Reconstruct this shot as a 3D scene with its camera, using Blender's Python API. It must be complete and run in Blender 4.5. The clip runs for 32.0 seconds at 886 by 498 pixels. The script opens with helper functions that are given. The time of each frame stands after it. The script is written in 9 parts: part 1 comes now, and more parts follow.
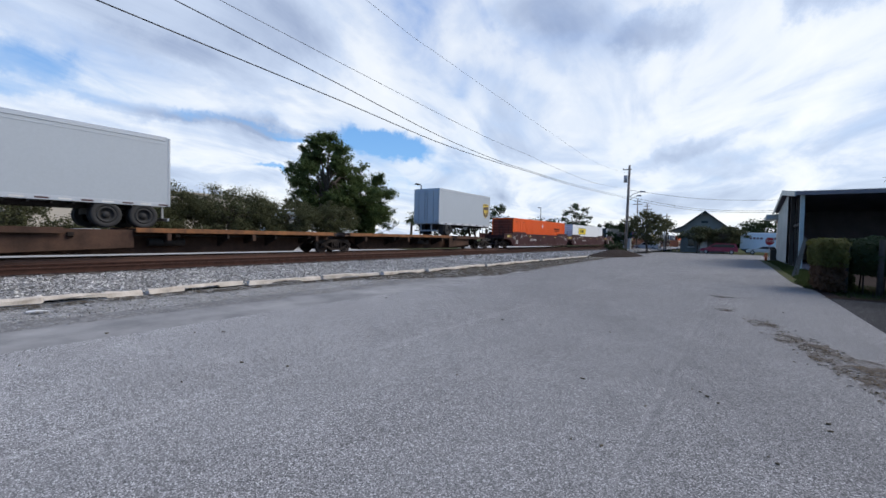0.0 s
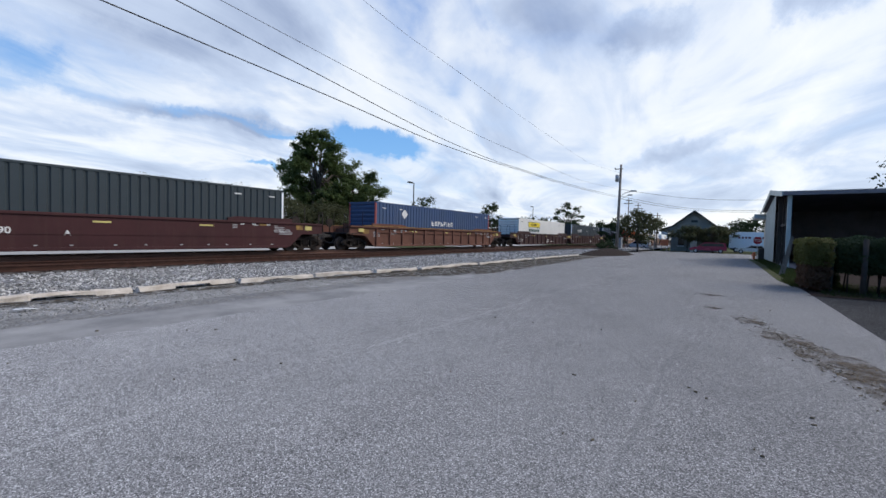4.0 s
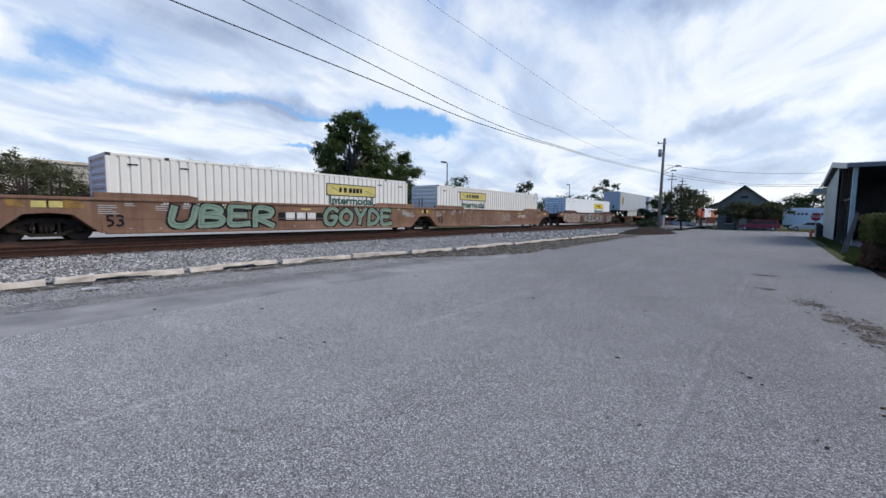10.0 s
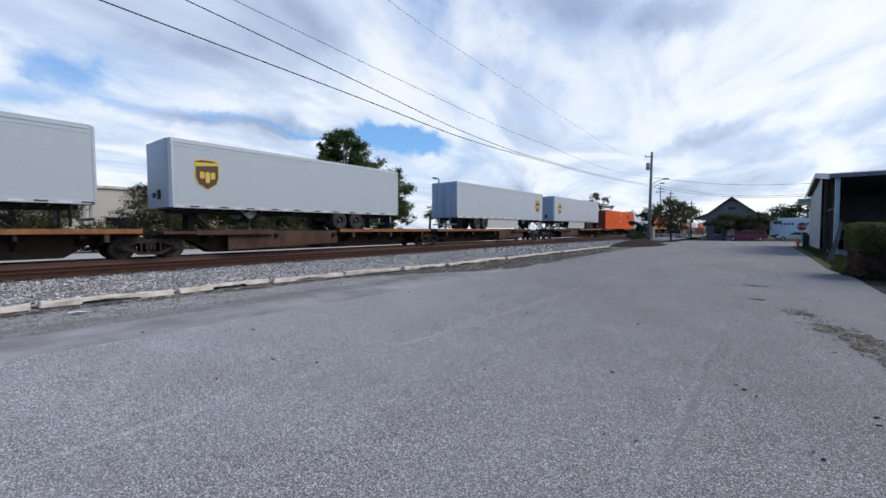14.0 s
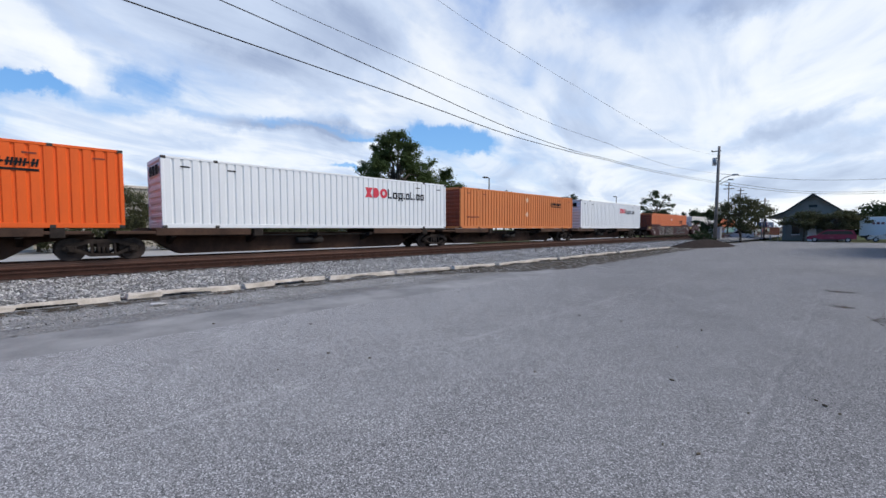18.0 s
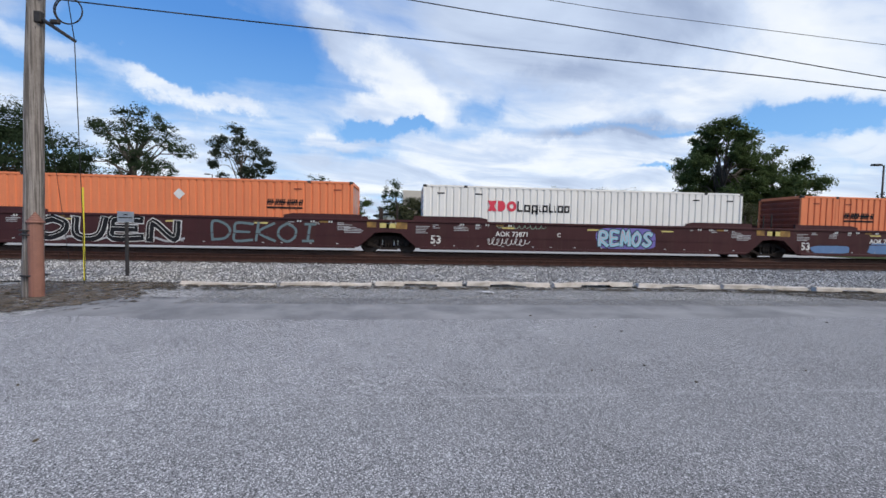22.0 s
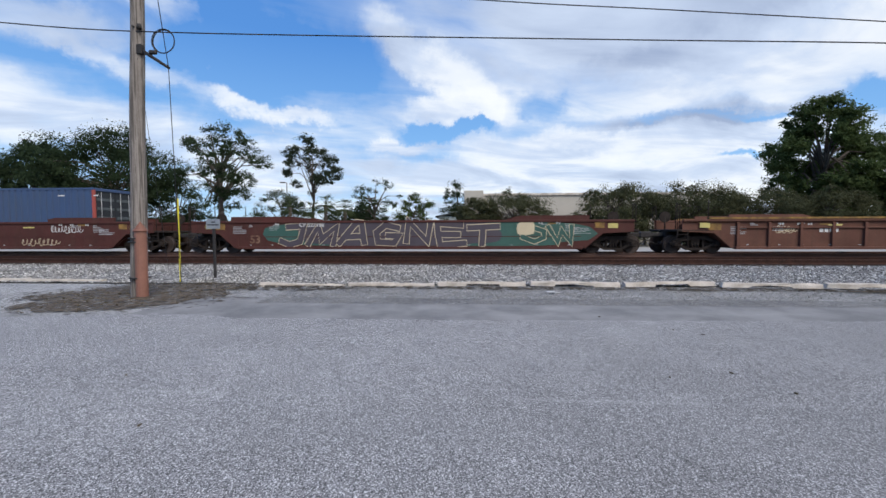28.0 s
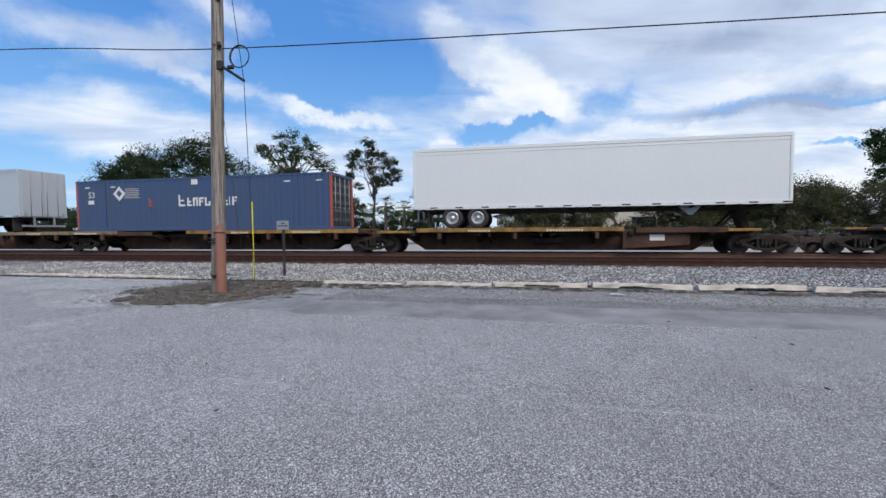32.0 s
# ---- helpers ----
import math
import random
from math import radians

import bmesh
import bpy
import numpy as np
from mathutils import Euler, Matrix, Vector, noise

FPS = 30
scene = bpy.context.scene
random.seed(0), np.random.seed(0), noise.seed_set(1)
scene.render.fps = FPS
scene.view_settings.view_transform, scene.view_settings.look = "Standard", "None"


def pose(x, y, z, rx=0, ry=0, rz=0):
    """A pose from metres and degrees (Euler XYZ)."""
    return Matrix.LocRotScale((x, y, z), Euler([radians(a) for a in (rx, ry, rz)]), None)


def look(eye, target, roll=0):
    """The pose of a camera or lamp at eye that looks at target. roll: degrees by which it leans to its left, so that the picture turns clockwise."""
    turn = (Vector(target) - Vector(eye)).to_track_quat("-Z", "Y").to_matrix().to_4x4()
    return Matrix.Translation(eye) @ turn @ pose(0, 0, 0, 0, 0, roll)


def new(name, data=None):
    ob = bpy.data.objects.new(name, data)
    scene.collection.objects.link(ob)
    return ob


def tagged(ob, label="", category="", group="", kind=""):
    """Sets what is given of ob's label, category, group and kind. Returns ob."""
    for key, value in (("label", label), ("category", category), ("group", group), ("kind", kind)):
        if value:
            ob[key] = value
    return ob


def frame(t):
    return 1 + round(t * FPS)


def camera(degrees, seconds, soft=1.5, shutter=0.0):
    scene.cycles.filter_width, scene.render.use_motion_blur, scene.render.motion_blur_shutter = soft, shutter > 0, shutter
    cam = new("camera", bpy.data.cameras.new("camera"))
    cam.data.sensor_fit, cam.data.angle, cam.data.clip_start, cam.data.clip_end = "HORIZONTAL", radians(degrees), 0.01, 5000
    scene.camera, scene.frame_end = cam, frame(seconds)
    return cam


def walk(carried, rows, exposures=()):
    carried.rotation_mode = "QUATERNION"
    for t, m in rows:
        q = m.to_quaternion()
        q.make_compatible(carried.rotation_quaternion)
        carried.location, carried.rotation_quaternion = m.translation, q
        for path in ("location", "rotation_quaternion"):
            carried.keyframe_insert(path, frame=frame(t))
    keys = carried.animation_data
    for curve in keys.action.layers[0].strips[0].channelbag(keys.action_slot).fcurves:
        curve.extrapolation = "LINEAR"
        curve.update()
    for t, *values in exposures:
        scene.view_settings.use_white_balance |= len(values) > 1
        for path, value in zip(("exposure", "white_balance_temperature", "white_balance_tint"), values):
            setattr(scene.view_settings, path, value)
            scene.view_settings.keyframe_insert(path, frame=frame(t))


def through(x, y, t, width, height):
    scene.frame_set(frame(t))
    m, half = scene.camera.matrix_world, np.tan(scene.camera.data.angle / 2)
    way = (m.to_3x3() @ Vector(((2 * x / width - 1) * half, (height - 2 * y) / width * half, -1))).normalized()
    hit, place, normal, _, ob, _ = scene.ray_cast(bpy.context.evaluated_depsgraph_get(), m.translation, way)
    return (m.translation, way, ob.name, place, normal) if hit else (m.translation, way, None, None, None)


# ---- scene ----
cam = camera(94.05, 32.0, soft=1.5, shutter=0.05)
# seconds, eye x y z, yaw to the left of +y, pitch, lean; y runs along the railway
ROWS = [
    (0.0, 0.082, 0.088, 1.436, 35.52, -1.77, 1.25),
    (0.5, 0.086, 0.097, 1.427, 35.23, -1.64, 1.49),
    (1.0, 0.085, 0.093, 1.422, 35.03, -1.45, 1.74),
    (1.5, 0.082, 0.081, 1.420, 34.95, -1.33, 1.89),
    (2.0, 0.078, 0.080, 1.417, 34.92, -1.27, 1.89),
    (2.5, 0.080, 0.076, 1.424, 34.88, -1.36, 1.82),
    (3.0, 0.088, 0.069, 1.426, 34.80, -1.54, 1.57),
    (3.5, 0.090, 0.060, 1.429, 34.64, -1.82, 1.47),
    (5.5, 0.076, 0.056, 1.429, 34.19, -2.02, 1.24),
    (6.0, 0.084, 0.054, 1.433, 34.20, -2.02, 1.14),
    (6.5, 0.096, 0.055, 1.437, 34.28, -2.25, 1.03),
    (7.0, 0.100, 0.056, 1.436, 34.44, -2.75, 0.91),
    (7.5, 0.099, 0.051, 1.441, 34.67, -3.35, 0.87),
    (8.0, 0.089, 0.050, 1.438, 35.03, -3.85, 0.95),
    (8.5, 0.070, 0.052, 1.432, 35.71, -4.22, 1.11),
    (9.0, 0.049, 0.050, 1.429, 36.81, -4.49, 1.22),
    (9.5, 0.023, 0.053, 1.430, 38.04, -4.65, 1.05),
    (10.0, 0.019, 0.061, 1.434, 39.08, -4.82, 0.76),
    (10.5, 0.032, 0.059, 1.440, 39.57, -4.94, 0.57),
    (11.0, 0.030, 0.059, 1.446, 39.50, -5.08, 0.48),
    (11.5, 0.035, 0.065, 1.442, 39.15, -5.08, 0.43),
    (12.0, 0.035, 0.068, 1.443, 38.76, -4.97, 0.34),
    (12.5, 0.018, 0.072, 1.450, 38.42, -4.69, 0.16),
    (13.0, 0.016, 0.078, 1.445, 38.19, -4.14, 0.06),
    (13.5, 0.022, 0.070, 1.447, 38.11, -3.44, -0.09),
    (14.0, 0.024, 0.064, 1.451, 38.11, -2.69, -0.16),
    (14.5, 0.027, 0.060, 1.450, 38.12, -2.04, -0.23),
    (16.5, 0.031, 0.062, 1.447, 38.67, -2.18, -0.44),
    (17.0, 0.035, 0.064, 1.450, 39.84, -2.57, -0.39),
    (17.5, 0.037, 0.058, 1.454, 41.85, -2.75, -0.27),
    (18.0, 0.033, 0.044, 1.457, 44.99, -2.76, -0.08),
    (18.5, 0.027, 0.012, 1.455, 49.38, -2.64, 0.19),
    (19.0, 0.016, -0.017, 1.449, 54.84, -2.53, 0.49),
    (19.5, 0.003, -0.052, 1.444, 60.92, -2.56, 0.67),
    (20.0, -0.006, -0.083, 1.441, 67.16, -2.60, 1.04),
    (20.5, -0.011, -0.108, 1.434, 73.00, -2.62, 1.25),
    (21.0, -0.038, -0.128, 1.446, 77.97, -2.72, 1.36),
    (21.5, -0.055, -0.120, 1.436, 82.00, -2.62, 1.29),
    (22.0, -0.057, -0.141, 1.439, 84.94, -2.61, 1.19),
    (22.5, -0.073, -0.138, 1.439, 87.20, -2.47, 1.06),
    (23.0, -0.073, -0.129, 1.438, 88.91, -2.28, 0.99),
    (23.5, -0.076, -0.134, 1.441, 90.15, -2.10, 0.93),
    (24.0, -0.086, -0.129, 1.445, 91.12, -1.97, 0.83),
    (24.5, -0.094, -0.130, 1.447, 91.87, -1.87, 0.76),
    (25.0, -0.093, -0.124, 1.438, 92.43, -1.73, 0.66),
    (25.5, -0.084, -0.128, 1.437, 92.83, -1.68, 0.54),
    (27.5, -0.104, -0.129, 1.437, 93.50, -2.66, -0.12),
    (28.0, -0.101, -0.126, 1.433, 93.58, -2.67, -0.17),
    (28.5, -0.096, -0.120, 1.430, 93.46, -2.46, -0.29),
    (29.0, -0.074, -0.120, 1.434, 93.14, -2.25, -0.39),
    (29.5, -0.069, -0.116, 1.437, 92.75, -2.10, -0.51),
    (30.0, -0.067, -0.115, 1.445, 92.50, -2.12, -0.64),
    (30.5, -0.071, -0.109, 1.450, 92.84, -2.29, -0.73),
    (31.0, -0.081, -0.107, 1.445, 94.33, -2.47, -0.68),
    (31.5, -0.097, -0.108, 1.441, 97.25, -2.61, -0.65),
    (32.0, -0.127, -0.115, 1.427, 101.57, -2.63, -0.46),
]


def aim(x, y, z, yaw, pitch, roll):
    a, b = radians(yaw), radians(pitch)
    return look((x, y, z), (x - math.sin(a) * math.cos(b), y + math.cos(a) * math.cos(b), z + math.sin(b)), roll)


walk(cam, [(t, aim(*row)) for t, *row in ROWS])

# ---- light ----
scene.view_settings.exposure = 0.09
SUN_YAW, SUN_UP = -55.0, 46.0


def nodes_of(tree, *kinds):
    return [tree.nodes.new(k) for k in kinds]


def make_world():
    world = bpy.data.worlds.new("sky")
    world.use_nodes = True
    scene.world = world
    nt = world.node_tree
    nt.nodes.clear()
    L = nt.links.new

    def math_node(op, a, b=None, c=None):
        n = nt.nodes.new("ShaderNodeMath")
        n.operation = op
        for i, v in enumerate((a, b, c)):
            if v is None:
                continue
            if isinstance(v, (int, float)):
                n.inputs[i].default_value = v
            else:
                L(v, n.inputs[i])
        return n.outputs[0]

    def noise_node(vec, scale, detail, rough, distort=0.0):
        n = nt.nodes.new("ShaderNodeTexNoise")
        L(vec, n.inputs["Vector"])
        n.inputs["Scale"].default_value, n.inputs["Detail"].default_value = scale, detail
        n.inputs["Roughness"].default_value, n.inputs["Distortion"].default_value = rough, distort
        return n.outputs["Fac"]

    def ramp(value, stops):
        n = nt.nodes.new("ShaderNodeValToRGB")
        L(value, n.inputs[0])
        els = n.color_ramp.elements
        while len(els) < len(stops):
            els.new(0.5)
        for e, (p, col) in zip(els, stops):
            e.position, e.color = p, (*col, 1)
        return n.outputs[0]

    def mix(fac, a, b):
        n = nt.nodes.new("ShaderNodeMix")
        n.data_type = "RGBA"
        L(fac, n.inputs[0])
        L(a, n.inputs[6])
        L(b, n.inputs[7])
        return n.outputs[2]

    coord = nt.nodes.new("ShaderNodeTexCoord").outputs["Generated"]
    split = nt.nodes.new("ShaderNodeSeparateXYZ")
    L(coord, split.inputs[0])
    dx, dy, dz = split.outputs
    up = math_node("MAXIMUM", dz, 0.0)
    low = math_node("ADD", up, 0.16)
    px, py = math_node("DIVIDE", dx, low), math_node("DIVIDE", dy, low)
    # the layer is bent by slow eddies, so that its streaks curve
    eddy = nt.nodes.new("ShaderNodeTexNoise")
    L(coord, eddy.inputs["Vector"])
    eddy.inputs["Scale"].default_value, eddy.inputs["Detail"].default_value, eddy.inputs["Roughness"].default_value = 5.5, 9.0, 0.64
    centred = nt.nodes.new("ShaderNodeVectorMath")
    centred.operation = "SUBTRACT"
    L(eddy.outputs["Color"], centred.inputs[0])
    centred.inputs[1].default_value = (0.5, 0.5, 0.5)
    bent = nt.nodes.new("ShaderNodeVectorMath")
    bent.operation = "MULTIPLY_ADD"
    L(centred.outputs[0], bent.inputs[0])
    bent.inputs[1].default_value = (0.15, 0.15, 0.15)
    L(coord, bent.inputs[2])
    warped = bent.outputs[0]
    # streaks run out from the horizon ahead; coverage grows towards +y
    comb = nt.nodes.new("ShaderNodeCombineXYZ")
    L(math_node("ADD", math_node("MULTIPLY", px, 0.80), math_node("MULTIPLY", py, 0.30)), comb.inputs[0])
    L(math_node("SUBTRACT", math_node("MULTIPLY", py, 0.42), math_node("MULTIPLY", px, 0.20)), comb.inputs[1])
    flow = comb.outputs[0]
    wide = noise_node(flow, 1.15, 5.0, 0.52, 0.6)
    fine = noise_node(flow, 3.3, 8.0, 0.56, 0.9)
    shade = noise_node(flow, 1.7, 7.0, 0.55, 0.8)

    def heading(az, el):
        """A direction: degrees to the left of +y, and above the horizon."""
        a, e = radians(az), radians(el)
        return Vector((-math.sin(a) * math.cos(e), math.cos(a) * math.cos(e), math.sin(e)))

    def dot(vec, d):
        n = nt.nodes.new("ShaderNodeVectorMath")
        n.operation = "DOT_PRODUCT"
        L(vec, n.inputs[0])
        n.inputs[1].default_value = d
        return n.outputs["Value"]

    def smooth(v, a, b, top):
        r = nt.nodes.new("ShaderNodeMapRange")
        r.interpolation_type = "SMOOTHSTEP"
        L(v, r.inputs[0])
        for i, q in enumerate((a, b, 0.0, top)):
            r.inputs[i + 1].default_value = q
        return r.outputs[0]

    def bands(rows):
        """Cloud banks and gaps: each lies along an arc between two headings, with a width in degrees and a strength."""
        total = None
        for az0, el0, az1, el1, wide_deg, amount in rows:
            p, q = heading(az0, el0), heading(az1, el1)
            mid, along = (p + q) * 0.5, (q - p).normalized()
            half = max((q - p).length * 0.5, radians(wide_deg))
            across = math_node("ABSOLUTE", dot(warped, p.cross(q).normalized()))
            reach = math_node("ABSOLUTE", math_node("SUBTRACT", dot(warped, along), mid.dot(along)))
            v = math_node("MULTIPLY", smooth(across, radians(wide_deg) * 1.25, radians(wide_deg) * 0.15, 1.0), smooth(reach, half * 1.2, half * 0.45, amount))
            total = v if total is None else math_node("ADD", total, v)
        return total

    # open blue over the railway to the south, a broad white sheet to the north
    banks = bands([(124.7, 15.5, 108.0, 13.2, 0.9, 0.26), (139.0, 18.2, 124.0, 16.2, 1.2, 0.18), (147.0, 12.0, 106.0, 6.0, 5.0, 0.24), (104.5, 26.4, 84.9, 15.3, 2.6, 0.34),
                   (90.0, 27.0, 40.0, 19.0, 8.5, 0.22), (98.0, 16.2, 85.7, 16.6, 1.6, 0.24), (92.0, 10.4, 55.0, 10.7, 2.2, 0.20), (109.0, 7.5, 56.0, 5.5, 3.2, 0.28),
                   (103.0, 10.9, 96.6, 11.8, 0.8, 0.22), (124.0, 17.8, 121.0, 18.4, 0.5, 0.16), (150.0, 19.0, 128.0, 20.0, 2.6, 0.20), (133.0, 26.0, 118.0, 21.0, 1.6, 0.14), (154.0, 23.0, 122.0, 22.0, 8.0, 0.15), (152.0, 11.0, 138.0, 11.0, 4.5, 0.15),
                   (125.0, 20.5, 100.0, 20.0, 5.5, -0.20), (100.0, 13.2, 86.0, 14.2, 1.1, -0.34), (51.0, 12.9, 36.0, 11.7, 1.6, -0.33), (61.2, 8.2, 56.0, 8.0, 0.5, -0.30),
                   (60.0, 12.4, 50.0, 12.8, 0.5, -0.18), (83.0, 16.8, 77.5, 15.6, 2.4, -0.11), (70.0, 13.3, 53.0, 13.0, 0.9, -0.15), (12.0, 18.0, -12.0, 16.0, 12.0, 0.12)])
    gloom = bands([(15.7, 24.8, 4.4, 23.0, 2.4, 0.24), (-2.8, 23.5, -10.6, 22.5, 2.4, 0.26), (12.4, 8.2, -4.9, 15.1, 1.4, 0.14), (31.0, 28.5, 14.0, 26.5, 3.0, 0.16),
                   (73.0, 13.1, 55.0, 12.7, 1.0, 0.16), (82.8, 17.0, 81.8, 14.7, 0.6, 0.16), (67.5, 24.0, 47.0, 23.3, 3.0, 0.12), (63.0, 14.2, 46.0, 12.5, 1.0, 0.12),
                   (80.0, 19.0, 62.0, 19.5, 1.6, 0.10), (42.6, 25.5, 16.0, 18.6, 2.5, -0.10), (4.6, 11.7, -11.0, 15.4, 2.5, -0.14), (82.0, 12.4, 67.0, 9.7, 2.0, -0.10), (100.0, 24.0, 85.0, 16.0, 2.2, -0.14)])
    cover = math_node("ADD", math_node("MULTIPLY", dy, 0.20), banks)
    body = math_node("ADD", math_node("ADD", math_node("MULTIPLY", wide, 0.72), math_node("MULTIPLY", fine, 0.40)), math_node("ADD", cover, -0.03))
    haze = math_node("MULTIPLY", math_node("POWER", math_node("SUBTRACT", 1.0, up), 9.0), 0.16)
    veil = ramp(math_node("ADD", body, haze), [(0.44, (0, 0, 0)), (0.54, (0.26, 0.26, 0.26)), (0.66, (0.80, 0.80, 0.80)), (0.76, (1, 1, 1))])
    blue = ramp(up, [(0.0, (0.46, 0.72, 0.96)), (0.16, (0.22, 0.48, 0.87)), (0.4, (0.085, 0.275, 0.70)), (1.0, (0.05, 0.16, 0.50))])
    lit = math_node("ADD", math_node("ADD", math_node("MULTIPLY_ADD", shade, 0.95, 0.045), gloom), math_node("MULTIPLY", math_node("SUBTRACT", fine, 0.5), 0.22))
    cloud = ramp(lit, [(0.35, (0.94, 0.97, 0.99)), (0.47, (0.83, 0.885, 0.965)), (0.57, (0.60, 0.70, 0.88)), (0.80, (0.34, 0.42, 0.60))])
    skyline = mix(veil, blue, cloud)
    sky = nt.nodes.new("ShaderNodeTexSky")
    sky.sky_type, sky.sun_disc = "NISHITA", False
    sky.sun_elevation, sky.sun_rotation = radians(SUN_UP), radians(-SUN_YAW)
    clear, hazy, both, out = nodes_of(nt, "ShaderNodeBackground", "ShaderNodeBackground", "ShaderNodeAddShader", "ShaderNodeOutputWorld")
    L(sky.outputs[0], clear.inputs[0])
    clear.inputs[1].default_value = 0.012
    L(skyline, hazy.inputs[0])
    hazy.inputs[1].default_value = 0.93
    L(clear.outputs[0], both.inputs[0])
    L(hazy.outputs[0], both.inputs[1])
    L(both.outputs[0], out.inputs[0])


make_world()
sun = bpy.data.lights.new("sun", "SUN")
sun.energy, sun.angle, sun.color = 2.9, radians(34), (1.0, 0.93, 0.84)
sun_ob = new("sun", sun)
_a, _b = radians(SUN_YAW), radians(SUN_UP)
sun_ob.matrix_world = look((-math.sin(_a) * 50 * math.cos(_b), math.cos(_a) * 50 * math.cos(_b), 50 * math.sin(_b)), (0, 0, 0))


# ---- mesh building ----
class Build:
    """Collects vertices and faces in metres."""

    def __init__(self):
        self.v, self.f, self.s = [], [], []

    def face(self, pts, smooth=False):
        n = len(self.v)
        self.v += [tuple(p) for p in pts]
        self.f.append(tuple(range(n, n + len(pts))))
        self.s.append(smooth)
        return self

    def box(self, x0, x1, y0, y1, z0, z1, c=0.0):
        lo, hi = (min(x0, x1), min(y0, y1), min(z0, z1)), (max(x0, x1), max(y0, y1), max(z0, z1))
        c = min(c, *(0.45 * (hi[k] - lo[k]) for k in range(3)))
        n = len(self.v)
        if c <= 0:
            self.v += [(x, y, z) for x in (lo[0], hi[0]) for y in (lo[1], hi[1]) for z in (lo[2], hi[2])]
            for q in ((0, 1, 3, 2), (4, 6, 7, 5), (0, 4, 5, 1), (2, 3, 7, 6), (0, 2, 6, 4), (1, 5, 7, 3)):
                self.f.append(tuple(n + i for i in q))
                self.s.append(False)
            return self
        idx = {}
        for sx in (0, 1):
            for sy in (0, 1):
                for sz in (0, 1):
                    sg = (sx, sy, sz)
                    for k in range(3):
                        p = [(lo[i] if sg[i] == 0 else hi[i]) if i == k else (lo[i] + c if sg[i] == 0 else hi[i] - c) for i in range(3)]
                        idx[sg, k] = len(self.v)
                        self.v.append(tuple(p))
        for k in range(3):
            a, b = (k + 1) % 3, (k + 2) % 3
            for s in (0, 1):
                ring = []
                for u, w in ((0, 0), (1, 0), (1, 1), (0, 1)):
                    sg = [0, 0, 0]
                    sg[k], sg[a], sg[b] = s, u, w
                    ring.append(idx[tuple(sg), k])
                self.f.append(tuple(ring if s else ring[::-1]))
                self.s.append(False)
        for k in range(3):
            a, b = (k + 1) % 3, (k + 2) % 3
            for u in (0, 1):
                for w in (0, 1):
                    e = []
                    for s in (0, 1):
                        sg = [0, 0, 0]
                        sg[k], sg[a], sg[b] = s, u, w
                        e.append(tuple(sg))
                    q = (idx[e[0], a], idx[e[1], a], idx[e[1], b], idx[e[0], b])
                    self.f.append(q if u == w else q[::-1])
                    self.s.append(False)
        for sg in {k[0] for k in idx}:
            self.f.append(tuple(idx[sg, k] for k in range(3)))
            self.s.append(False)
        return self

    def tube(self, p0, p1, r0, r1=None, n=10, caps=True):
        p0, p1 = Vector(p0), Vector(p1)
        r1 = r0 if r1 is None else r1
        d = (p1 - p0).normalized()
        a = d.orthogonal().normalized()
        b = d.cross(a)
        base = len(self.v)
        for p, r in ((p0, r0), (p1, r1)):
            for i in range(n):
                w = 2 * math.pi * i / n
                self.v.append(tuple(p + r * (math.cos(w) * a + math.sin(w) * b)))
        for i in range(n):
            j = (i + 1) % n
            self.f.append((base + i, base + j, base + n + j, base + n + i))
            self.s.append(True)
        if caps:
            self.f.append(tuple(base + i for i in reversed(range(n))))
            self.f.append(tuple(base + n + i for i in range(n)))
            self.s += [False, False]
        return self

    def path(self, pts, r, n=6):
        for a, b in zip(pts, pts[1:]):
            self.tube(a, b, r, r, n, True)
        return self

    def slab(self, outline, axis, a, b):
        """An outline of (u, v) pairs pushed from a to b along an axis; x: (y, z), y: (x, z), z: (x, y)."""
        put = {"x": lambda u, v, w: (w, u, v), "y": lambda u, v, w: (u, w, v), "z": lambda u, v, w: (u, v, w)}[axis]
        n, m = len(self.v), len(outline)
        self.v += [put(u, v, w) for w in (a, b) for u, v in outline]
        self.f.append(tuple(n + i for i in reversed(range(m))))
        self.f.append(tuple(n + m + i for i in range(m)))
        for i in range(m):
            j = (i + 1) % m
            self.f.append((n + i, n + j, n + m + j, n + m + i))
        self.s += [False] * (m + 2)
        return self

    def mesh(self, name, material):
        me = bpy.data.meshes.new(name)
        me.from_pydata(self.v, [], self.f)
        me.polygons.foreach_set("use_smooth", self.s)
        me.materials.append(material)
        bm = bmesh.new()
        bm.from_mesh(me)
        bmesh.ops.recalc_face_normals(bm, faces=bm.faces)
        bm.to_mesh(me)
        bm.free()
        return me


def part(name, b, material, parent, label=""):
    """One mesh object under a thing or under a part."""
    me = b if isinstance(b, bpy.types.Mesh) else b.mesh(name, material)
    ob = new(name, me)
    ob.parent = parent
    if label:
        ob["label"] = label
    return ob


def thing(name, m, label, category, group="", kind=""):
    """An empty at the base of a thing that takes its parts."""
    ob = new(name)
    ob.empty_display_size = 0.2
    ob.matrix_world = m
    return tagged(ob, label, category, group, kind)


def solid(name, b, material, m, label, category="", group="", kind=""):
    ob = new(name, b if isinstance(b, bpy.types.Mesh) else b.mesh(name, material))
    ob.matrix_world = m
    return tagged(ob, label, category, group, kind)


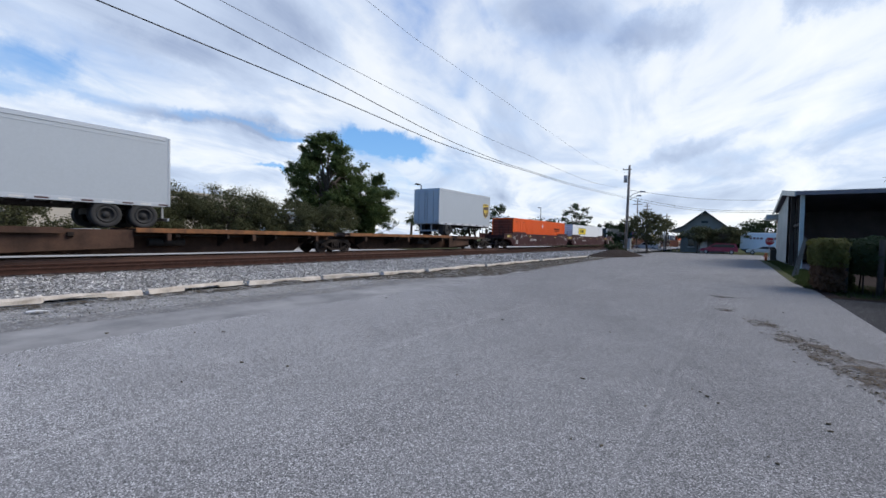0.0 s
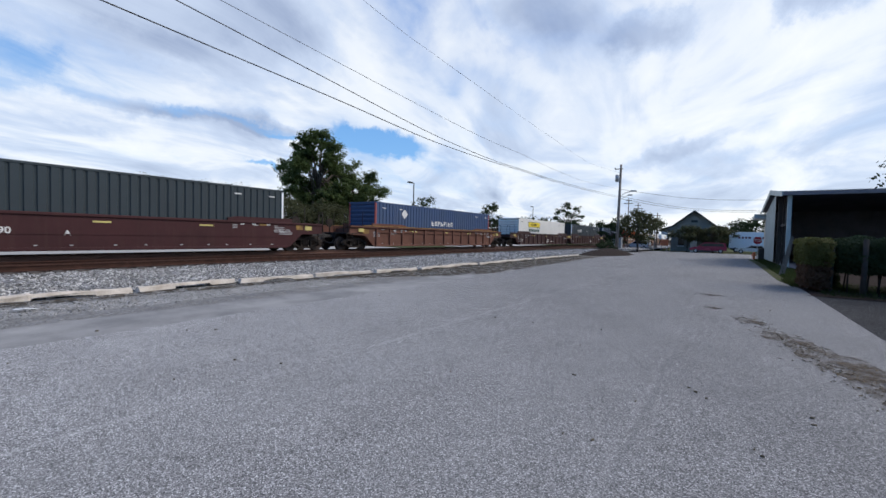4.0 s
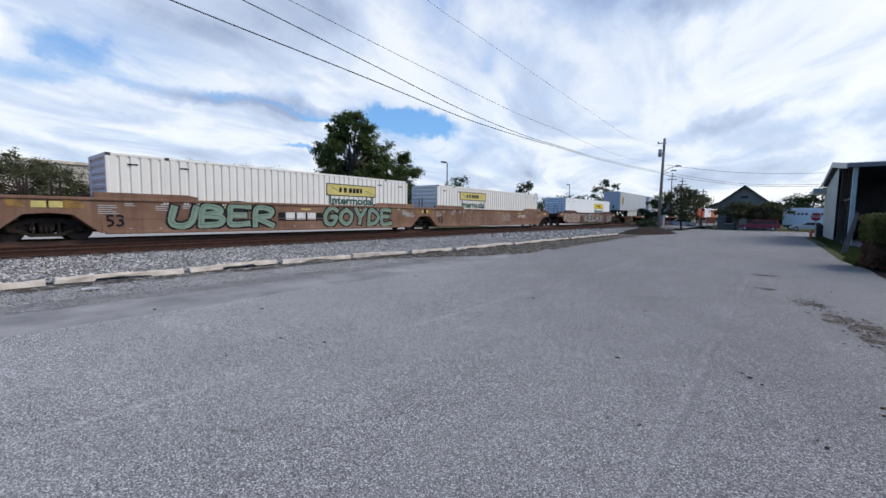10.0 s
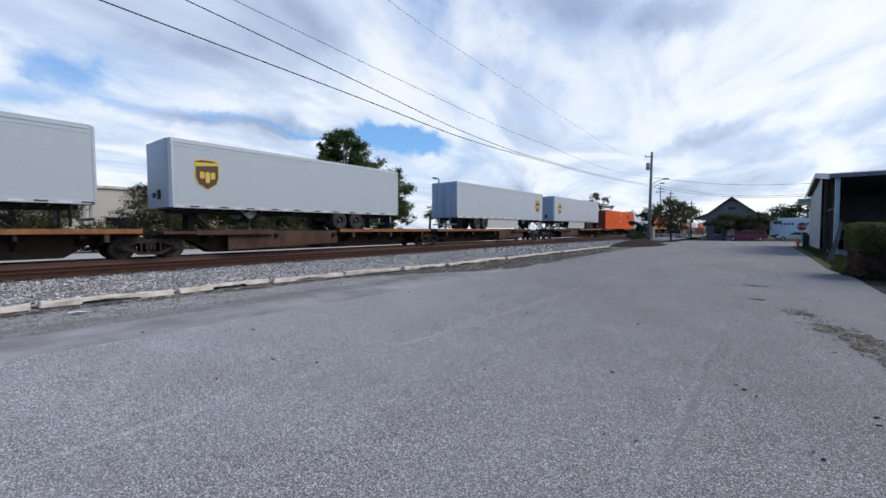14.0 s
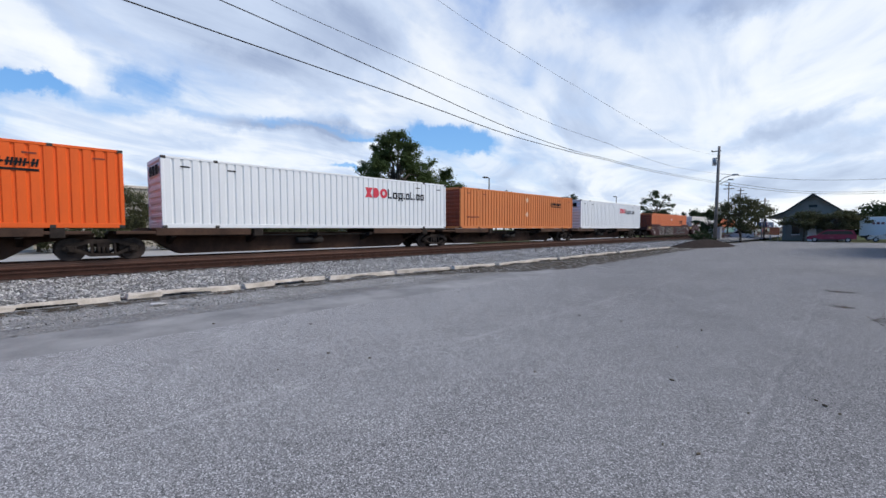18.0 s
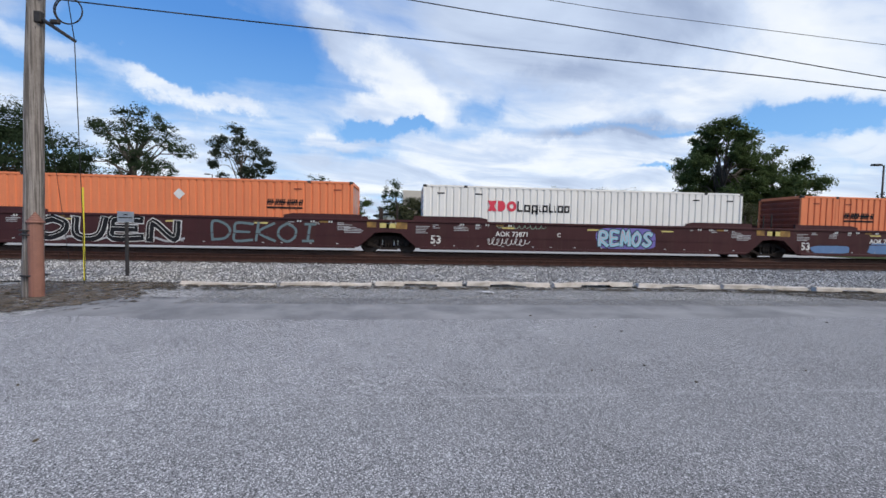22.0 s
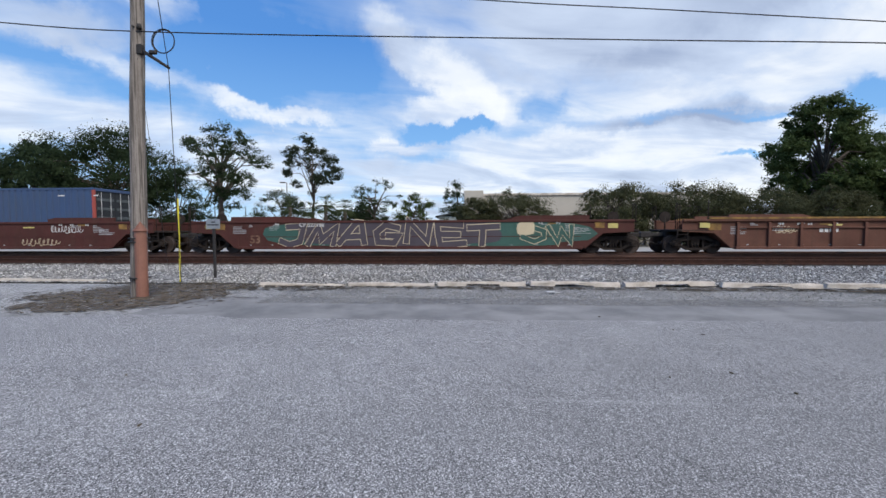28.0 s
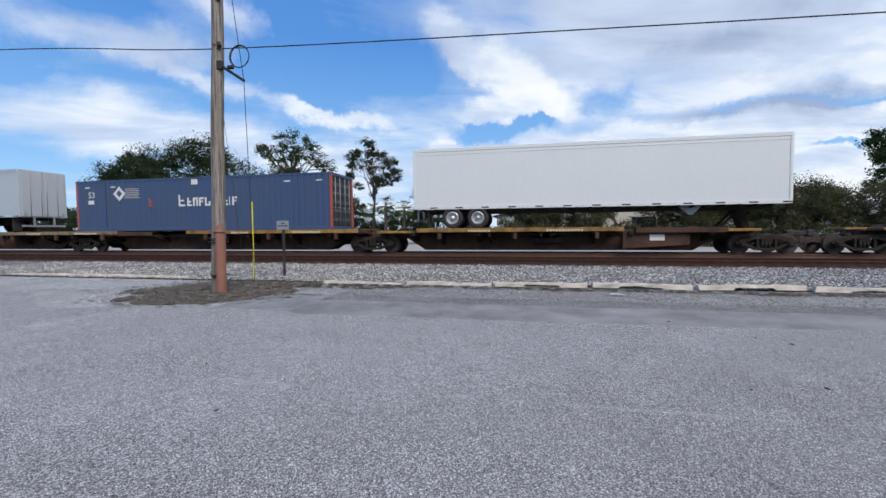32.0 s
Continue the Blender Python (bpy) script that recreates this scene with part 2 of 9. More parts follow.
def lettering(text, height, material, depth=0.004, bold=0.0, shear=0.0, spread=1.0):
    """A mesh of letters that stands in the y z plane, faces +x, reads along +y and is centred."""
    cu = bpy.data.curves.new("letters", "FONT")
    cu.body, cu.size, cu.extrude, cu.offset, cu.shear = text, height * 1.37, depth, bold, shear
    cu.space_character = spread
    cu.resolution_u = 2
    cu.align_x, cu.align_y = "CENTER", "CENTER"
    ob = bpy.data.objects.new("letters", cu)
    me = bpy.data.meshes.new_from_object(ob)
    bpy.data.objects.remove(ob)
    bpy.data.curves.remove(cu)
    me.transform(Matrix(((0, 0, 1, 0), (1, 0, 0, 0), (0, 1, 0, 0), (0, 0, 0, 1))))
    me.materials.clear()
    me.materials.append(material)
    return me


def letters(name, parent, text, height, material, x, y, z, bold=0.0, shear=0.0, spread=1.0, label=""):
    ob = part(name, lettering(text, height, material, bold=bold, shear=shear, spread=spread), material, parent, label)
    ob.location = (x, y, z)
    return ob


# ---- materials ----
def surface(name, col, col2=None, rough=0.6, metal=0.0, scale=3.0, fine=40.0, amount=0.5, bump=0.15, bump_size=0.01, streak=0.0, streak_col=(0.08, 0.05, 0.035), spec=0.5, vary=0.0):
    """Paint, metal, wood or stone: two colours mixed by coarse and fine noise, vertical dirt streaks, and a fine relief."""
    m = bpy.data.materials.new(name)
    m.use_nodes = True
    nt = m.node_tree
    L = nt.links.new
    bsdf = nt.nodes["Principled BSDF"]
    col2 = col2 or tuple(c * 0.72 for c in col)
    coord = nt.nodes.new("ShaderNodeTexCoord").outputs["Object"]

    def noise_tex(s, detail, vec=coord):
        n = nt.nodes.new("ShaderNodeTexNoise")
        L(vec, n.inputs["Vector"])
        n.inputs["Scale"].default_value, n.inputs["Detail"].default_value, n.inputs["Roughness"].default_value = s, detail, 0.62
        return n.outputs["Fac"]

    def remap(v, a, b, c=0.0, d=1.0):
        n = nt.nodes.new("ShaderNodeMapRange")
        L(v, n.inputs[0])
        for i, q in enumerate((a, b, c, d)):
            n.inputs[i + 1].default_value = q
        return n.outputs[0]

    def mix(fac, a, b):
        n = nt.nodes.new("ShaderNodeMix")
        n.data_type = "RGBA"
        for sock, v in ((n.inputs[0], fac), (n.inputs[6], a), (n.inputs[7], b)):
            if isinstance(v, tuple):
                sock.default_value = (*v, 1)
            elif isinstance(v, float):
                sock.default_value = v
            else:
                L(v, sock)
        return n.outputs[2]

    big, small = noise_tex(scale, 5), noise_tex(fine, 4)
    c = mix(remap(big, 0.38, 0.68, 0.0, amount), col, col2)
    c = mix(remap(small, 0.35, 0.7, 0.0, amount * 0.6), c, tuple(v * 0.8 for v in col2))
    if vary:
        info = nt.nodes.new("ShaderNodeObjectInfo").outputs["Random"]
        c = mix(remap(info, 0.0, 1.0, 0.0, vary), c, col2)
    if streak:
        mp = nt.nodes.new("ShaderNodeMapping")
        L(coord, mp.inputs[0])
        mp.inputs["Scale"].default_value = (5.0, 5.0, 0.5)
        st = noise_tex(1.0, 6, mp.outputs[0])
        c = mix(remap(st, 0.48, 0.75, 0.0, streak), c, streak_col)
    L(c, bsdf.inputs["Base Color"])
    L(remap(big, 0.2, 0.8, max(rough - 0.12, 0.05), min(rough + 0.12, 1.0)), bsdf.inputs["Roughness"])
    bsdf.inputs["Metallic"].default_value = metal
    bsdf.inputs["Specular IOR Level"].default_value = spec
    if bump:
        bn = nt.nodes.new("ShaderNodeBump")
        bn.inputs["Strength"].default_value, bn.inputs["Distance"].default_value = bump, bump_size
        L(small, bn.inputs["Height"])
        L(bn.outputs[0], bsdf.inputs["Normal"])
    return m


def asphalt_material():
    m = surface("asphalt", (0.345, 0.336, 0.330), (0.280, 0.272, 0.267), 0.88, 0, 0.35, 9.0, 0.55, 0.0, spec=0.25)
    nt = m.node_tree
    L = nt.links.new
    bsdf = nt.nodes["Principled BSDF"]
    coord = nt.nodes.new("ShaderNodeTexCoord").outputs["Object"]
    old = bsdf.inputs["Base Color"].links[0].from_socket
    # crushed stone showing through worn bitumen
    cell = nt.nodes.new("ShaderNodeTexVoronoi")
    L(coord, cell.inputs["Vector"])
    cell.inputs["Scale"].default_value = 150.0
    tone = nt.nodes.new("ShaderNodeValToRGB")
    sep = nt.nodes.new("ShaderNodeSeparateColor")
    L(cell.outputs["Color"], sep.inputs[0])
    L(sep.outputs[0], tone.inputs[0])
    els = tone.color_ramp.elements
    els[0].position, els[0].color = 0.0, (0.05, 0.05, 0.055, 1)
    els[1].position, els[1].color = 1.0, (2.9, 2.9, 2.9, 1)
    for p, g in ((0.35, 0.50), (0.7, 1.04), (0.86, 1.6)):
        els.new(p).color = (g, g, g, 1)
    mul = nt.nodes.new("ShaderNodeMix")
    mul.data_type, mul.blend_type = "RGBA", "MULTIPLY"
    mul.inputs[0].default_value = 1.0
    L(old, mul.inputs[6])
    L(tone.outputs[0], mul.inputs[7])
    # smooth worn lanes and old seams along the road
    mp = nt.nodes.new("ShaderNodeMapping")
    L(coord, mp.inputs[0])
    mp.inputs["Scale"].default_value = (0.8, 0.07, 1)
    lane = nt.nodes.new("ShaderNodeTexNoise")
    L(mp.outputs[0], lane.inputs["Vector"])
    lane.inputs["Scale"].default_value, lane.inputs["Detail"].default_value = 1.0, 3
    lr = nt.nodes.new("ShaderNodeMapRange")
    L(lane.outputs["Fac"], lr.inputs[0])
    for i, q in enumerate((0.35, 0.65, 0.0, 0.28)):
        lr.inputs[i + 1].default_value = q
    mix2 = nt.nodes.new("ShaderNodeMix")
    mix2.data_type = "RGBA"
    L(lr.outputs[0], mix2.inputs[0])
    L(mul.outputs[2], mix2.inputs[6])
    mix2.inputs[7].default_value = (0.305, 0.303, 0.298, 1)
    # thin cracks
    crack = nt.nodes.new("ShaderNodeTexVoronoi")
    crack.feature = "DISTANCE_TO_EDGE"
    bend = nt.nodes.new("ShaderNodeTexNoise")
    L(coord, bend.inputs["Vector"])
    bend.inputs["Scale"].default_value = 1.3
    addv = nt.nodes.new("ShaderNodeVectorMath")
    addv.operation = "ADD"
    L(coord, addv.inputs[0])
    L(bend.outputs["Color"], addv.inputs[1])
    L(addv.outputs[0], crack.inputs["Vector"])
    crack.inputs["Scale"].default_value = 0.16
    cr = nt.nodes.new("ShaderNodeMapRange")
    L(crack.outputs["Distance"], cr.inputs[0])
    for i, q in enumerate((0.0004, 0.0022, 0.28, 0.0)):
        cr.inputs[i + 1].default_value = q
    mix3 = nt.nodes.new("ShaderNodeMix")
    mix3.data_type = "RGBA"
    L(cr.outputs[0], mix3.inputs[0])
    L(mix2.outputs[2], mix3.inputs[6])
    mix3.inputs[7].default_value = (0.06, 0.06, 0.06, 1)
    # darker and smoother towards +x and +y, with a ragged transition
    xyz = nt.nodes.new("ShaderNodeSeparateXYZ")
    L(coord, xyz.inputs[0])
    ahead = nt.nodes.new("ShaderNodeMath")
    ahead.operation = "MULTIPLY_ADD"
    L(xyz.outputs[0], ahead.inputs[0])
    ahead.inputs[1].default_value = 1.5
    L(xyz.outputs[1], ahead.inputs[2])
    rough_edge = nt.nodes.new("ShaderNodeMath")
    rough_edge.operation = "MULTIPLY_ADD"
    L(bend.outputs["Fac"], rough_edge.inputs[0])
    rough_edge.inputs[1].default_value = 3.0
    L(ahead.outputs[0], rough_edge.inputs[2])
    dark_part = nt.nodes.new("ShaderNodeMapRange")
    L(rough_edge.outputs[0], dark_part.inputs[0])
    for i, q in enumerate((-7.0, 7.0, 0.0, 0.80)):
        dark_part.inputs[i + 1].default_value = q
    mix4 = nt.nodes.new("ShaderNodeMix")
    mix4.data_type = "RGBA"
    L(dark_part.outputs[0], mix4.inputs[0])
    L(mix3.outputs[2], mix4.inputs[6])
    dull = nt.nodes.new("ShaderNodeMix")
    dull.data_type = "RGBA"
    dull.inputs[0].default_value = 0.44
    L(mix3.outputs[2], dull.inputs[6])
    dull.inputs[7].default_value = (0.02, 0.02, 0.021, 1)
    calm = nt.nodes.new("ShaderNodeMix")
    calm.data_type = "RGBA"
    calm.inputs[0].default_value = 0.35
    L(dull.outputs[2], calm.inputs[6])
    calm.inputs[7].default_value = (0.108, 0.108, 0.110, 1)
    L(calm.outputs[2], mix4.inputs[7])
    # joints between the paver's lanes: a pale worn one and a dark one, both broken
    joined = mix4.outputs[2]
    breaks = nt.nodes.new("ShaderNodeTexNoise")
    L(coord, breaks.inputs["Vector"])
    breaks.inputs["Scale"].default_value, breaks.inputs["Detail"].default_value = 3.5, 5
    for at, wide, amount, tint in ((-3.55, 0.05, 0.20, (0.50, 0.49, 0.475)), (-0.42, 0.03, 0.32, (0.10, 0.10, 0.102)), (-0.48, 0.05, 0.10, (0.42, 0.41, 0.40))):
        off = nt.nodes.new("ShaderNodeMath")
        off.operation = "MULTIPLY_ADD"
        L(bend.outputs["Fac"], off.inputs[0])
        off.inputs[1].default_value = 0.12
        L(xyz.outputs[0], off.inputs[2])
        gap = nt.nodes.new("ShaderNodeMath")
        gap.operation = "SUBTRACT"
        L(off.outputs[0], gap.inputs[0])
        gap.inputs[1].default_value = at + 0.06
        far = nt.nodes.new("ShaderNodeMath")
        far.operation = "ABSOLUTE"
        L(gap.outputs[0], far.inputs[0])
        fade = nt.nodes.new("ShaderNodeMapRange")
        L(far.outputs[0], fade.inputs[0])
        for i, q in enumerate((0.2 * wide, wide, amount, 0.0)):
            fade.inputs[i + 1].default_value = q
        some = nt.nodes.new("ShaderNodeMapRange")
        L(breaks.outputs["Fac"], some.inputs[0])
        some.inputs[1].default_value, some.inputs[2].default_value = 0.35, 0.55
        both = nt.nodes.new("ShaderNodeMath")
        both.operation = "MULTIPLY"
        L(fade.outputs[0], both.inputs[0])
        L(some.outputs[0], both.inputs[1])
        line = nt.nodes.new("ShaderNodeMix")
        line.data_type = "RGBA"
        L(both.outputs[0], line.inputs[0])
        L(joined, line.inputs[6])
        line.inputs[7].default_value = (*tint, 1)
        joined = line.outputs[2]
    # mottled wear and old stains about a metre across
    blotch = nt.nodes.new("ShaderNodeTexNoise")
    L(coord, blotch.inputs["Vector"])
    blotch.inputs["Scale"].default_value, blotch.inputs["Detail"].default_value, blotch.inputs["Roughness"].default_value = 0.9, 9, 0.68
    br = nt.nodes.new("ShaderNodeMapRange")
    L(blotch.outputs["Fac"], br.inputs[0])
    for i, q in enumerate((0.3, 0.7, 0.90, 1.10)):
        br.inputs[i + 1].default_value = q
    worn = nt.nodes.new("ShaderNodeMix")
    worn.data_type, worn.blend_type = "RGBA", "MULTIPLY"
    worn.inputs[0].default_value = 1.0
    L(joined, worn.inputs[6])
    L(br.outputs[0], worn.inputs[7])
    L(worn.outputs[2], bsdf.inputs["Base Color"])
    bn = nt.nodes.new("ShaderNodeBump")
    bn.inputs["Strength"].default_value, bn.inputs["Distance"].default_value = 0.55, 0.004
    L(cell.outputs["Distance"], bn.inputs["Height"])
    bn.invert = True
    L(bn.outputs[0], bsdf.inputs["Normal"])
    return m


def leaf_material(name, a, b, through=0.38):
    m = surface(name, a, b, 0.75, 0, 0.9, 6.0, 0.9, 0.0, spec=0.12)
    nt = m.node_tree
    bsdf = nt.nodes["Principled BSDF"]
    old = bsdf.inputs["Base Color"].links[0].from_socket
    geo = nt.nodes.new("ShaderNodeNewGeometry").outputs["Random Per Island"]
    mx = nt.nodes.new("ShaderNodeMix")
    mx.data_type = "RGBA"
    mr = nt.nodes.new("ShaderNodeMapRange")
    nt.links.new(geo, mr.inputs[0])
    mr.inputs[4].default_value = 0.6
    nt.links.new(mr.outputs[0], mx.inputs[0])
    nt.links.new(old, mx.inputs[6])
    mx.inputs[7].default_value = (*[v * 0.62 for v in a], 1)
    nt.links.new(mx.outputs[2], bsdf.inputs["Base Color"])
    # light shows through thin leaves
    thin, both = nodes_of(nt, "ShaderNodeBsdfTranslucent", "ShaderNodeMixShader")
    nt.links.new(mx.outputs[2], thin.inputs[0])
    both.inputs[0].default_value = through
    nt.links.new(bsdf.outputs[0], both.inputs[1])
    nt.links.new(thin.outputs[0], both.inputs[2])
    nt.links.new(both.outputs[0], nt.nodes["Material Output"].inputs[0])
    return m


def speckle(name, tones, scale, by_piece=False, gaps=None, rough=0.92, spec=0.2):
    """Loose stone: each grain or piece takes a tone of its own between near black and near white."""
    m = bpy.data.materials.new(name)
    m.use_nodes = True
    nt = m.node_tree
    bsdf = nt.nodes["Principled BSDF"]
    bsdf.inputs["Roughness"].default_value, bsdf.inputs["Specular IOR Level"].default_value = rough, spec
    coord = nt.nodes.new("ShaderNodeTexCoord").outputs["Object"]
    if by_piece:
        pick = nt.nodes.new("ShaderNodeNewGeometry").outputs["Random Per Island"]
    else:
        cell = nt.nodes.new("ShaderNodeTexVoronoi")
        nt.links.new(coord, cell.inputs["Vector"])
        cell.inputs["Scale"].default_value = scale
        sep = nt.nodes.new("ShaderNodeSeparateColor")
        nt.links.new(cell.outputs["Color"], sep.inputs[0])
        pick = sep.outputs[0]
    tone = nt.nodes.new("ShaderNodeValToRGB")
    nt.links.new(pick, tone.inputs[0])
    els = tone.color_ramp.elements
    while len(els) < len(tones):
        els.new(0.5)
    for i, (e, col) in enumerate(zip(els, tones)):
        e.position, e.color = i / (len(tones) - 1), (*col, 1)
    wide = nt.nodes.new("ShaderNodeTexNoise")
    nt.links.new(coord, wide.inputs["Vector"])
    wide.inputs["Scale"].default_value, wide.inputs["Detail"].default_value = 0.8, 6
    dirt = nt.nodes.new("ShaderNodeMapRange")
    nt.links.new(wide.outputs["Fac"], dirt.inputs[0])
    for i, q in enumerate((0.45, 0.75, 0.0, 0.5)):
        dirt.inputs[i + 1].default_value = q
    mx = nt.nodes.new("ShaderNodeMix")
    mx.data_type = "RGBA"
    nt.links.new(dirt.outputs[0], mx.inputs[0])
    nt.links.new(tone.outputs[0], mx.inputs[6])
    mx.inputs[7].default_value = (*[0.6 * v for v in tones[1]], 1)
    nt.links.new(mx.outputs[2], bsdf.inputs["Base Color"])
    if gaps:
        n = nt.nodes.new("ShaderNodeTexNoise")
        nt.links.new(coord, n.inputs["Vector"])
        n.inputs["Scale"].default_value, n.inputs["Detail"].default_value = 1.6, 8
        s = nt.nodes.new("ShaderNodeMath")
        s.operation = "ADD"
        nt.links.new(n.outputs["Fac"], s.inputs[0])
        nt.links.new(sep.outputs[1], s.inputs[1])
        g = nt.nodes.new("ShaderNodeMath")
        g.operation = "GREATER_THAN"
        nt.links.new(s.outputs[0], g.inputs[0])
        g.inputs[1].default_value = gaps
        nt.links.new(g.outputs[0], bsdf.inputs["Alpha"])
    return m


ASPHALT = asphalt_material()
CONCRETE = surface("concrete", (0.68, 0.61, 0.53), (0.34, 0.285, 0.225), 0.88, 0, 2.6, 45, 0.8, 0.4)
OLD_ASPHALT = surface("old_asphalt", (0.150, 0.148, 0.148), (0.33, 0.322, 0.31), 0.9, 0, 0.9, 55, 0.9, 0.7, 0.006, spec=0.2)
LOT_PAVING = surface("lot_paving", (0.40, 0.385, 0.36), (0.28, 0.27, 0.25), 0.9, 0, 0.5, 30, 0.6, 0.2)
SKIRT_GREY = surface("skirt_grey", (0.46, 0.47, 0.44), (0.38, 0.39, 0.36), 0.5, 0, 0.6, 30, 0.5, 0.03, streak=0.15)
BALLAST = speckle("ballast_bed", ((0.025, 0.024, 0.023), (0.085, 0.083, 0.08), (0.20, 0.196, 0.19), (0.48, 0.47, 0.46)), 19)
CRUSHED = speckle("crushed_pieces", ((0.04, 0.038, 0.035), (0.19, 0.183, 0.172), (0.35, 0.338, 0.318), (0.70, 0.675, 0.635)), 9, True)
RUSTY_BED = surface("rust_stained_bed", (0.075, 0.048, 0.038), (0.04, 0.028, 0.024), 0.95, 0, 4, 45, 0.9, 0.8, 0.03, spec=0.2)
GRIT = speckle("grit", ((0.11, 0.108, 0.10), (0.265, 0.258, 0.245), (0.38, 0.37, 0.355), (0.60, 0.59, 0.57)), 48)
APRON = speckle("old_apron", ((0.012, 0.012, 0.0125), (0.03, 0.03, 0.031), (0.045, 0.045, 0.046), (0.10, 0.10, 0.10)), 60, spec=0.04)
DIRT = surface("dirt", (0.15, 0.12, 0.085), (0.08, 0.07, 0.045), 0.97, 0, 2.2, 60, 0.9, 0.7, 0.02, spec=0.04)
LAWN = surface("lawn", (0.050, 0.072, 0.026), (0.085, 0.078, 0.045), 0.95, 0, 0.25, 30, 0.9, 0.8, 0.03, spec=0.04)
RUST = surface("rusty_rail", (0.075, 0.035, 0.024), (0.040, 0.022, 0.017), 0.75, 0.25, 4, 80, 0.8, 0.4, spec=0.2)
RAIL_HEAD = surface("rail_head", (0.16, 0.085, 0.06), (0.10, 0.06, 0.05), 0.5, 0.5, 2, 60, 0.5, 0.1)
TIE = surface("tie_wood", (0.09, 0.07, 0.055), (0.05, 0.04, 0.033), 0.95, 0, 5, 70, 0.9, 0.6)
def grained(name, light, dark):
    """Weathered wood with long upright grain and checks."""
    m = surface(name, light, dark, 0.92, 0, 2.0, 30, 0.5, 0.0, spec=0.15)
    nt = m.node_tree
    bsdf = nt.nodes["Principled BSDF"]
    old = bsdf.inputs["Base Color"].links[0].from_socket
    mp, n, r, mx, bn = nodes_of(nt, "ShaderNodeMapping", "ShaderNodeTexNoise", "ShaderNodeMapRange", "ShaderNodeMix", "ShaderNodeBump")
    nt.links.new(nt.nodes.new("ShaderNodeTexCoord").outputs["Object"], mp.inputs[0])
    mp.inputs["Scale"].default_value = (30, 30, 0.9)
    nt.links.new(mp.outputs[0], n.inputs["Vector"])
    n.inputs["Scale"].default_value, n.inputs["Detail"].default_value, n.inputs["Roughness"].default_value = 1.0, 6, 0.65
    nt.links.new(n.outputs["Fac"], r.inputs[0])
    for i, q in enumerate((0.40, 0.56, 0.85, 0.0)):
        r.inputs[i + 1].default_value = q
    mx.data_type = "RGBA"
    nt.links.new(r.outputs[0], mx.inputs[0])
    nt.links.new(old, mx.inputs[6])
    mx.inputs[7].default_value = (*[v * 0.45 for v in dark], 1)
    nt.links.new(mx.outputs[2], bsdf.inputs["Base Color"])
    bn.inputs["Strength"].default_value, bn.inputs["Distance"].default_value = 0.8, 0.012
    nt.links.new(n.outputs["Fac"], bn.inputs["Height"])
    nt.links.new(bn.outputs[0], bsdf.inputs["Normal"])
    return m


POLE_WOOD = grained("pole_wood", (0.31, 0.275, 0.245), (0.17, 0.145, 0.125))
GUARD = surface("guard_brown", (0.260, 0.115, 0.078), (0.170, 0.078, 0.055), 0.65, 0, 3, 40, 0.5, 0.1)
YELLOW = surface("yellow_plastic", (0.72, 0.62, 0.04), (0.55, 0.48, 0.03), 0.5, 0, 3, 40, 0.4, 0.05)
STEEL = surface("galvanised", (0.38, 0.39, 0.40), (0.27, 0.28, 0.29), 0.5, 0.6, 5, 40, 0.5, 0.05)
DARK_STEEL = surface("dark_steel", (0.045, 0.04, 0.038), (0.025, 0.022, 0.02), 0.7, 0.3, 4, 50, 0.7, 0.2)
BOGIE = surface("bogie_grime", (0.046, 0.035, 0.029), (0.017, 0.014, 0.0125), 0.85, 0.15, 4, 45, 0.8, 0.3, spec=0.2)
WHEEL = surface("wheel_steel", (0.075, 0.052, 0.042), (0.030, 0.024, 0.021), 0.6, 0.4, 6, 60, 0.7, 0.2)
RUBBER = surface("tyre_rubber", (0.022, 0.022, 0.023), (0.04, 0.037, 0.034), 0.85, 0, 5, 40, 0.6, 0.15)
HUB = surface("wheel_hub", (0.55, 0.55, 0.56), (0.32, 0.31, 0.30), 0.4, 0.6, 8, 40, 0.6, 0.05)
CABLE = surface("cable_black", (0.02, 0.02, 0.022), None, 0.6, 0, 3, 40, 0.4, 0)
WHITE_PAINT = surface("white_marking", (0.72, 0.71, 0.68), (0.5, 0.48, 0.45), 0.6, 0, 3, 40, 0.6, 0)
BLACK_PAINT = surface("black_marking", (0.016, 0.016, 0.018), None, 0.7, 0, 3, 40, 0.4, 0, spec=0.12)
GREEN_PAINT = surface("green_marking", (0.035, 0.10, 0.075), None, 0.5, 0, 3, 40, 0.4, 0)
RED_PAINT = surface("red_marking", (0.62, 0.03, 0.06), (0.5, 0.04, 0.06), 0.5, 0, 3, 40, 0.4, 0)
SIGN_YELLOW = surface("sign_yellow", (0.80, 0.60, 0.02), (0.66, 0.50, 0.04), 0.5, 0, 2, 40, 0.4, 0)
FADED_YELLOW = surface("faded_yellow", (0.62, 0.52, 0.16), (0.45, 0.38, 0.14), 0.6, 0, 2, 30, 0.7, 0)
GOLD = surface("shield_gold", (0.62, 0.44, 0.06), (0.55, 0.38, 0.06), 0.45, 0, 3, 40, 0.3, 0)
SHIELD = surface("shield_brown", (0.075, 0.038, 0.02), None, 0.45, 0, 3, 40, 0.3, 0)
DECK_YELLOW = surface("deck_yellow", (0.40, 0.235, 0.060), (0.12, 0.068, 0.040), 0.7, 0, 2.5, 50, 0.9, 0.15, streak=0.5, spec=0.2)
DECK_PALE = surface("deck_worn_cream", (0.30, 0.235, 0.15), (0.11, 0.075, 0.05), 0.75, 0, 2.5, 50, 0.9, 0.15, streak=0.5, spec=0.2)
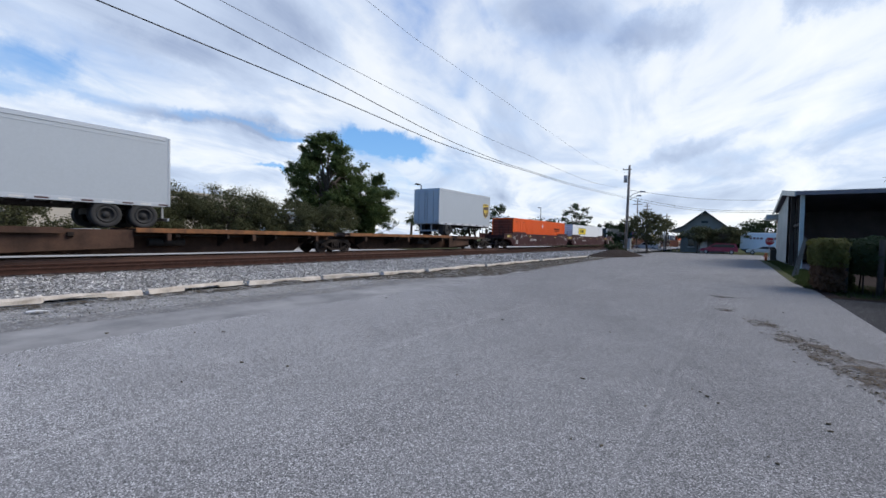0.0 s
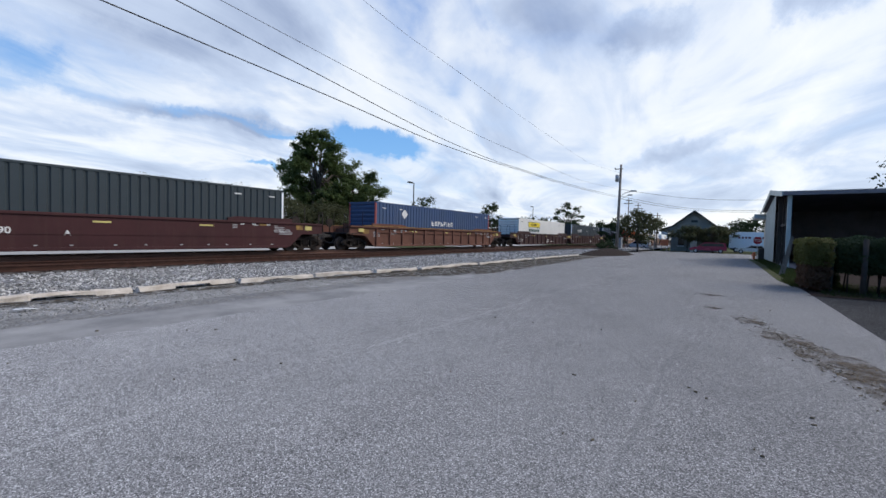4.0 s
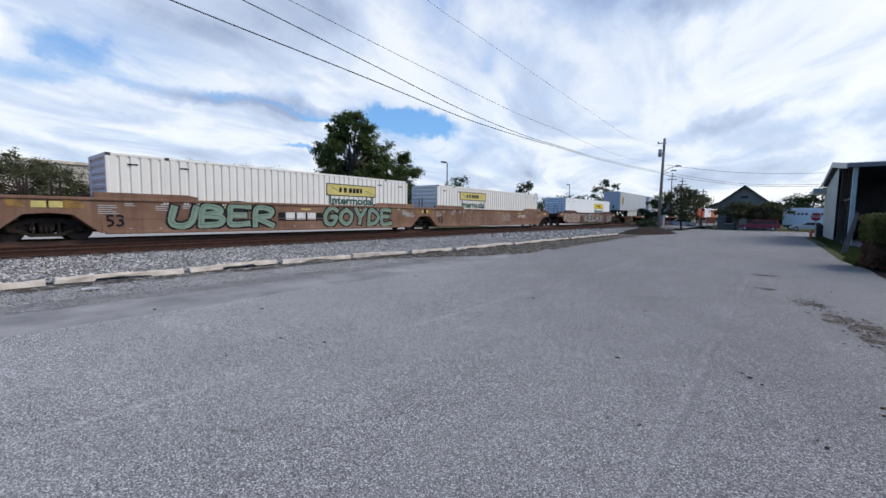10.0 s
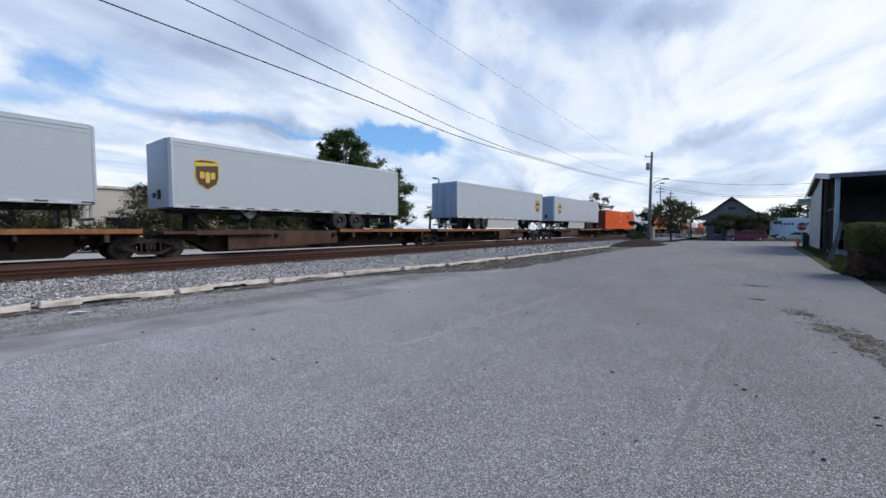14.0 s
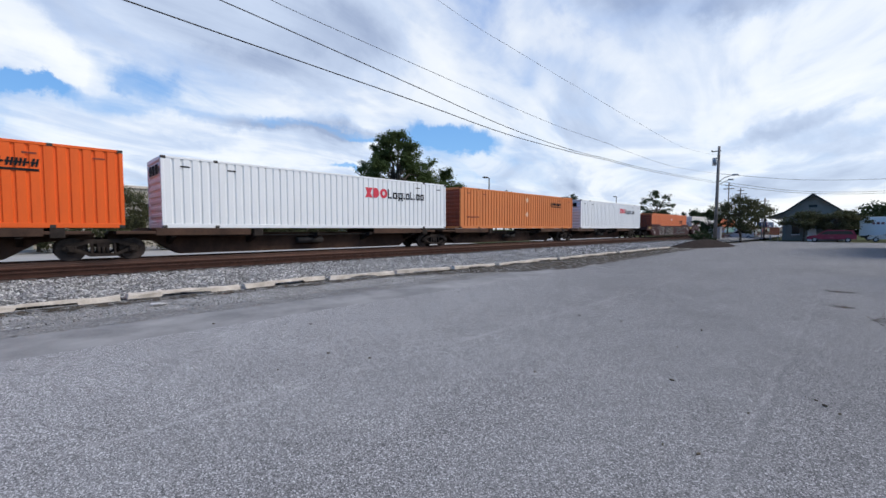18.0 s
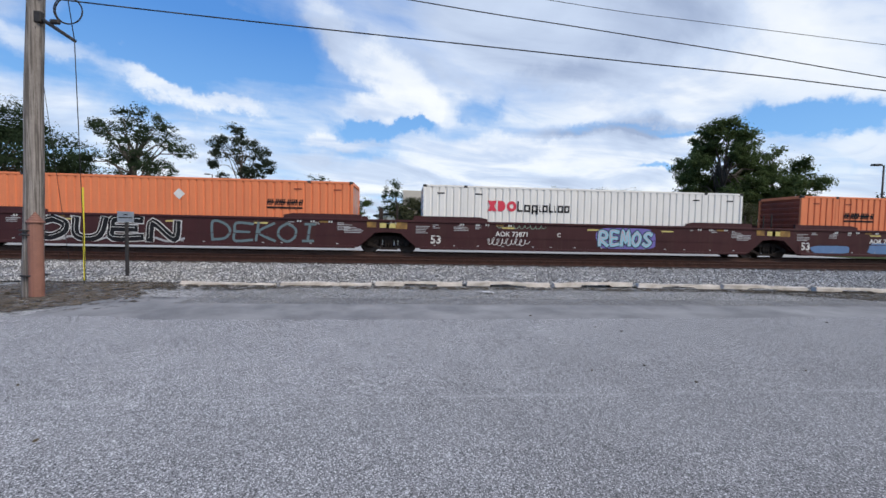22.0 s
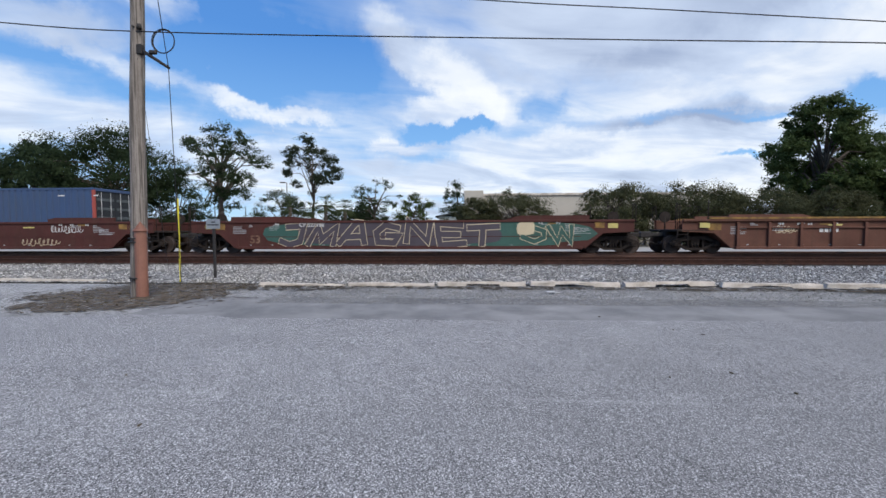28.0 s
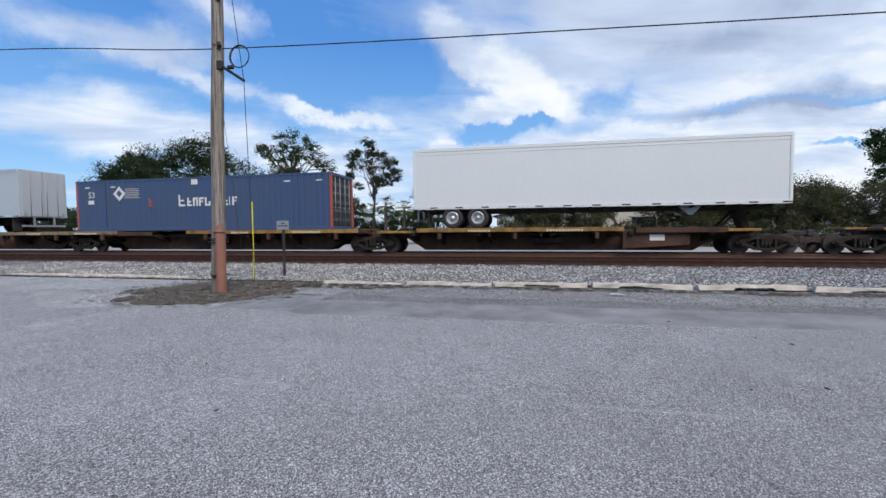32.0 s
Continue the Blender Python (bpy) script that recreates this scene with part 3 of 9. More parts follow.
DECK_RUST = surface("deck_rust_orange", (0.34, 0.145, 0.055), (0.12, 0.062, 0.038), 0.75, 0, 2.5, 50, 0.9, 0.15, streak=0.5, spec=0.2)
MAROON = surface("car_maroon", (0.060, 0.020, 0.021), (0.040, 0.016, 0.017), 0.6, 0, 0.8, 30, 0.7, 0.1, streak=0.25, spec=0.2)
RIB_MAROON = surface("ribbed_car_maroon", (0.064, 0.030, 0.028), (0.040, 0.021, 0.020), 0.65, 0, 1.2, 30, 0.8, 0.1, streak=0.35, spec=0.2)
TAN_CAR = surface("car_rusted_tan", (0.285, 0.170, 0.115), (0.150, 0.082, 0.055), 0.75, 0, 0.5, 25, 0.9, 0.15, streak=0.55, spec=0.2)
OXIDE = surface("car_oxide_red", (0.098, 0.034, 0.027), (0.060, 0.024, 0.020), 0.7, 0, 0.7, 30, 0.8, 0.1, streak=0.4, spec=0.2)
GON_BROWN = surface("car_brown", (0.165, 0.075, 0.052), (0.095, 0.043, 0.031), 0.75, 0, 0.8, 30, 0.8, 0.15, streak=0.4, spec=0.2)
BROWN_CAR = surface("car_dull_brown", (0.100, 0.040, 0.034), (0.065, 0.030, 0.026), 0.7, 0, 0.7, 30, 0.8, 0.1, streak=0.35, spec=0.2)
SPINE_RUST = surface("spine_rust", (0.110, 0.060, 0.040), (0.042, 0.027, 0.021), 0.8, 0.1, 1.2, 30, 0.9, 0.2, streak=0.4, spec=0.2)
FADED_PLACARD = surface("faded_placard", (0.72, 0.46, 0.30), (0.62, 0.36, 0.22), 0.6, 0, 3, 40, 0.5, 0)
# orange front walls: shade put into a darker colour; also the stencils' dark paint
SHADE_STENCIL_ORANGE = surface("container_shade_stencil_orange", (0.30, 0.065, 0.035), (0.16, 0.045, 0.03), 0.6, 0, 0.8, 30, 0.8, 0.05, streak=0.4, spec=0.2)
ORANGE = surface("container_orange", (0.82, 0.128, 0.021), (0.72, 0.115, 0.026), 0.5, 0, 0.6, 30, 0.5, 0.05, streak=0.10, spec=0.2)
DEEP_ORANGE = surface("container_deep_orange", (0.66, 0.215, 0.07), (0.58, 0.20, 0.075), 0.6, 0, 0.5, 30, 0.6, 0.05, streak=0.12, spec=0.2)
PALE_ORANGE = surface("container_faded_orange", (0.740, 0.225, 0.095), (0.650, 0.200, 0.095), 0.6, 0, 0.5, 30, 0.6, 0.05, streak=0.16, spec=0.2)
CREAM = surface("container_cream", (0.78, 0.75, 0.69), (0.70, 0.67, 0.61), 0.55, 0, 0.6, 30, 0.5, 0.05, streak=0.08)
WHITE_BOX = surface("container_white", (0.80, 0.815, 0.82), (0.74, 0.755, 0.76), 0.5, 0, 0.4, 20, 0.4, 0.03, streak=0.04)
SLATE = surface("container_slate", (0.042, 0.055, 0.062), (0.034, 0.044, 0.05), 0.5, 0, 0.6, 30, 0.5, 0.05, streak=0.08, spec=0.2)
NAVY = surface("container_navy", (0.032, 0.050, 0.082), (0.026, 0.04, 0.066), 0.5, 0, 0.6, 30, 0.5, 0.05, streak=0.08, spec=0.2)
BLUE = surface("container_blue", (0.050, 0.088, 0.185), (0.062, 0.092, 0.150), 0.55, 0, 0.5, 30, 0.7, 0.05, streak=0.18, spec=0.2)
DOOR_DARK = surface("container_door_dark", (0.035, 0.040, 0.045), (0.022, 0.026, 0.03), 0.6, 0, 1.0, 30, 0.6, 0.05, spec=0.2)
SHED_PALE = surface("container_door_rib", (0.10, 0.115, 0.12), (0.06, 0.07, 0.075), 0.6, 0, 1.0, 30, 0.6, 0.05, spec=0.2)
CORAL = surface("container_red_post", (0.38, 0.075, 0.055), None, 0.55, 0, 0.8, 30, 0.5, 0.05)
TRAILER_GREY = surface("trailer_grey", (0.410, 0.445, 0.475), (0.370, 0.400, 0.430), 0.4, 0, 0.35, 12, 0.35, 0.02, streak=0.02)
TRAILER_WHITE = surface("trailer_white", (0.66, 0.68, 0.675), (0.61, 0.63, 0.625), 0.4, 0, 0.35, 12, 0.35, 0.02, streak=0.015)
ALLOY = surface("trailer_alloy", (0.52, 0.54, 0.56), (0.42, 0.43, 0.45), 0.35, 0.5, 2, 30, 0.4, 0.03)
NAVY_PAINT = surface("graffiti_navy", (0.018, 0.028, 0.055), None, 0.6, 0, 2, 30, 0.6, 0)
MINT = surface("graffiti_mint", (0.22, 0.44, 0.36), (0.15, 0.35, 0.30), 0.6, 0, 2, 30, 0.5, 0)
SKY_BLUE = surface("graffiti_blue", (0.11, 0.20, 0.36), (0.08, 0.15, 0.28), 0.6, 0, 2, 30, 0.6, 0)
VIOLET = surface("graffiti_violet", (0.16, 0.13, 0.40), (0.11, 0.09, 0.3), 0.6, 0, 2, 30, 0.5, 0)
PINK = surface("graffiti_pink", (0.62, 0.24, 0.26), (0.5, 0.2, 0.24), 0.6, 0, 2, 30, 0.5, 0)
SILVER = surface("graffiti_silver", (0.42, 0.42, 0.42), (0.28, 0.27, 0.27), 0.55, 0, 2, 30, 0.7, 0)
PALE_TAN = surface("graffiti_pale_tan", (0.34, 0.26, 0.21), (0.22, 0.16, 0.125), 0.65, 0, 3, 30, 0.8, 0)
BRIGHT_GREEN = surface("graffiti_bright_green", (0.44, 0.47, 0.41), (0.30, 0.35, 0.30), 0.6, 0, 1.6, 30, 0.6, 0)
POWDER_BLUE = surface("graffiti_powder_blue", (0.30, 0.52, 0.60), (0.22, 0.42, 0.52), 0.6, 0, 2, 30, 0.5, 0)
PALE_GREEN = surface("graffiti_pale_green", (0.22, 0.31, 0.235), (0.13, 0.20, 0.155), 0.6, 0, 2, 30, 0.6, 0)
DEEP_GREEN = surface("graffiti_deep_green", (0.04, 0.11, 0.085), (0.03, 0.075, 0.06), 0.6, 0, 1.2, 30, 0.6, 0)
PLUM = surface("graffiti_plum", (0.075, 0.062, 0.075), (0.06, 0.045, 0.055), 0.6, 0, 1.2, 30, 0.6, 0)
CRIMSON = surface("graffiti_crimson", (0.27, 0.018, 0.035), (0.20, 0.02, 0.035), 0.6, 0, 2, 30, 0.6, 0)
CREAM_PAINT = surface("graffiti_cream", (0.62, 0.52, 0.34), (0.55, 0.45, 0.3), 0.6, 0, 2, 30, 0.6, 0)
DULL_GREY = surface("graffiti_dull_grey", (0.22, 0.22, 0.22), (0.11, 0.11, 0.112), 0.6, 0, 1.4, 30, 0.8, 0)
GREY_TEAL = surface("graffiti_grey_teal", (0.13, 0.19, 0.20), (0.10, 0.14, 0.15), 0.6, 0, 2, 30, 0.7, 0)
BARK = surface("bark", (0.10, 0.08, 0.062), (0.055, 0.045, 0.036), 0.95, 0, 5, 40, 0.9, 0.6)
OAK_LEAF = leaf_material("oak_leaves", (0.100, 0.140, 0.048), (0.062, 0.092, 0.034))
DARK_LEAF = leaf_material("dark_leaves", (0.048, 0.074, 0.034), (0.032, 0.050, 0.023))
PINE_LEAF = leaf_material("pine_needles", (0.050, 0.066, 0.038), (0.032, 0.046, 0.028))
CRAPE_LEAF = leaf_material("crape_leaves", (0.112, 0.116, 0.058), (0.070, 0.078, 0.040))
PALM_LEAF = leaf_material("palm_leaves", (0.085, 0.11, 0.05), (0.05, 0.07, 0.03))
LIGHT_LEAF = leaf_material("light_leaves", (0.085, 0.115, 0.035), (0.05, 0.08, 0.025))
VINE_LEAF = leaf_material("vine_leaves", (0.13, 0.13, 0.04), (0.075, 0.085, 0.028))
DARK_WOOD = surface("dark_wood", (0.045, 0.037, 0.03), (0.025, 0.02, 0.017), 0.92, 0, 3, 40, 0.8, 0.3)
SHEET_METAL = surface("shed_sheet_metal", (0.42, 0.47, 0.46), (0.30, 0.34, 0.33), 0.5, 0.3, 1.2, 30, 0.6, 0.05, streak=0.25)
TAPE_DARK = surface("marker_dark", (0.07, 0.028, 0.028), None, 0.5, 0, 3, 40, 0.4, 0)
TAPE_RED = surface("marker_red", (0.20, 0.06, 0.055), None, 0.5, 0, 3, 40, 0.4, 0)
WEATHERED = surface("weathered_board", (0.20, 0.175, 0.15), (0.11, 0.095, 0.08), 0.9, 0, 3, 40, 0.8, 0.3)
SHED_DARK = surface("shed_interior", (0.24, 0.215, 0.225), (0.15, 0.135, 0.14), 0.9, 0, 1.2, 30, 0.6, 0.1, spec=0.1)
STUCCO = surface("beige_stucco", (0.50, 0.46, 0.39), (0.42, 0.38, 0.32), 0.9, 0, 0.8, 40, 0.5, 0.15)
MULCH_AND_SHADE = surface("mulch", (0.042, 0.031, 0.026), (0.022, 0.017, 0.015), 0.97, 0, 2.2, 60, 0.9, 0.7, 0.02, spec=0.04)
GRASS_LEAF = leaf_material("grass_blades", (0.055, 0.075, 0.024), (0.035, 0.05, 0.018))
GABLE_BOARD = surface("gable_board", (0.27, 0.26, 0.23), (0.20, 0.195, 0.175), 0.8, 0, 1, 30, 0.5, 0.05)
HOUSE_WALL = surface("clapboard_green_grey", (0.19, 0.195, 0.175), (0.14, 0.15, 0.135), 0.8, 0, 1, 30, 0.5, 0.05)
SHINGLE = surface("roof_shingle", (0.05, 0.06, 0.058), (0.03, 0.038, 0.036), 0.9, 0, 2, 40, 0.7, 0.4)
VAN_RED = surface("van_maroon", (0.22, 0.015, 0.045), None, 0.25, 0.2, 1, 20, 0.3, 0)
CAR_WHITE = surface("car_silver", (0.55, 0.56, 0.57), None, 0.3, 0.3, 1, 20, 0.3, 0)
STOP_RED = surface("sign_red", (0.42, 0.015, 0.02), None, 0.5, 0, 2, 30, 0.3, 0)
ORANGE_PAINT = surface("barrier_orange", (0.75, 0.20, 0.08), None, 0.5, 0, 2, 30, 0.4, 0)


def glass_material():
    m = bpy.data.materials.new("dark_glass")
    m.use_nodes = True
    b = m.node_tree.nodes["Principled BSDF"]
    b.inputs["Base Color"].default_value = (0.012, 0.014, 0.016, 1)
    b.inputs["Roughness"].default_value = 0.06
    return m


GLASS = glass_material()


def broken(name, col, col2, cut, scale, soft=0.035):
    """A thin covering that lies in ragged scraps: its gaps show what is under it."""
    m = surface(name, col, col2, 0.97, 0, 3.0, 60, 0.9, 0.6, 0.02, spec=0.1)
    nt = m.node_tree
    coord = nt.nodes.new("ShaderNodeTexCoord").outputs["Object"]
    n = nt.nodes.new("ShaderNodeTexNoise")
    nt.links.new(coord, n.inputs["Vector"])
    n.inputs["Scale"].default_value, n.inputs["Detail"].default_value, n.inputs["Roughness"].default_value = scale, 8, 0.72
    r = nt.nodes.new("ShaderNodeMapRange")
    nt.links.new(n.outputs["Fac"], r.inputs[0])
    r.inputs[1].default_value, r.inputs[2].default_value = cut, cut + soft
    nt.links.new(r.outputs[0], nt.nodes["Principled BSDF"].inputs["Alpha"])
    return m


SCATTER = speckle("scattered_grit", ((0.12, 0.115, 0.105), (0.24, 0.23, 0.215), (0.42, 0.41, 0.39)), 42, gaps=1.12)
PATCH_SOIL = broken("patch_soil", (0.175, 0.140, 0.105), (0.070, 0.056, 0.042), 0.40, 5.0, 0.16)
THICK_SOIL = broken("thick_soil", (0.105, 0.085, 0.062), (0.042, 0.035, 0.026), 0.44, 4.6, 0.12)
SPILT_SOIL = broken("spilt_soil", (0.17, 0.135, 0.10), (0.085, 0.068, 0.052), 0.43, 3.0, 0.22)
THIN_SOIL = broken("thin_soil", (0.115, 0.092, 0.068), (0.06, 0.048, 0.036), 0.53, 4.5, 0.10)


# ---- ground, road and railway bed ----
ZR = 0.30          # top of rail
TRACK_X, NEAR_X = -20.9, -16.75


def fall(y):
    """The land drops a little towards the cross street."""
    k = min(max((y - 28.0) / 50.0, 0.0), 1.0)
    return -0.45 * k * k * (3 - 2 * k)


def sheet(name, xs, ys, lift, material, label, wobble=0.0, trim=None, category=""):
    """A strip of ground over a grid of stations; trim moves the two long edges."""
    b = Build()
    rows = []
    for y in ys:
        row = []
        for i, x in enumerate(xs):
            dx = trim(i, y) if trim else 0.0
            z = fall(y) + lift + (wobble * noise.noise((x * 0.7, y * 0.7, 3.0)) if wobble else 0.0)
            row.append((x + dx, y, z))
        rows.append(row)
    n = len(xs)
    b.v = [p for r in rows for p in r]
    for j in range(len(ys) - 1):
        for i in range(n - 1):
            a = j * n + i
            b.f.append((a, a + 1, a + n + 1, a + n))
            b.s.append(True)
    return solid(name, b, material, Matrix(), label, category, kind="structure")


YS = [-400, -150, -80] + [-60 + 4 * i for i in range(60)] + [200, 320, 600, 1500]
sheet("ground", [-1500, -400, -150, -80, -50, -30, -12, -8, 3, 6, 12, 30, 80, 300, 1500], YS, -0.035, LAWN, "flat land of rough grass and bare soil reaching the horizon", category="ground")


def edge_left(y):
    if y < -4.6:
        return -6.6 - 0.25 * math.sin(y * 0.9) - max(0.0, -y - 9.5) * 0.42
    if y < -3.4:
        return -6.6 - (y + 4.6) * 1.6
    return -9.35 + max(0.0, y - 4.0) * 0.115 + 0.18 * math.sin(y * 0.8) + 0.1 * math.sin(y * 2.3)


def edge_new(y):
    """The straight paved edge of the younger asphalt."""
    if y < -4.2:
        return edge_left(y)
    return -6.6 - 0.036 * min(max(y, 0.0), 9.0) - 0.045 * max(0.0, min(y, 45.0) - 9.0) + 0.04 * noise.noise((0.0, y * 1.7, 4.0))


def road():
    b = Build()
    ys = [-70 + 0.5 * i for i in range(300)]
    cols = 12
    for y in ys:
        lo = max(edge_new(y), -13.5)
        hi = 2.1 if y < 17 else max(1.75, 2.1 - 0.12 * (y - 17))
        if y > 48:
            lo, hi = lo - (y - 48) * 0.4, hi + (y - 48) * 0.5
        for i in range(cols + 1):
            x = lo + (hi - lo) * i / cols
            b.v.append((x, y, fall(y)))
    for j in range(len(ys) - 1):
        for i in range(cols):
            a = j * (cols + 1) + i
            b.f.append((a, a + 1, a + cols + 2, a + cols + 1))
            b.s.append(True)
    solid("road", b, ASPHALT, Matrix(), "worn grey asphalt road with exposed stone and faint cracks", "road", kind="structure")


road()


def old_edge():
    """The older, smoother asphalt left between the paved edge and the gravel."""
    b = Build()
    ys = [-6.0 + 0.5 * i for i in range(110)]
    n = 7
    for y in ys:
        hi = edge_new(y) + 0.2
        lo = min(-8.75 + 0.30 * noise.noise((0.0, y * 0.55, 8.0)) + 0.15 * noise.noise((0.0, y * 2.3, 9.0)), hi - 0.3)
        for i in range(n):
            x = lo + (hi - lo) * i / (n - 1)
            b.v.append((x, y, fall(y) - 0.005 - (0.008 if i == 0 else 0.0)))
    for j in range(len(ys) - 1):
        for i in range(n - 1):
            a = j * n + i
            b.f.append((a, a + 1, a + n + 1, a + n))
            b.s.append(True)
    solid("old_road_edge", b, OLD_ASPHALT, Matrix(), "strip of older dark asphalt worn pale in places", "road", kind="structure")


old_edge()
sheet("yard_pavement", [2.1, 4.0, 8.0, 16.0], [-70, -30, 0, 6, 10, 14, 16.2], -0.012, APRON, "darker asphalt apron beside the road", category="pavement")
sheet("cross_street", [-60, -30, -14, 0, 14, 40, 80], [56, 60, 64, 68, 72], 0.004, ASPHALT, "asphalt street crossing beyond the road's end", category="road")
sheet("gravel_verge", [-11.6, -10.8, -10.0, -9.2, -8.2, -7.2, -6.0], [-70, -50, -40] + [-30 + 0.6 * i for i in range(120)], -0.018, GRIT, "grey gravel and grit washed along the road's edge", wobble=0.006, category="verge")
sheet("grit_scatter", [-10.4, -9.8, -9.2, -8.6, -8.0], [-4.4 + 0.8 * i for i in range(48)], 0.005, SCATTER, "loose grit strewn thinly over the road's edge", category="verge")

sheet("gravel_apron", [-16.4, -12, -8, -4.2], [30, 34, 38, 42, 46, 50, 54, 57], -0.006, GRIT, "grey gravel apron before the crossing", category="verge")


def dirt_patch():
    """The bare, mulchy soil round the foot of the near pole."""
    for name, mat, sx, sy, top in (("soil_patch", PATCH_SOIL, 1.20, 0.66, 0.045), ("soil_scraps", THIN_SOIL, 1.42, 0.98, 0.014)):
        b = Build()
        rings, seg = 8, 60
        cx, cy = -9.05, -7.5
        for r in range(rings + 1):
            for s in range(seg):
                a = 2 * math.pi * s / seg
                k = r / rings
                rad = 1 + 0.34 * noise.noise((math.cos(a) * 2.1, math.sin(a) * 2.1, 7)) + 0.10 * noise.noise((math.cos(a) * 9, math.sin(a) * 9, 2))
                x, y = cx + 1.75 * sx * k * rad * math.cos(a), cy + 3.0 * sy * k * rad * math.sin(a)
                b.v.append((x, y, 0.006 + top * (1 - k * k) + 0.012 * noise.noise((x * 4, y * 4, 1)) * (1 - k)))
        for r in range(rings):
            for s in range(seg):
                t = (s + 1) % seg
                b.f.append((r * seg + s, r * seg + t, (r + 1) * seg + t, (r + 1) * seg + s))
                b.s.append(True)
        solid(name, b, mat, Matrix(), "bare brown soil with leaf litter round a pole", "soil", kind="structure")


dirt_patch()


def verge_soil():
    """Brown soil and thatch between the stops and the road, wider further ahead."""
    b = Build()
    ys = [7.5 + 0.5 * i for i in range(64)]
    n = 9
    for y in ys:
        k = min(1.0, (y - 7.5) / 6.0) * min(1.0, (39.5 - y) / 4.0)
        lo, hi = -10.3, min(-10.2 + 2.9 * k, edge_new(y) - 0.05) + 0.25 * noise.noise((0, y * 0.8, 2)) * k
        for i in range(n):
            u = i / (n - 1)
            x = lo + (hi - lo) * u
            b.v.append((x, y, fall(y) + 0.014 + 0.05 * math.sin(math.pi * u) * k + 0.012 * noise.noise((x * 4, y * 4, 0))))
    for j in range(len(ys) - 1):
        for i in range(n - 1):
            a = j * n + i
            b.f.append((a, a + 1, a + n + 1, a + n))
            b.s.append(True)
    solid("verge_soil", b, THICK_SOIL, Matrix(), "brown soil and dead grass between wheel stops and road", "soil", kind="structure")


verge_soil()


def kerb_soil():
    """A ragged line of soil and leaf litter along the foot of the wheel stops."""
    b = Build()
    ys = [-6.0 + 0.4 * i for i in range(100)]
    n = 6
    for y in ys:
        base = -10.42 + (0.0 if y < 4 else 0.02 * (y - 4))
        wide = 0.55 + 0.35 * noise.noise((0, y * 0.7, 4)) + 0.5 * max(0.0, min(1.0, -3.0 - y)) 
        for i in range(n):
            u = i / (n - 1)
            x = base + 0.02 + wide * 0.8 * u
            b.v.append((x, y, fall(y) + 0.009 + 0.010 * (1 - u) + 0.006 * noise.noise((x * 5, y * 5, 0))))
    for j in range(len(ys) - 1):
        for i in range(n - 1):
            a = j * n + i
            b.f.append((a, a + 1, a + n + 1, a + n))
            b.s.append(True)
    solid("kerb_soil", b, THICK_SOIL, Matrix(), "dark soil and leaf litter along the wheel stops", "soil", kind="structure")


kerb_soil()


def stones(name, count, x0, x1, y0, y1, height, size, material, label, seed):
    """Loose stones as one mesh of small irregular eight-sided lumps."""
    rng = np.random.default_rng(seed)
    base = np.array([(1, 0, 0), (-1, 0, 0), (0, 1, 0), (0, -1, 0), (0, 0, 1), (0, 0, -1)], float)
    tri = np.array([(0, 2, 4), (2, 1, 4), (1, 3, 4), (3, 0, 4), (2, 0, 5), (1, 2, 5), (3, 1, 5), (0, 3, 5)])
    cx, cy = rng.uniform(x0, x1, count), rng.uniform(y0, y1, count)
    cz = np.array([height(x, y) for x, y in zip(cx, cy)])
    s = rng.uniform(size * 0.55, size * 1.35, count)
    v = base[None] * rng.uniform(0.6, 1.25, (count, 6, 1)) + rng.normal(0, 0.22, (count, 6, 3))
    a = rng.uniform(0, 6.28, count)
    ca, sa = np.cos(a), np.sin(a)
    v = np.stack([v[..., 0] * ca[:, None] - v[..., 1] * sa[:, None], v[..., 0] * sa[:, None] + v[..., 1] * ca[:, None], v[..., 2] * 0.8], -1)
    v = v * s[:, None, None] + np.stack([cx, cy, cz], -1)[:, None]
    f = (tri[None] + 6 * np.arange(count)[:, None, None]).reshape(-1, 3)
    me = bpy.data.meshes.new(name)
    me.from_pydata(v.reshape(-1, 3).tolist(), [], f.tolist())
    me.materials.append(material)
    return tagged(new(name, me), label, "ballast", kind="stuff")


def bed_height(x, y):
    """Ballast rises from the kerb line to the ties, and runs level under both tracks."""
    k = min(max((x + 15.6) / 4.7, 0.0), 1.0)
    return fall(y) * 0.4 + 0.09 - 0.07 * k + 0.02 * noise.noise((x * 2, y * 2, 0))


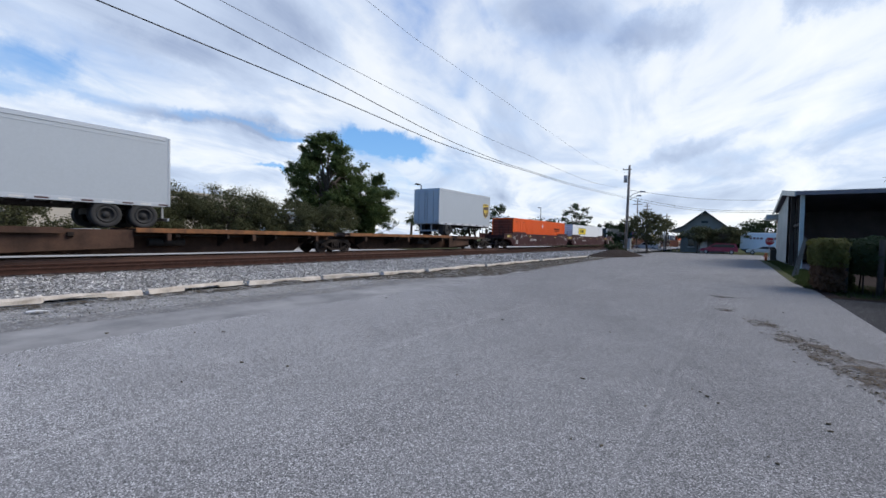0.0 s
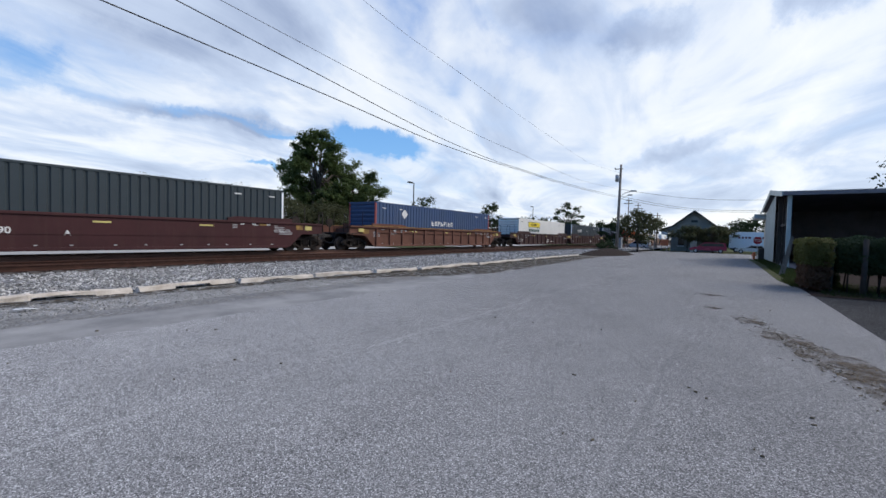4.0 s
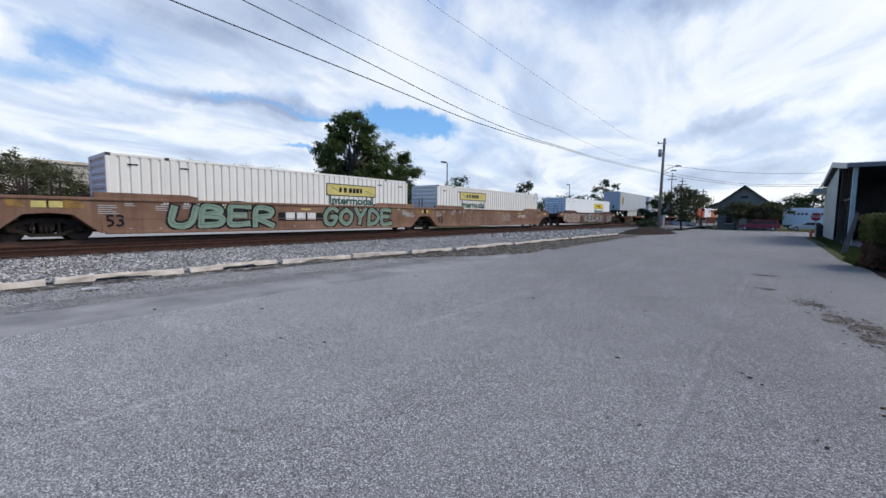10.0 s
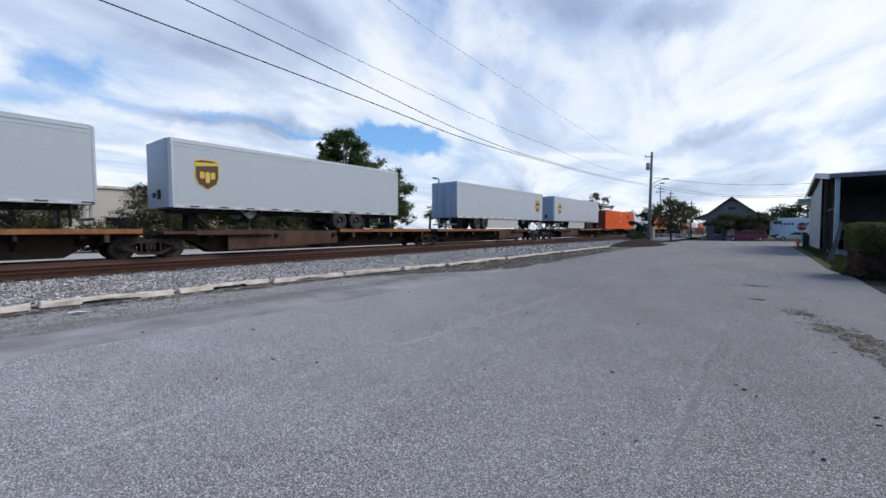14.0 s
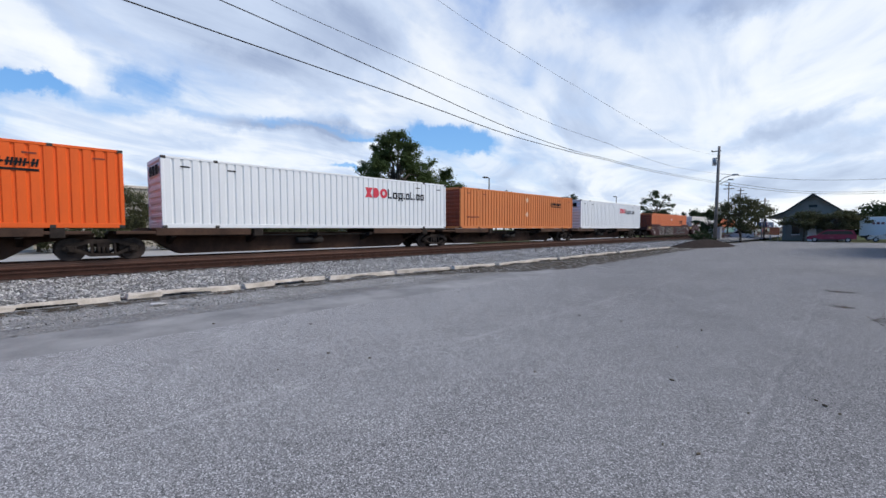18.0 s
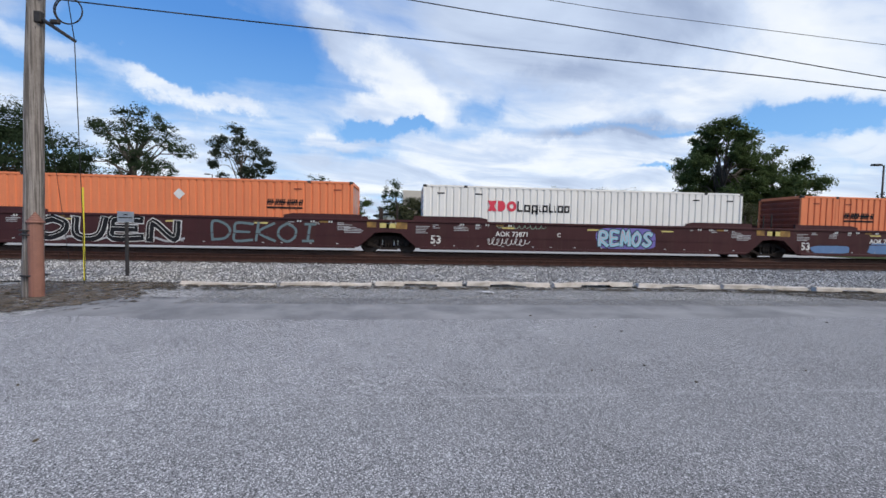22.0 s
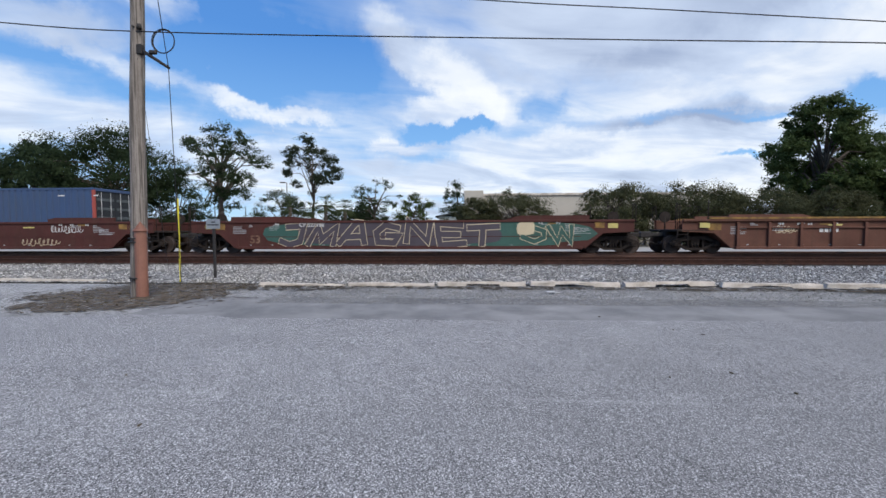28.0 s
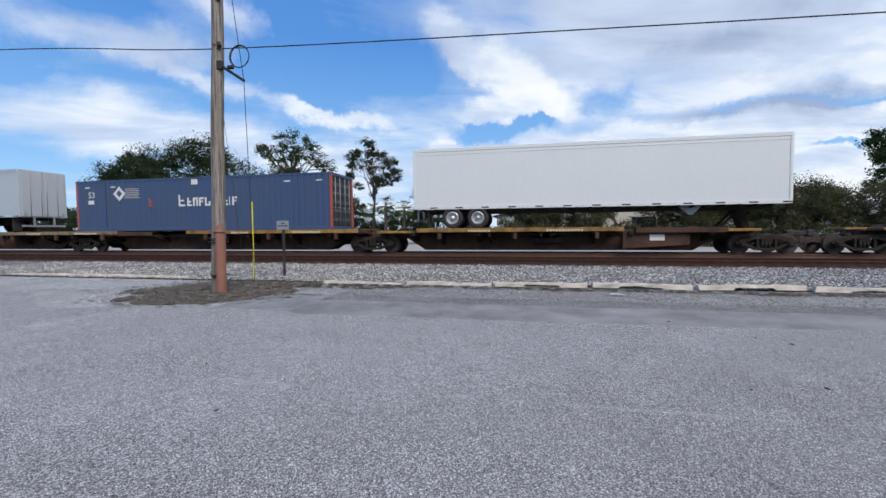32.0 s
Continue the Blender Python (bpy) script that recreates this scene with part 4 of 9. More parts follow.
def ballast():
    b = Build()
    xs = [-15.7, -14.6, -13.4, -12.2, -11.3, -10.75]
    ys = [-70 + 1.0 * i for i in range(200)] + [150, 200, 320]
    for y in ys:
        for x in xs:
            b.v.append((x, y, bed_height(x, y) - (0.30 if x < -26 else 0.0)))
    n = len(xs)
    for j in range(len(ys) - 1):
        for i in range(n - 1):
            a = j * n + i
            b.f.append((a, a + 1, a + n + 1, a + n))
            b.s.append(True)
    solid("ballast_bed", b, BALLAST, Matrix(), "bed of grey crushed stone under two railway tracks", "ballast", kind="structure")
    c = Build()
    xs2 = [-26.5, -25, -23.2, -21, -19, -17.5, -16.6, -15.7]
    for y in ys:
        for x in xs2:
            c.v.append((x, y, bed_height(x, y) - (0.30 if x < -26 else 0.0)))
    n = len(xs2)
    for j in range(len(ys) - 1):
        for i in range(n - 1):
            a = j * n + i
            c.f.append((a, a + 1, a + n + 1, a + n))
            c.s.append(True)
    solid("track_bed", c, RUSTY_BED, Matrix(), "rust-stained dark stone bed under both tracks", "ballast", kind="structure")
    stones("ballast_stone", 64000, -15.75, -10.75, -22, 22, bed_height, 0.028, CRUSHED, "loose grey crushed stones beside the track", 1)
    stones("ballast_stone", 9000, -15.75, -10.9, 22, 60, bed_height, 0.06, CRUSHED, "loose grey crushed stones beside the track", 2)
    stones("ballast_stone", 7000, -19.2, -15.75, -22, 30, lambda x, y: bed_height(x, y) - 0.01, 0.04, RUSTY_BED, "rust-stained stones between the rails", 3)
    stones("grit", 5000, -10.6, -8.6, -4, 26, lambda x, y: 0.0, 0.014, CRUSHED, "loose grit on the road's edge", 4)


ballast()


def rail(x):
    b = Build()
    prof = [(-0.075, 0), (0.075, 0), (0.075, 0.012), (0.012, 0.035), (0.012, 0.125), (0.036, 0.135), (0.036, 0.168), (0.026, 0.175), (-0.026, 0.175), (-0.036, 0.168), (-0.036, 0.135), (-0.012, 0.125), (-0.012, 0.035), (-0.075, 0.012)]
    b.slab([(x + u, ZR - 0.175 + v) for u, v in prof], "y", -320, 420)
    solid("rail", b, RUST if x > -19 else RAIL_HEAD, Matrix(), "rust-brown steel rail on wooden ties", "rail", "rails", "structure")


for gx in (NEAR_X, TRACK_X):
    for s in (-0.7525, 0.7525):
        rail(gx + s)


def ties():
    b = Build()
    b.box(-1.3, 1.3, -0.115, 0.115, -0.17, 0.0, 0.012)
    me = b.mesh("tie", TIE)
    rng = random.Random(9)
    for gx, a, z in ((NEAR_X, -26, 70), (TRACK_X, -26, 70)):
        track = thing("track_ties", pose(gx, 0, ZR - 0.178), "dark creosoted wooden ties under the rails", "railway ties", kind="structure")
        y = a
        while y < z:
            ob = part("tie", me, None, track)
            ob.location = (rng.uniform(-0.03, 0.03), y, rng.uniform(-0.012, 0.0))
            ob.rotation_euler = (0, 0, rng.uniform(-0.02, 0.02))
            y += 0.51 if gx == NEAR_X else 0.56


ties()

# ---- the train ----
KEYED = []


def run(t):
    """How far the train has gone after t seconds, in metres."""
    return 20.664 * t - 0.030523 * t * t + 0.0001824 * t ** 3


def riding(ob, place, x=TRACK_X, z=ZR):
    KEYED.append((ob, place, x, z))
    return ob


def one(cache, key, make):
    if key not in cache:
        cache[key] = make()
    return cache[key]


MESH = {}


def wheel_mesh():
    b = Build()
    for s in (-1, 1):
        x = 0.7525 * s
        b.tube((x - 0.065 * s, 0, 0), (x + 0.05 * s, 0, 0), 0.42, 0.41, 22)
        b.tube((x - 0.085 * s, 0, 0), (x - 0.06 * s, 0, 0), 0.45, 0.45, 22)
        b.tube((x + 0.05 * s, 0, 0), (x + 0.14 * s, 0, 0), 0.13, 0.11, 12)
    b.tube((-0.9, 0, 0), (0.9, 0, 0), 0.085, 0.085, 12)
    return b.mesh("wheelset", WHEEL)


def frame_mesh(s):
    """A cast side frame: arched top, spring opening and two bearing boxes."""
    b = Build()
    for s in (s,):
        x = 1.0 * s
        top = [(-1.15, 0.50), (-0.98, 0.62), (-0.45, 0.80), (0.45, 0.80), (0.98, 0.62), (1.15, 0.50), (1.10, 0.40), (0.92, 0.46), (0.42, 0.64), (-0.42, 0.64), (-0.92, 0.46), (-1.10, 0.40)]
        b.slab(top, "x", x - 0.07, x + 0.07)
        b.slab([(-0.92, 0.46), (-0.40, 0.16), (0.40, 0.16), (0.92, 0.46), (0.80, 0.50), (0.36, 0.27), (-0.36, 0.27), (-0.80, 0.50)], "x", x - 0.06, x + 0.06)
        for y in (-0.37, 0.30):
            b.box(x - 0.07, x + 0.07, y, y + 0.08, 0.25, 0.68, 0.01)
        for y in (-0.13, 0.0, 0.13):
            b.tube((x, y, 0.26), (x, y, 0.52), 0.055, 0.055, 8)
        for y in (-0.9, 0.9):
            b.box(x - 0.10, x + 0.12, y - 0.14, y + 0.14, 0.30, 0.56, 0.03)
            b.tube((x + 0.12 * s, y, 0.42), (x + 0.17 * s, y, 0.42), 0.10, 0.08, 10)
    return b.mesh("side_frame", BOGIE)


def bolster_mesh():
    b = Build()
    b.box(-1.05, 1.05, -0.2, 0.2, 0.48, 0.74, 0.03)
    b.tube((0, 0, 0.7), (0, 0, 0.86), 0.2, 0.2, 14)
    for y in (-0.55, 0.55):
        b.box(-0.85, 0.85, y - 0.05, y + 0.05, 0.32, 0.42, 0.01)
    return b.mesh("bolster", BOGIE)


def truck(car, y):
    """A two-axle railway truck under a car."""
    fr = part("truck", one(MESH, "bolster", bolster_mesh), None, car, "grimy cast steel two-axle truck")
    fr.location = (0, y, 0)
    for s in (1, -1):
        part("side_frame", one(MESH, ("frame", s), lambda: frame_mesh(s)), None, fr)
    for d in (-0.9, 0.9):
        w = part("wheelset", one(MESH, "wheel", wheel_mesh), None, fr)
        w.location = (0, d, 0.42)


def coupler(car, y, s):
    b = Build()
    b.box(-0.09, 0.09, y, y + 0.75 * s, 0.78, 0.96, 0.02)
    b.box(-0.17, 0.15, y + 0.6 * s, y + 0.9 * s, 0.72, 1.02, 0.04)
    b.path([(0.25, y, 0.7), (0.3, y + 0.4 * s, 0.38), (0.25, y + 0.85 * s, 0.6)], 0.025)
    part("coupler", b, DARK_STEEL, car)


def decal_bars(car, x, y, z, widths, height, material, name="marking", gap=0.05):
    b = Build()
    for w in widths:
        b.box(x, x + 0.004, y, y + w, z, z + height)
        y += w + gap
    return part(name, b, material, car)


def glyph_row(box, x, y, z, widths, height, material, gap=0.05):
    """Plain block shapes in a row, each a part of its own: open, angled and solid ones in turn."""
    for i, w in enumerate(widths):
        b = Build()
        t = min(0.4 * w, 0.11)
        b.box(x, x + 0.004, y, y + t, z, z + height)
        if w > 0.2:
            b.box(x, x + 0.0035, y, y + w, z + (height - 0.10 if i % 3 else 0.0), z + (height if i % 3 else 0.10))
            if i % 2:
                b.box(x, x + 0.004, y + w - t, y + w, z, z + height * (1.0 if i % 4 == 1 else 0.55))
            else:
                b.box(x, x + 0.003, y, y + 0.85 * w, z + 0.42 * height, z + 0.42 * height + 0.09)
        part("mark", b, material, box)
        y += w + gap


def well_side(ribbed, s, ends):
    """One side of a well: outer plate with sloped ends, top chord and sill; ribbed ones carry posts and a recessed web."""
    b = Build()
    a0, a1 = 9.9 + (0.6 if ends[0] else 0.0), 9.9 + (0.6 if ends[1] else 0.0)
    x0, x1 = (1.40, 1.48) if not ribbed else (1.38, 1.42)
    outline = [(-a0, 1.55), (-a0, 1.02), (-9.1, 0.95), (-8.35, 0.28), (8.35, 0.28), (9.1, 0.95), (a1, 1.02), (a1, 1.55)]
    b.slab(outline, "x", s * x0, s * x1)
    b.box(s * 1.36, s * 1.53, -a0, a1, 1.47, 1.58, 0.015)
    b.box(s * 1.30, s * 1.53, -8.2, 8.2, 0.22, 0.34, 0.015)
    if ribbed:
        b.box(s * 1.41, s * 1.49, -8.15, 8.15, 1.16, 1.22, 0.01)
    else:
        b.slab([(-8.3, 0.28), (-8.15, 0.28), (-8.15, 0.72), (-8.3, 0.72)], "x", s * 1.47, s * 1.50)
        b.box(s * 1.475, s * 1.495, -8.1, 8.1, 0.80, 0.83)
    return b


def rib(s):
    return Build().slab([(s * 1.42, 0.34), (s * 1.52, 0.34), (s * 1.52, 1.40), (s * 1.42, 1.47)], "y", -0.06, 0.06)


def well_car(place, colour, label, group, left, right, ribbed=False, name="well_car"):
    """A container well. left and right: 'end' for a free end with coupler and platform, 'joint' where a shared truck carries it, 'bare' where the neighbour owns the truck."""
    car = riding(thing(name, Matrix(), label, "well car", group), place)
    ends = (left == "end", right == "end")
    for s in (1, -1):
        side = part("side_sill", one(MESH, ("side", ribbed, s, ends, colour.name), lambda: well_side(ribbed, s, ends).mesh("side_sill", colour)), None, car)
        if ribbed:
            for i in range(13):
                o = part("side_post", one(MESH, ("rib", s, colour.name), lambda: rib(s).mesh("side_post", colour)), None, side)
                o.location = (0, -8.1 + 16.2 * i / 12, 0)
        for e in (-1, 1):
            g = part("guide_plate", one(MESH, ("guide", s, e, colour.name), lambda: Build().slab([(e * 5.0, 1.575), (e * 8.5, 1.575), (e * 8.5, 1.78), (e * 5.4, 1.78), (e * 5.0, 1.70)], "x", s * 1.36, s * 1.46).mesh("guide_plate", colour)), None, car)
    for y in (-7.6, -4.6, -1.6, 1.6, 4.6, 7.6):
        o = part("floor_beam", one(MESH, ("floor",), lambda: Build().box(-1.36, 1.36, -0.2, 0.2, 0.22, 0.30, 0.01).mesh("floor_beam", BOGIE)), None, car)
        o.location = (0, y, 0)
    for e, kind in ((-1, left), (1, right)):
        d = Build()
        d.slab([(e * 8.3, 0.34), (e * 8.45, 0.34), (e * 9.2, 0.98), (e * 9.2, 1.4), (e * 9.05, 1.4), (e * 9.05, 1.02)], "x", -1.34, 1.34)
        part("bulkhead", d, colour, car)
        d = Build()
        far = 10.75 if kind == "end" else 9.9
        d.box(-1.42 if kind == "end" else -0.9, 1.42 if kind == "end" else 0.9, e * 9.1, e * far, 1.02, 1.12, 0.02)
        d.box(-0.35, 0.35, e * 8.9, e * far, 0.74, 1.02, 0.02)
        part("end_platform", d, BOGIE, car)
        if kind == "end":
            truck(car, e * 9.72)
            coupler(car, e * 10.7, e)
            for x in (-1.38, 1.38):
                part("stanchion", Build().path([(x, e * 9.35, 1.1), (x, e * 9.35, 2.45)], 0.02), BOGIE, car)
                part("hand_rail", Build().path([(x, e * 10.6, 1.1), (x, e * 10.6, 2.25), (x * 0.75, e * 10.6, 2.30), (x * 0.72, e * 10.6, 1.1)], 0.02), BOGIE, car)
            r = Build()
            for z in (0.35, 0.62, 0.89):
                r.path([(1.42, e * 10.25, z), (1.42, e * 10.7, z)], 0.016)
            for y in (10.25, 10.7):
                r.path([(1.42, e * y, 0.3), (1.42, e * y, 1.1)], 0.018)
            part("ladder", r, BOGIE, car)
            w = Build()
            w.tube((-0.75, e * 10.3, 1.75), (-0.68, e * 10.3, 1.75), 0.28, 0.28, 14)
            w.path([(-0.7, e * 10.3, 1.1), (-0.7, e * 10.3, 1.75)], 0.04)
            part("hand_brake", w, BOGIE, car)
        elif kind == "joint":
            truck(car, e * 9.72)
            for x in (-1.2, -0.4, 0.5, 1.25):
                part("stanchion", Build().path([(x, e * 9.3, 1.1), (x, e * 9.3, 2.2)], 0.03), BOGIE, car)
        else:
            for x in (-0.8, 0.9):
                part("stanchion", Build().path([(x, e * 9.3, 1.1), (x, e * 9.3, 2.3)], 0.035), BOGIE, car)
    for y, z, hy, hz in ((-9.55, 1.30, 0.22, 0.11), (9.55, 1.30, 0.22, 0.11), (-4.0, 1.30, 0.30, 0.035), (0.2, 1.30, 0.28, 0.035), (4.0, 1.30, 0.30, 0.035)):
        o = part("reflector", one(MESH, ("refl", hy), lambda: Build().box(0, 0.005, -hy, hy, -hz, hz).mesh("reflector", FADED_YELLOW)), None, car)
        o.location = (1.484, y, z)
    g = Build()
    rng = random.Random(int(place * 10))
    for y0 in (-7.6, -6.4, -5.6, 5.2, 6.3, 7.4):
        for k in range(rng.randint(1, 3)):
            g.box(1.485, 1.489, y0, y0 + rng.uniform(0.12, 0.35), 1.36 - 0.07 * k, 1.395 - 0.07 * k)
    for k in range(4):
        g.box(1.485, 1.489, 7.7, 7.7 + rng.uniform(0.5, 0.9), 1.16 - 0.075 * k, 1.195 - 0.075 * k)
    part("stencil", g, SILVER, car)["kind"] = "stuff"
    return car


def corrugated(y0, y1, x, depth, z0, z1, pitch, s):
    """A sheet folded into trapezoid ribs, standing at x and facing s."""
    b = Build()
    pts, y = [], y0
    n = max(1, round((y1 - y0) / pitch))
    p = (y1 - y0) / n
    for i in range(n):
        a = y0 + i * p
        pts += [(a, 0.0), (a + 0.66 * p, 0.0), (a + 0.75 * p, -depth), (a + 0.91 * p, -depth)]
    pts.append((y1, 0.0))
    m = len(pts)
    b.v = [(x + s * d, yy, z) for z in (z0, z1) for yy, d in pts]
    b.f = [(i, i + 1, m + i + 1, m + i) for i in range(m - 1)]
    b.s = [False] * (m - 1)
    return b


def container(place, z, colour, label, length=16.15, pitch=0.336, smooth=False, post=None, top=2.9, ends_pale=None):
    """A shipping container: posts, rails, castings, two ribbed or flat sides, a ribbed front, doors and a roof."""
    box = riding(thing("shipping_container", Matrix(), label, "container", "containers on the train"), place, TRACK_X, ZR + z)
    h = length / 2
    key = ("box", colour.name, length, smooth, post.name if post else "")

    for y in (-h + 0.06, h - 0.06):
        for x in (-1.24, 1.24):
            o = part("corner_post", one(MESH, key + ("post",), lambda: Build().box(-0.06, 0.06, -0.06, 0.06, 0, top, 0.012).mesh("corner_post", post or colour)), None, box)
            o.location = (x, y, 0)
    for x in (-1.25, 1.25):
        for z0, tall in ((0.0, 0.17), (top - 0.10, 0.10)):
            o = part("side_rail", one(MESH, key + ("rail", tall), lambda: Build().box(-0.05, 0.05, -h + 0.12, h - 0.12, 0, tall, 0.01).mesh("side_rail", colour)), None, box)
            o.location = (x, 0, z0)
    for y in (-h + 0.06, h - 0.06):
        for z0 in (0.0, top - 0.15):
            o = part("end_rail", one(MESH, key + ("erail",), lambda: Build().box(-1.18, 1.18, -0.06, 0.06, 0, 0.15, 0.01).mesh("end_rail", colour)), None, box)
            o.location = (0, y, z0)
    for s in (1, -1):
        def side_build():
            if smooth:
                return corrugated(-h + 0.12, h - 0.12, s * 1.280, 0.008, 0.17, top - 0.10, 1.22, s).mesh("side_panel", colour)
            b = corrugated(-h + 0.12, h - 0.12, s * 1.288, 0.045, 0.17, top - 0.10, pitch, s)
            return b.mesh("side_panel", colour)
        part("side_panel", one(MESH, key + ("side", s), side_build), None, box)
    part("roof", one(MESH, key + ("roof",), lambda: Build().box(-1.2, 1.2, -h + 0.1, h - 0.1, top - 0.07, top - 0.03).mesh("roof", colour)), None, box)
    part("floor", one(MESH, key + ("floor",), lambda: Build().box(-1.2, 1.2, -h + 0.1, h - 0.1, 0.10, 0.16).mesh("floor", BOGIE)), None, box)

    def front_build():
        b = Build()
        n, rows = 9, []
        for i in range(n):
            z0, p = 0.16 + i * (top - 0.31) / n, (top - 0.31) / n
            rows += [(z0, 0.03), (z0 + 0.4 * p, 0.03), (z0 + 0.55 * p, 0.08), (z0 + 0.85 * p, 0.08)]
        rows.append((top - 0.15, 0.03))
        m = len(rows)
        b.v = [(x, -h + d, zz) for x in (-1.19, 1.19) for zz, d in rows]
        b.f = [(i, i + 1, m + i + 1, m + i) for i in range(m - 1)]
        b.s = [False] * (m - 1)
        # orange boxes get a front wall with its shade painted in
        return b.mesh("front_wall", SHADE_STENCIL_ORANGE if colour in (ORANGE, DEEP_ORANGE, PALE_ORANGE) else colour)

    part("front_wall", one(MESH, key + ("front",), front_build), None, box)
    for x in (-1.17, 0.01):
        part("door", one(MESH, key + ("door", x), lambda: Build().box(x, x + 1.16, h - 0.1, h - 0.05, 0.17, top - 0.15, 0.01).mesh("door", DOOR_DARK if post is CORAL else colour)), None, box)
        if post is CORAL:
            for k in range(5):
                part("door_rib", Build().box(x + 0.08, x + 1.08, h - 0.06, h - 0.03, 0.42 + 0.46 * k, 0.56 + 0.46 * k, 0.01), SHED_PALE, box)

    for x in (-0.85, -0.3, 0.3, 0.85):
        o = part("locking_bar", one(MESH, ("bar", top), lambda: Build().path([(0, 0, 0.2), (0, 0, top - 0.2)], 0.018).box(-0.05, 0.18, -0.03, 0.02, 1.1, 1.16).mesh("locking_bar", STEEL)), None, box)
        o.location = (x, h - 0.02, 0)
    for y in [-h, h - 0.18] + ([-6.15, 5.99] if length > 15 else []):
        for x in (-1.305, 1.14):
            for z0 in (-0.004, top - 0.114):
                o = part("corner_casting", one(MESH, ("cast", post.name if post else ""), lambda: Build().box(0, 0.165, 0, 0.18, 0, 0.118, 0.012).mesh("corner_casting", DARK_STEEL if post is None else colour)), None, box)
                o.location = (x, y, z0)
    if length > 15:
        for y in (-6.06, 6.08):
            o = part("load_post", one(MESH, key + ("mid",), lambda: Build().box(1.25, 1.297, -0.08, 0.08, 0.17, top - 0.1).mesh("load_post", colour)), None, box)
            o.location = (0, y, 0)
    m = Build()
    for y in (-7.4, -5.6, 5.4, 7.2):
        m.box(1.296, 1.299, y, y + 0.35, top - 0.42, top - 0.36)
    part("stencil", m, SHADE_STENCIL_ORANGE if colour in (ORANGE, DEEP_ORANGE, PALE_ORANGE) else BLACK_PAINT if sum(colour.node_tree.nodes["Mix"].inputs[6].default_value[:3]) > 0.5 else WHITE_PAINT, box)["kind"] = "stuff"
    return box


def shield(box, y, z, size, x):
    b, c = Build(), Build()
    out = [(-0.42, 0.5), (-0.2, 0.56), (0.2, 0.56), (0.42, 0.5), (0.42, -0.1), (0.32, -0.36), (0.0, -0.56), (-0.32, -0.36), (-0.42, -0.1)]
    b.slab([(y + u * size, z + v * size) for u, v in out], "x", x, x + 0.004)
    part("emblem", b, SHIELD, box, "brown shield emblem")
    c.slab([(y + u * size * 1.1, z + v * size * 1.08) for u, v in out], "x", x - 0.002, x + 0.002)
    for u, v0, v1 in ((-0.27, -0.16, 0.12), (-0.07, -0.32, 0.12), (0.13, -0.16, 0.12)):
        c.slab([(y + (u + 0.085 + 0.085 * math.copysign(abs(math.cos(q)) ** 0.5, math.cos(q))) * size, z + ((v0 + v1) / 2 + (v1 - v0) / 2 * math.copysign(abs(math.sin(q)) ** 0.5, math.sin(q))) * size) for q in [math.pi * k / 8 for k in range(16)]], "x", x + 0.004, x + 0.007)
    c.slab([(y - 0.42 * size, z + 0.30 * size), (y + 0.42 * size, z + 0.40 * size), (y + 0.42 * size, z + 0.5 * size), (y - 0.42 * size, z + 0.46 * size)], "x", x + 0.004, x + 0.007)
    part("emblem_trim", c, GOLD, box, "golden emblem trim")


def plaque(box, y, z, w, h, x, face, low=1.6, tall=0.5):
    """A bordered yellow panel with a row of dark blocks, and a plain word under it."""
    part("sign_border", Build().box(x, x + 0.004, y - w / 2, y + w / 2, z - h / 2, z + h / 2), BLACK_PAINT, box)
    part("sign_panel", Build().box(x, x + 0.007, y - w / 2 + 0.05, y + w / 2 - 0.05, z - h / 2 + 0.05, z + h / 2 - 0.05), face, box, "yellow sign panel")
    b = Build()
    u = y - w * 0.26
    for k in (0.06, 0.0, 0.07, 0.0, 0.075, 0.07, 0.08, 0.06):
        if k:
            b.box(x, x + 0.010, u, u + w * k * 0.8, z - h * 0.2, z + h * 0.2)
        u += w * (k if k else 0.03)
    b.path([(x + 0.006, y - w * 0.42, z + h * 0.24), (x + 0.006, y - w * 0.27, z - h * 0.1)], 0.012, 4)
    b.path([(x + 0.006, y + w * 0.42, z - h * 0.24), (x + 0.006, y + w * 0.27, z + h * 0.05)], 0.012, 4)
    part("sign_blocks", b, BLACK_PAINT, box)
    me = lettering("Intermodal", tall, GREEN_PAINT, bold=0.02)
    ys = [v.co.y for v in me.vertices]
    me.transform(Matrix.Diagonal((1, w * 0.89 / (max(ys) - min(ys)), 1, 1)))
    ob = part("lettering", me, None, box, "dark green lettering")
    ob.location = (x + 0.004, y, low)


